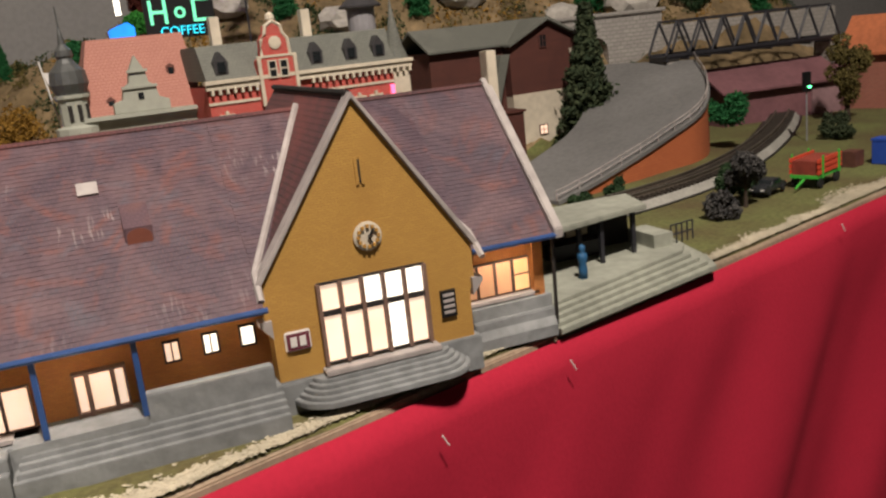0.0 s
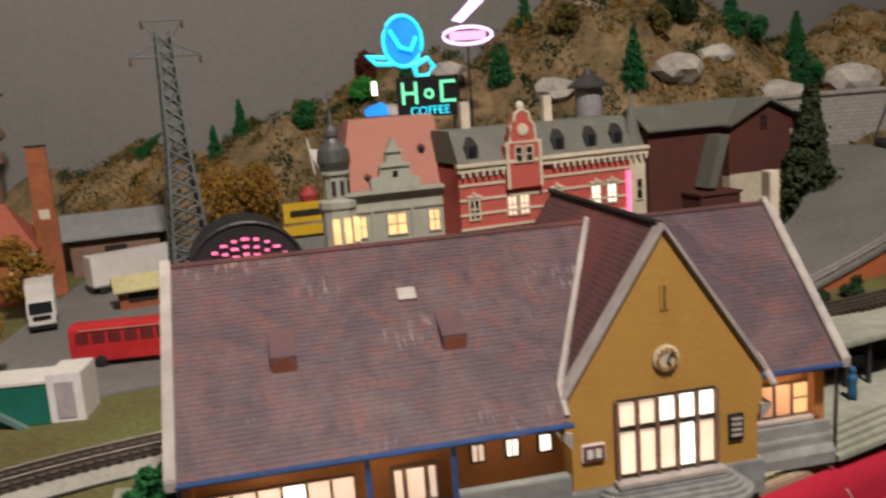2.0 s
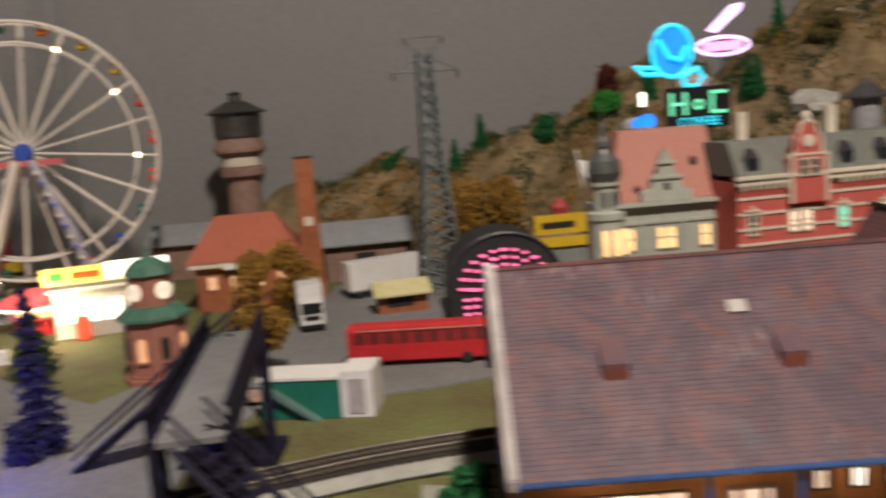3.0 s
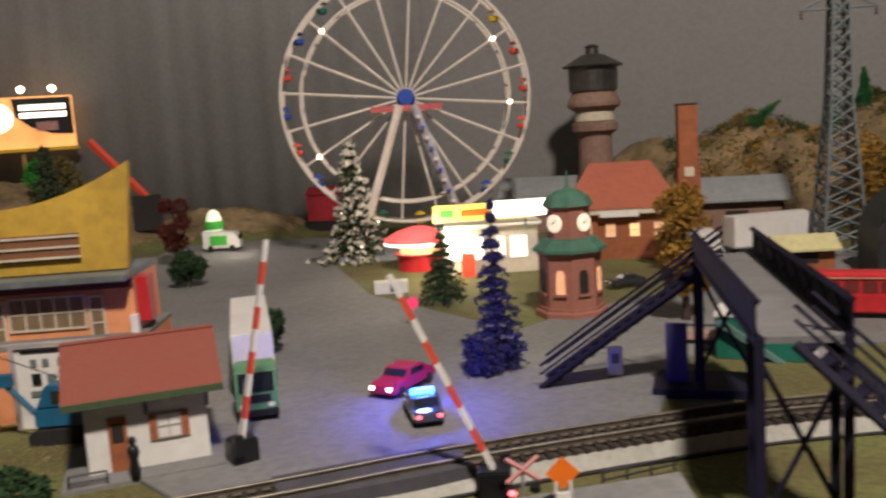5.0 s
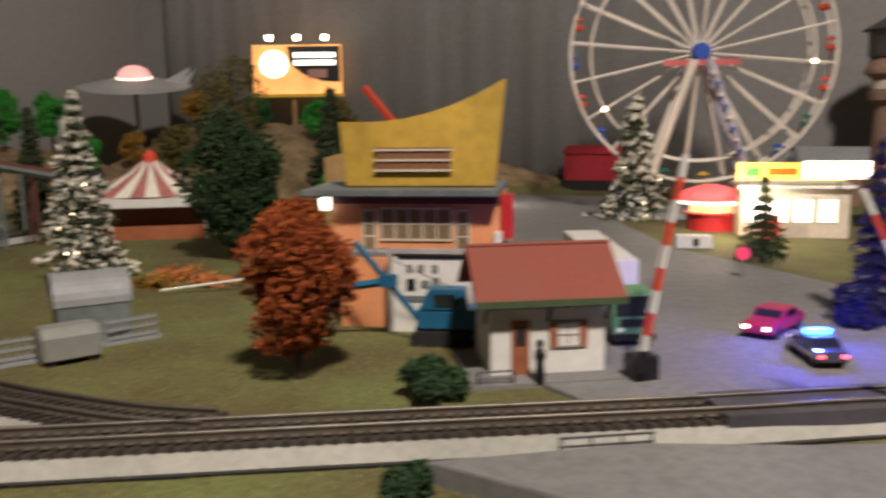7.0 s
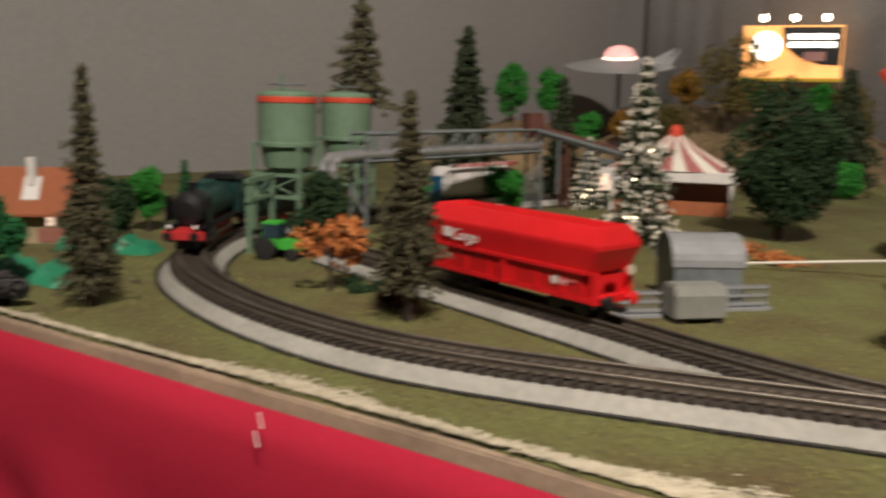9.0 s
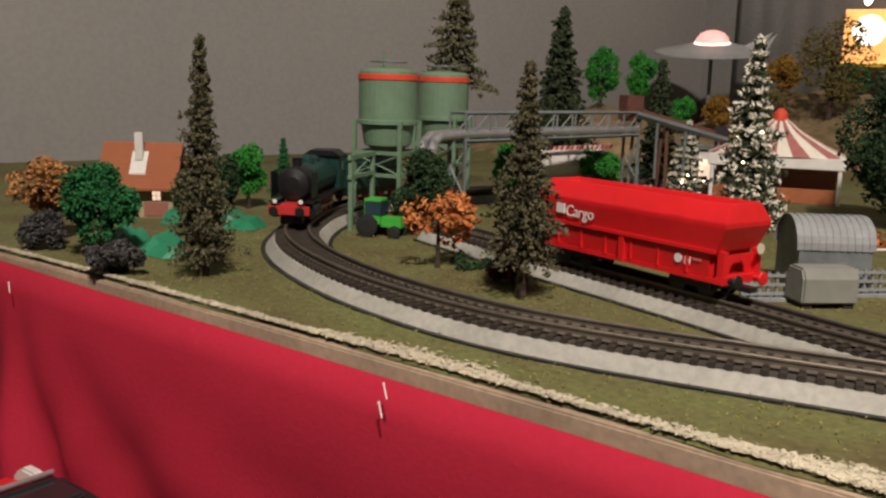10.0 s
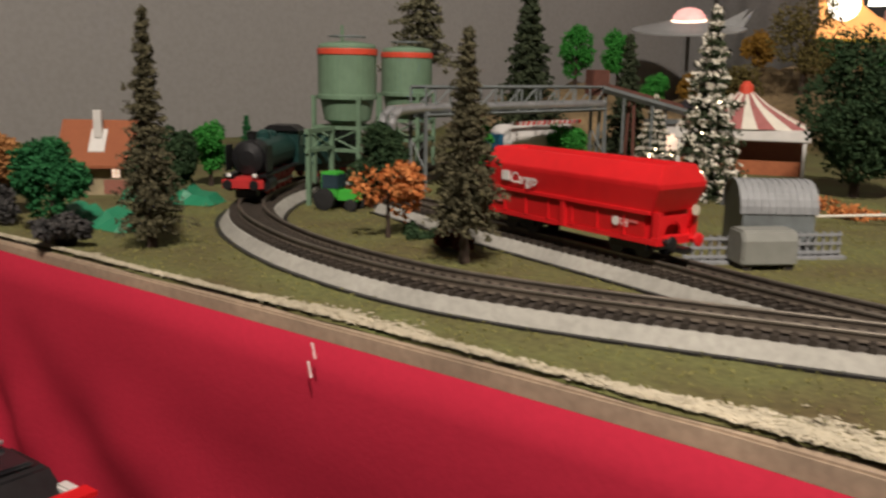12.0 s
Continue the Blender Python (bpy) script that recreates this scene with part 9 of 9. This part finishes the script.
def toy_car_below():
    """A toy racing car on a stool under the table's end."""
    s = thing("stool", -1.2295, -0.5640, -0.820, 18, "plain dark high stool before the table", "stool")
    part("seat", boxes((-0.12, 0.12, -0.10, 0.10, 0.637, 0.662)), DARK, s, bev=0.003)
    for x in (-0.10, 0.10):
        for y in (-0.08, 0.08):
            part("leg", boxes((x - 0.012, x + 0.012, y - 0.012, y + 0.012, 0, 0.637)), DARK, s)
    c = thing("toy_race_car", -1.2225, -0.4930, -0.158, 22, "red, white and black toy racing car on the stool", "toy car")
    part("body", prisms(([(-0.07, 0.01), (-0.075, 0.022), (-0.03, 0.030), (-0.01, 0.045), (0.03, 0.045), (0.05, 0.030), (0.075, 0.028), (0.075, 0.01)], "y", -0.030, 0.030)), BLACK, c, "black body", bev=0.003)
    part("hood", prisms(([(-0.074, 0.0225), (-0.03, 0.0305), (-0.03, 0.033), (-0.072, 0.026)], "y", -0.026, 0.026)), WAGON_RED, c, "red hood", bev=0.001)
    part("roof", boxes((-0.008, 0.028, -0.022, 0.022, 0.0452, 0.049)), GLASS, c, "black glossy roof", bev=0.0015)
    part("hood_stripe", prisms(([(-0.071, 0.0264), (-0.031, 0.0334), (-0.031, 0.0342), (-0.071, 0.0272)], "y", -0.009, 0.009)), BLACK, c, "black hood stripe")
    part("light_rail", tubes([[(-0.004, -0.020, 0.052), (-0.004, 0.020, 0.052)]], 0.0016, 8), PIPE, c, "bright roof rail")
    for q in (-1, 1):
        part("side_panel", boxes((-0.06, 0.06, q * 0.0302 - 0.001, q * 0.0302 + 0.001, 0.014, 0.024)), WAGON_RED, c, "red side panel")
        for x in (-0.048, 0.048):
            wheel(c, x, q * 0.028, 0.013, 0.013, 0.010)
            part("fender", prisms(([(x - 0.019, 0.020), (x - 0.016, 0.031), (x - 0.006, 0.037), (x + 0.006, 0.037), (x + 0.016, 0.031), (x + 0.019, 0.020)], "y", q * 0.031 - 0.005, q * 0.031 + 0.003)), TRUCK_WHITE, c, "white rounded fender", bev=0.0015)
    part("spoiler", boxes((0.066, 0.078, -0.030, 0.030, 0.040, 0.043)), WAGON_RED, c)


toy_car_below()


# ---- trees and bushes ----
conifer("spruce", -1.2515, -0.3800, 0, 0.147, 0.040, PINE_BROWN, "tall thin brownish spruce near the table's edge", 11, 0.10, 20)
conifer("spruce", -1.1195, -0.2280, 0, 0.136, 0.046, PINE_BROWN, "brownish green spruce between the tracks", 12, 0.20, 17)
conifer("spruce", -1.6300, 0.1950, 0, 0.222, 0.100, PINE_DARK, "dark green spruce behind the pipe bridge", 13, 0.2, 16)
conifer("pine", -1.6145, 0.0260, 0, 0.255, 0.085, OLIVE_GREY, "tall sparse grey-green pine behind the silos", 14, 0.52, 9)
conifer("spruce", -1.5400, 0.2850, 0, 0.160, 0.056, PINE_DARK, "dense dark spruce below the saucer", 15, 0.1, 16, leaf=1.3)
conifer("small_fir", -1.5625, -0.2100, 0, 0.064, 0.026, GREEN_MID, "small plain green cone fir at the back", 16, 0.05, 14, leaf=1.3)
conifer("christmas_tree", -1.2620, 0.1300, 0, 0.170, 0.067, PINE_DARK, "snow-flocked christmas tree with warm lights", 17, 0.04, 16, extra=SNOW)
conifer("small_christmas_tree", -1.4845, 0.2810, 0, 0.085, 0.045, PINE_DARK, "small snowy fir beside the conveyor", 18, 0.04, 12, extra=SNOW)
conifer("christmas_tree", -0.920, 0.775, 0, 0.165, 0.085, PINE_DARK, "snow-flocked christmas tree before the ferris wheel", 19, 0.06, 14, extra=SNOW)
conifer("fir", -0.699, 0.470, 0, 0.083, 0.048, GREEN_DEEP, "small layered green fir beside the street", 20, 0.15, 9)
conifer("violet_fir", -0.588, 0.240, 0, 0.128, 0.042, VIOLET, "dark blue-violet fir beside the street", 21, 0.10, 13)
broadleaf("bush", -0.588, 0.236, 0, 0.030, 0.066, VIOLET, "low dark violet bush round the fir", 121, 0.0, 9, "bush", dense=70)
conifer("cypress", 0.530, 0.645, 0, 0.190, 0.086, PINE_DARK, "tall dense dark conifer beside the ramp", 22, 0.02, 26, leaf=1.5)
for k, (x, y, h) in enumerate(((-0.255, 1.095, 0.055), (-0.21, 1.097, 0.055), (0.264, 1.024, 0.060), (0.195, 0.967, 0.060), (0.373, 0.846, 0.085), (0.204, 0.953, 0.06), (0.716, 0.954, 0.08), (0.579, 0.927, 0.07), (0.965, 0.807, 0.09), (0.06, 1.03, 0.065))):
    conifer("small_fir", x, y, hill_height(x, y) - 0.004, h, h * 0.5, GREEN_MID, "small green fir on the rocky hill", 30 + k, 0.05, 13, leaf=1.5)
for k, (x, y, h, w, m, label) in enumerate(((-0.106, 1.051, 0.048, 0.040, GREEN_MID, "round bluish green tree on the hill's brow"), (-0.014, 1.001, 0.040, 0.055, GREEN_BRIGHT, "bright green round bush on the hill"), (0.0, 1.06, 0.085, 0.034, MAROON, "slender dark brown tree on the hill"), (0.591, 0.90, 0.05, 0.075, GREEN_MID, "broad green bush among the rocks"), (0.50, 0.95, 0.06, 0.08, GREEN_DEEP, "dark green bush among the rocks"), (0.68, 0.88, 0.06, 0.07, GREEN_MID, "broad green bush above the tunnel"), (0.31, 0.95, 0.045, 0.08, OLIVE, "dry olive bush on the rocky slope"), (0.44, 0.92, 0.05, 0.085, OLIVE, "dry olive bush on the rocky slope"), (0.15, 0.90, 0.05, 0.09, OLIVE, "dry olive bush behind the town houses"), (0.85, 0.83, 0.07, 0.08, GREEN_DEEP, "dark green bush beside the tunnel"))):
    broadleaf("tree" if k in (0, 2) else "bush", x, y, hill_height(x, y) - 0.004, h, w, m, label, 130 + k, 0.05, 12, "tree" if k in (0, 2) else "bush", dense=110, leaf=0.0028)
for seed, m, label in ((7, OLIVE, "dry olive scrub on the rocky hill"), (8, GREEN_DEEP, "dark green moss and scrub on the hill"), (9, GOLD, "golden brown heather on the hill")):
    rng = np.random.default_rng(seed)
    spots = []
    for _ in range(150):
        x, y, w = rng.uniform(-0.5, 1.1), rng.uniform(0.80, 1.15), rng.uniform(0.006, 0.018)
        if hill_height(x, y) < 0.05:
            continue
        for _ in range(60):
            u, v = x + rng.normal() * w, y + rng.normal() * w
            spots.append((u, v, hill_height(u, v) + rng.uniform(0, 0.009)))
    tagged(foliage("hill_scrub", spots, 0.0026, seed, m, None, 2), label, "scrub", kind="stuff")
t = conifer("fallen_fir", -0.37, 1.069, hill_height(-0.37, 1.069), 0.05, 0.030, GREEN_MID, "small green fir leaning over on the hill", 41, 0.05, 9, lean=50)
broadleaf("autumn_tree", -1.2140, -0.2300, 0, 0.052, 0.060, AUTUMN, "small tree with sparse bright orange leaves", 50, 0.16, 6, dense=44, leaf=0.0030)
broadleaf("bush", -1.1505, -0.2220, 0, 0.013, 0.042, MAROON, "low dark maroon bush under the spruce", 51, 0.0, 8, "bush")
broadleaf("bush", -1.2045, -0.2090, 0, 0.008, 0.045, GREEN_DEEP, "low dark green ground cover", 52, 0.0, 8, "bush", dense=90)
broadleaf("tree", -1.3325, -0.4270, 0, 0.068, 0.046, GREEN_MID, "round dark green tree beside the chalet", 53, 0.1, 14)
broadleaf("peach_tree", -1.4195, -0.4510, 0, 0.064, 0.052, PEACH, "tree with peach orange and green leaves", 54, 0.3, 12, dense=110)
broadleaf("bush", -1.3825, -0.4570, 0, 0.026, 0.040, SMOKE, "ragged dark grey bush at the corner", 55, 0.0, 9, "bush")
broadleaf("tree", -1.4395, -0.3150, 0, 0.066, 0.040, GREEN_DEEP, "round dark green tree behind the spruce", 56, 0.15, 12)
broadleaf("tree", -1.3795, -0.3490, 0, 0.055, 0.036, GREEN_DEEP, "dark green tree beside the chalet wall", 57, 0.15, 10)
broadleaf("layered_tree", -1.5300, -0.2580, 0, 0.066, 0.042, GREEN_BRIGHT, "bright green layered plastic tree", 58, 0.18, 13, dense=110)
broadleaf("bush", -1.2765, -0.4270, 0, 0.022, 0.046, SMOKE, "grey-green low bush near the edge", 59, 0.0, 9, "bush")
broadleaf("tree", -1.3370, -0.1770, 0, 0.072, 0.050, GREEN_DEEP, "dark green fir-like tree before the silo frame", 60, 0.05, 14)
broadleaf("bush", -1.5145, 0.1710, 0, 0.056, 0.060, GREEN_BRIGHT, "bright green bush behind the red wagon", 61, 0.05, 12, "bush")
broadleaf("bush", -1.4745, 0.0110, 0, 0.070, 0.045, GREEN_BRIGHT, "bright green bush under the pipe bridge", 62, 0.05, 10, "bush")
for k, (x, y, h, w, m) in enumerate(((-1.93, 0.52, 0.115, 0.060, GREEN_BRIGHT), (-1.915, 0.605, 0.12, 0.060, GREEN_BRIGHT), (-1.78, 0.56, 0.07, 0.055, GREEN_BRIGHT), (-1.72, 0.70, 0.10, 0.070, OLIVE), (-1.645, 0.765, 0.175, 0.120, OLIVE), (-1.70, 0.90, 0.09, 0.06, GREEN_MID), (-1.56, 0.90, 0.09, 0.055, GREEN_BRIGHT), (-1.82, 0.86, 0.08, 0.06, GOLD), (-1.48, 0.86, 0.13, 0.080, OLIVE), (-1.84, 0.72, 0.06, 0.05, GOLD), (-1.40, 0.72, 0.06, 0.05, GREEN_BRIGHT))):
    broadleaf("tree", x, y, hill_height(x, y) - 0.006, h, w, m, ("bright green tree below the saucer", "olive brown tree beside the billboard", "golden autumn tree on the slope", "mid green tree on the slope")[(GREEN_BRIGHT, OLIVE, GOLD, GREEN_MID).index(m)], 70 + k, 0.12, 12, dense=120, leaf=0.0032)
broadleaf("tree", -1.2050, 0.2750, 0, 0.160, 0.110, GREEN_DEEP, "large dense dark green tree on the meadow", 85, 0.06, 26, dense=220, leaf=0.0030)
broadleaf("autumn_tree", -0.874, -0.036, 0, 0.110, 0.070, AUTUMN_RED, "rust orange autumn tree beside the track", 86, 0.06, 24, dense=170)
broadleaf("bush", -0.784, -0.036, 0, 0.022, 0.044, GREEN_DEEP, "dark green low bush beside the hut", 87, 0.0, 10, "bush")
broadleaf("bush", -0.733, -0.146, 0, 0.013, 0.026, GREEN_DEEP, "small dark green bush before the track", 88, 0.0, 7, "bush")
broadleaf("bush", -0.700, -0.160, 0, 0.006, 0.040, OLIVE, "dry olive ground cover before the ramp", 89, 0.0, 7, "bush", dense=80)
broadleaf("tree", -0.800, 0.275, 0, 0.042, 0.034, GREEN_DEEP, "small dark tree beside the shop", 90, 0.05, 9)
broadleaf("tree", -0.456, 0.405, 0, 0.130, 0.058, GOLD, "golden brown tree behind the footbridge", 91, 0.08, 18, dense=140)
broadleaf("tree", -0.470, 0.665, 0, 0.110, 0.066, GOLD, "golden autumn tree beside the chimney", 92, 0.1, 14, dense=130)
broadleaf("tree", -0.222, 0.890, hill_height(-0.222, 0.890) - 0.004, 0.165, 0.125, GOLD, "broad golden brown autumn tree before the hill", 93, 0.1, 18, dense=150, leaf=0.003)
broadleaf("bush", -0.06, 0.80, 0.05, 0.05, 0.09, OLIVE, "dry olive scrub on the hill", 94, 0.0, 10, "bush", leaf=0.003)
broadleaf("bush", -0.273, 0.085, 0.006, 0.024, 0.046, GREEN_MID, "green bush in the planter beside the station", 95, 0.0, 10, "bush")
broadleaf("autumn_tree", 0.505, 0.735, 0, 0.062, 0.052, AUTUMN_RED, "small orange tree before the warehouse", 96, 0.3, 9, dense=100)
conifer("spruce", -1.43, 0.765, 0.02, 0.165, 0.085, PINE_DARK, "dark spruce before the billboard", 140, 0.1, 14, leaf=1.2)
broadleaf("tree", -1.19, 0.735, 0, 0.125, 0.050, MAROON, "slim dark red tree behind the shop", 141, 0.1, 11)
broadleaf("bush", -1.066, 0.572, 0.002, 0.046, 0.044, GREEN_DEEP, "round dark green bush beside the street", 142, 0.08, 10, "bush")
broadleaf("bush", 0.360, 0.325, 0, 0.018, 0.040, GREEN_DEEP, "dark green bush at the foot of the orange wall", 97, 0.0, 8, "bush")
broadleaf("bush", 0.310, 0.318, 0, 0.012, 0.030, GREEN_DEEP, "small dark green bush at the ramp's foot", 98, 0.0, 7, "bush")
broadleaf("bush", 0.362, 0.172, 0, 0.022, 0.034, SMOKE, "ragged dark bush near the board's edge", 99, 0.0, 9, "bush")
broadleaf("tree", 0.405, 0.195, 0, 0.050, 0.034, SMOKE, "thin dark grey tree near the board's edge", 100, 0.15, 9)
broadleaf("bush", 0.425, 0.235, 0, 0.030, 0.055, GREEN_DEEP, "dark green bush beside the track", 101, 0.0, 9, "bush")
broadleaf("tree", 0.845, 0.500, 0, 0.138, 0.055, OLIVE, "tall yellow green tree at the layout's end", 102, 0.08, 16)
broadleaf("bush", 0.60, 0.455, 0.03, 0.045, 0.065, GREEN_MID, "green and red flower bed on the ramp's bend", 103, 0.0, 10, "bush")
broadleaf("bush", 0.735, 0.405, 0, 0.030, 0.070, PINE_DARK, "dark scrub under the signal", 104, 0.0, 10, "bush")
for k, (x, y, s) in enumerate(((0.35, 1.006, 1.2), (0.439, 0.837, 1.5), (0.265, 0.894, 1.3), (0.606, 0.835, 1.4), (0.124, 1.001, 1.2), (0.761, 0.873, 1.9), (0.53, 0.89, 1.2), (0.02, 0.96, 1.0))):
    rng = random.Random(k)
    bm = bmesh.new()
    bmesh.ops.create_icosphere(bm, subdivisions=2, radius=0.026 * s)
    for v in bm.verts:
        v.co *= 1 + 0.35 * noise.noise(v.co * 60 + Vector((k * 3, 0, 0)))
        v.co.z *= 0.6
    r = part("boulder", bm, BOULDER, None)
    r.matrix_world = pose(x, y, hill_height(x, y) + 0.004, 0, 0, k * 50)
    tagged(r, "pale plaster boulder on the hillside", "rock", "boulders")


def east_yard():
    t = thing("farm_trailer", 0.512, 0.222, 0.0, 22, "red and green farm trailer on the grass", "trailer")
    part("bed", boxes((-0.026, 0.026, -0.013, 0.013, 0.010, 0.013)), BRIGHT_GREEN, t, "bright green bed")
    for s in (-1, 1):
        for k in range(3):
            part("side_board", boxes((-0.026, 0.026, s * 0.0132 - 0.0008, s * 0.0132 + 0.0008, 0.014 + k * 0.0052, 0.0178 + k * 0.0052)), ORANGE_RED, t, "red side board")
        for x in (-0.018, 0.018):
            wheel(t, x, s * 0.012, 0.0055, 0.0055, 0.003, YELLOW)
            part("stake", boxes((x - 0.001, x + 0.001, s * 0.0145 - 0.0008, s * 0.0145 + 0.0008, 0.010, 0.031)), BRIGHT_GREEN, t)
    part("load", boxes((-0.024, 0.024, -0.012, 0.012, 0.013, 0.026)), mat("load_red_brown", (0.30, 0.05, 0.03), 0.8, vary=0.4), t)
    part("drawbar", tubes([[(-0.026, 0, 0.009), (-0.044, 0, 0.004)]], 0.0012), BRIGHT_GREEN, t)
    sg = thing("colour_signal", 0.700, 0.425, 0.0, 10, "colour light signal showing green", "signal")
    part("mast", tubes([[(0, 0, 0), (0, 0, 0.066)]], 0.0009), GALV, sg)
    part("head", boxes((-0.0055, 0.0055, -0.003, 0.003, 0.060, 0.084)), BLACK, sg, "black signal head", bev=0.0008)
    part("green_lamp", lathed([(0.001, -0.0016), (0.0026, 0), (0.001, 0.0016)], 10, 0, -0.0042, 0.066), GREEN_LED, sg, "lit green lamp")
    bn = thing("blue_bin", 0.628, 0.248, 0.0, 15, "blue container near the board's edge", "container")
    part("body", boxes((-0.009, 0.009, -0.008, 0.008, 0, 0.024)), BLUE, bn, bev=0.0008)
    part("lid", boxes((-0.0095, 0.0095, -0.0085, 0.0085, 0.024, 0.0265)), BLUE, bn)
    bx = thing("brown_crate", 0.600, 0.262, 0.0, 15, "brown crate beside the blue container", "crate")
    part("body", boxes((-0.010, 0.010, -0.008, 0.008, 0, 0.016)), RUST, bx, bev=0.0006)


east_yard()


# ---- sleepers, last ----
def lay_sleepers():
    me = sleeper_mesh()
    made = 0
    rest_v, rest_f = [], []
    for root, line in TRACK_JOBS:
        for p, h in even_steps(line, 0.0072):
            near = -1.42 < p.x < -0.56 and p.y < 0.06
            if near and made < 300 and (-0.66 > p.x or p.x > -0.55):
                ob = new("sleeper", me)
                ob.parent = root
                ob.matrix_local = pose(p.x, p.y, BED_TOP - 0.0005, 0, 0, math.degrees(h))
                made += 1
            else:
                m = pose(p.x, p.y, BED_TOP - 0.0005, 0, 0, math.degrees(h))
                k = len(rest_v)
                rest_v += [tuple(m @ v.co) for v in me.vertices]
                rest_f += [tuple(i + k for i in f.vertices) for f in me.polygons]
    m2 = bpy.data.meshes.new("sleepers_far")
    m2.from_pydata(rest_v, [], rest_f)
    m2.materials.append(SLEEPER)
    ob = new("sleepers_far", m2)
    ob.parent = TRACK_JOBS[0][0]
    tagged(ob, kind="stuff")


lay_sleepers()
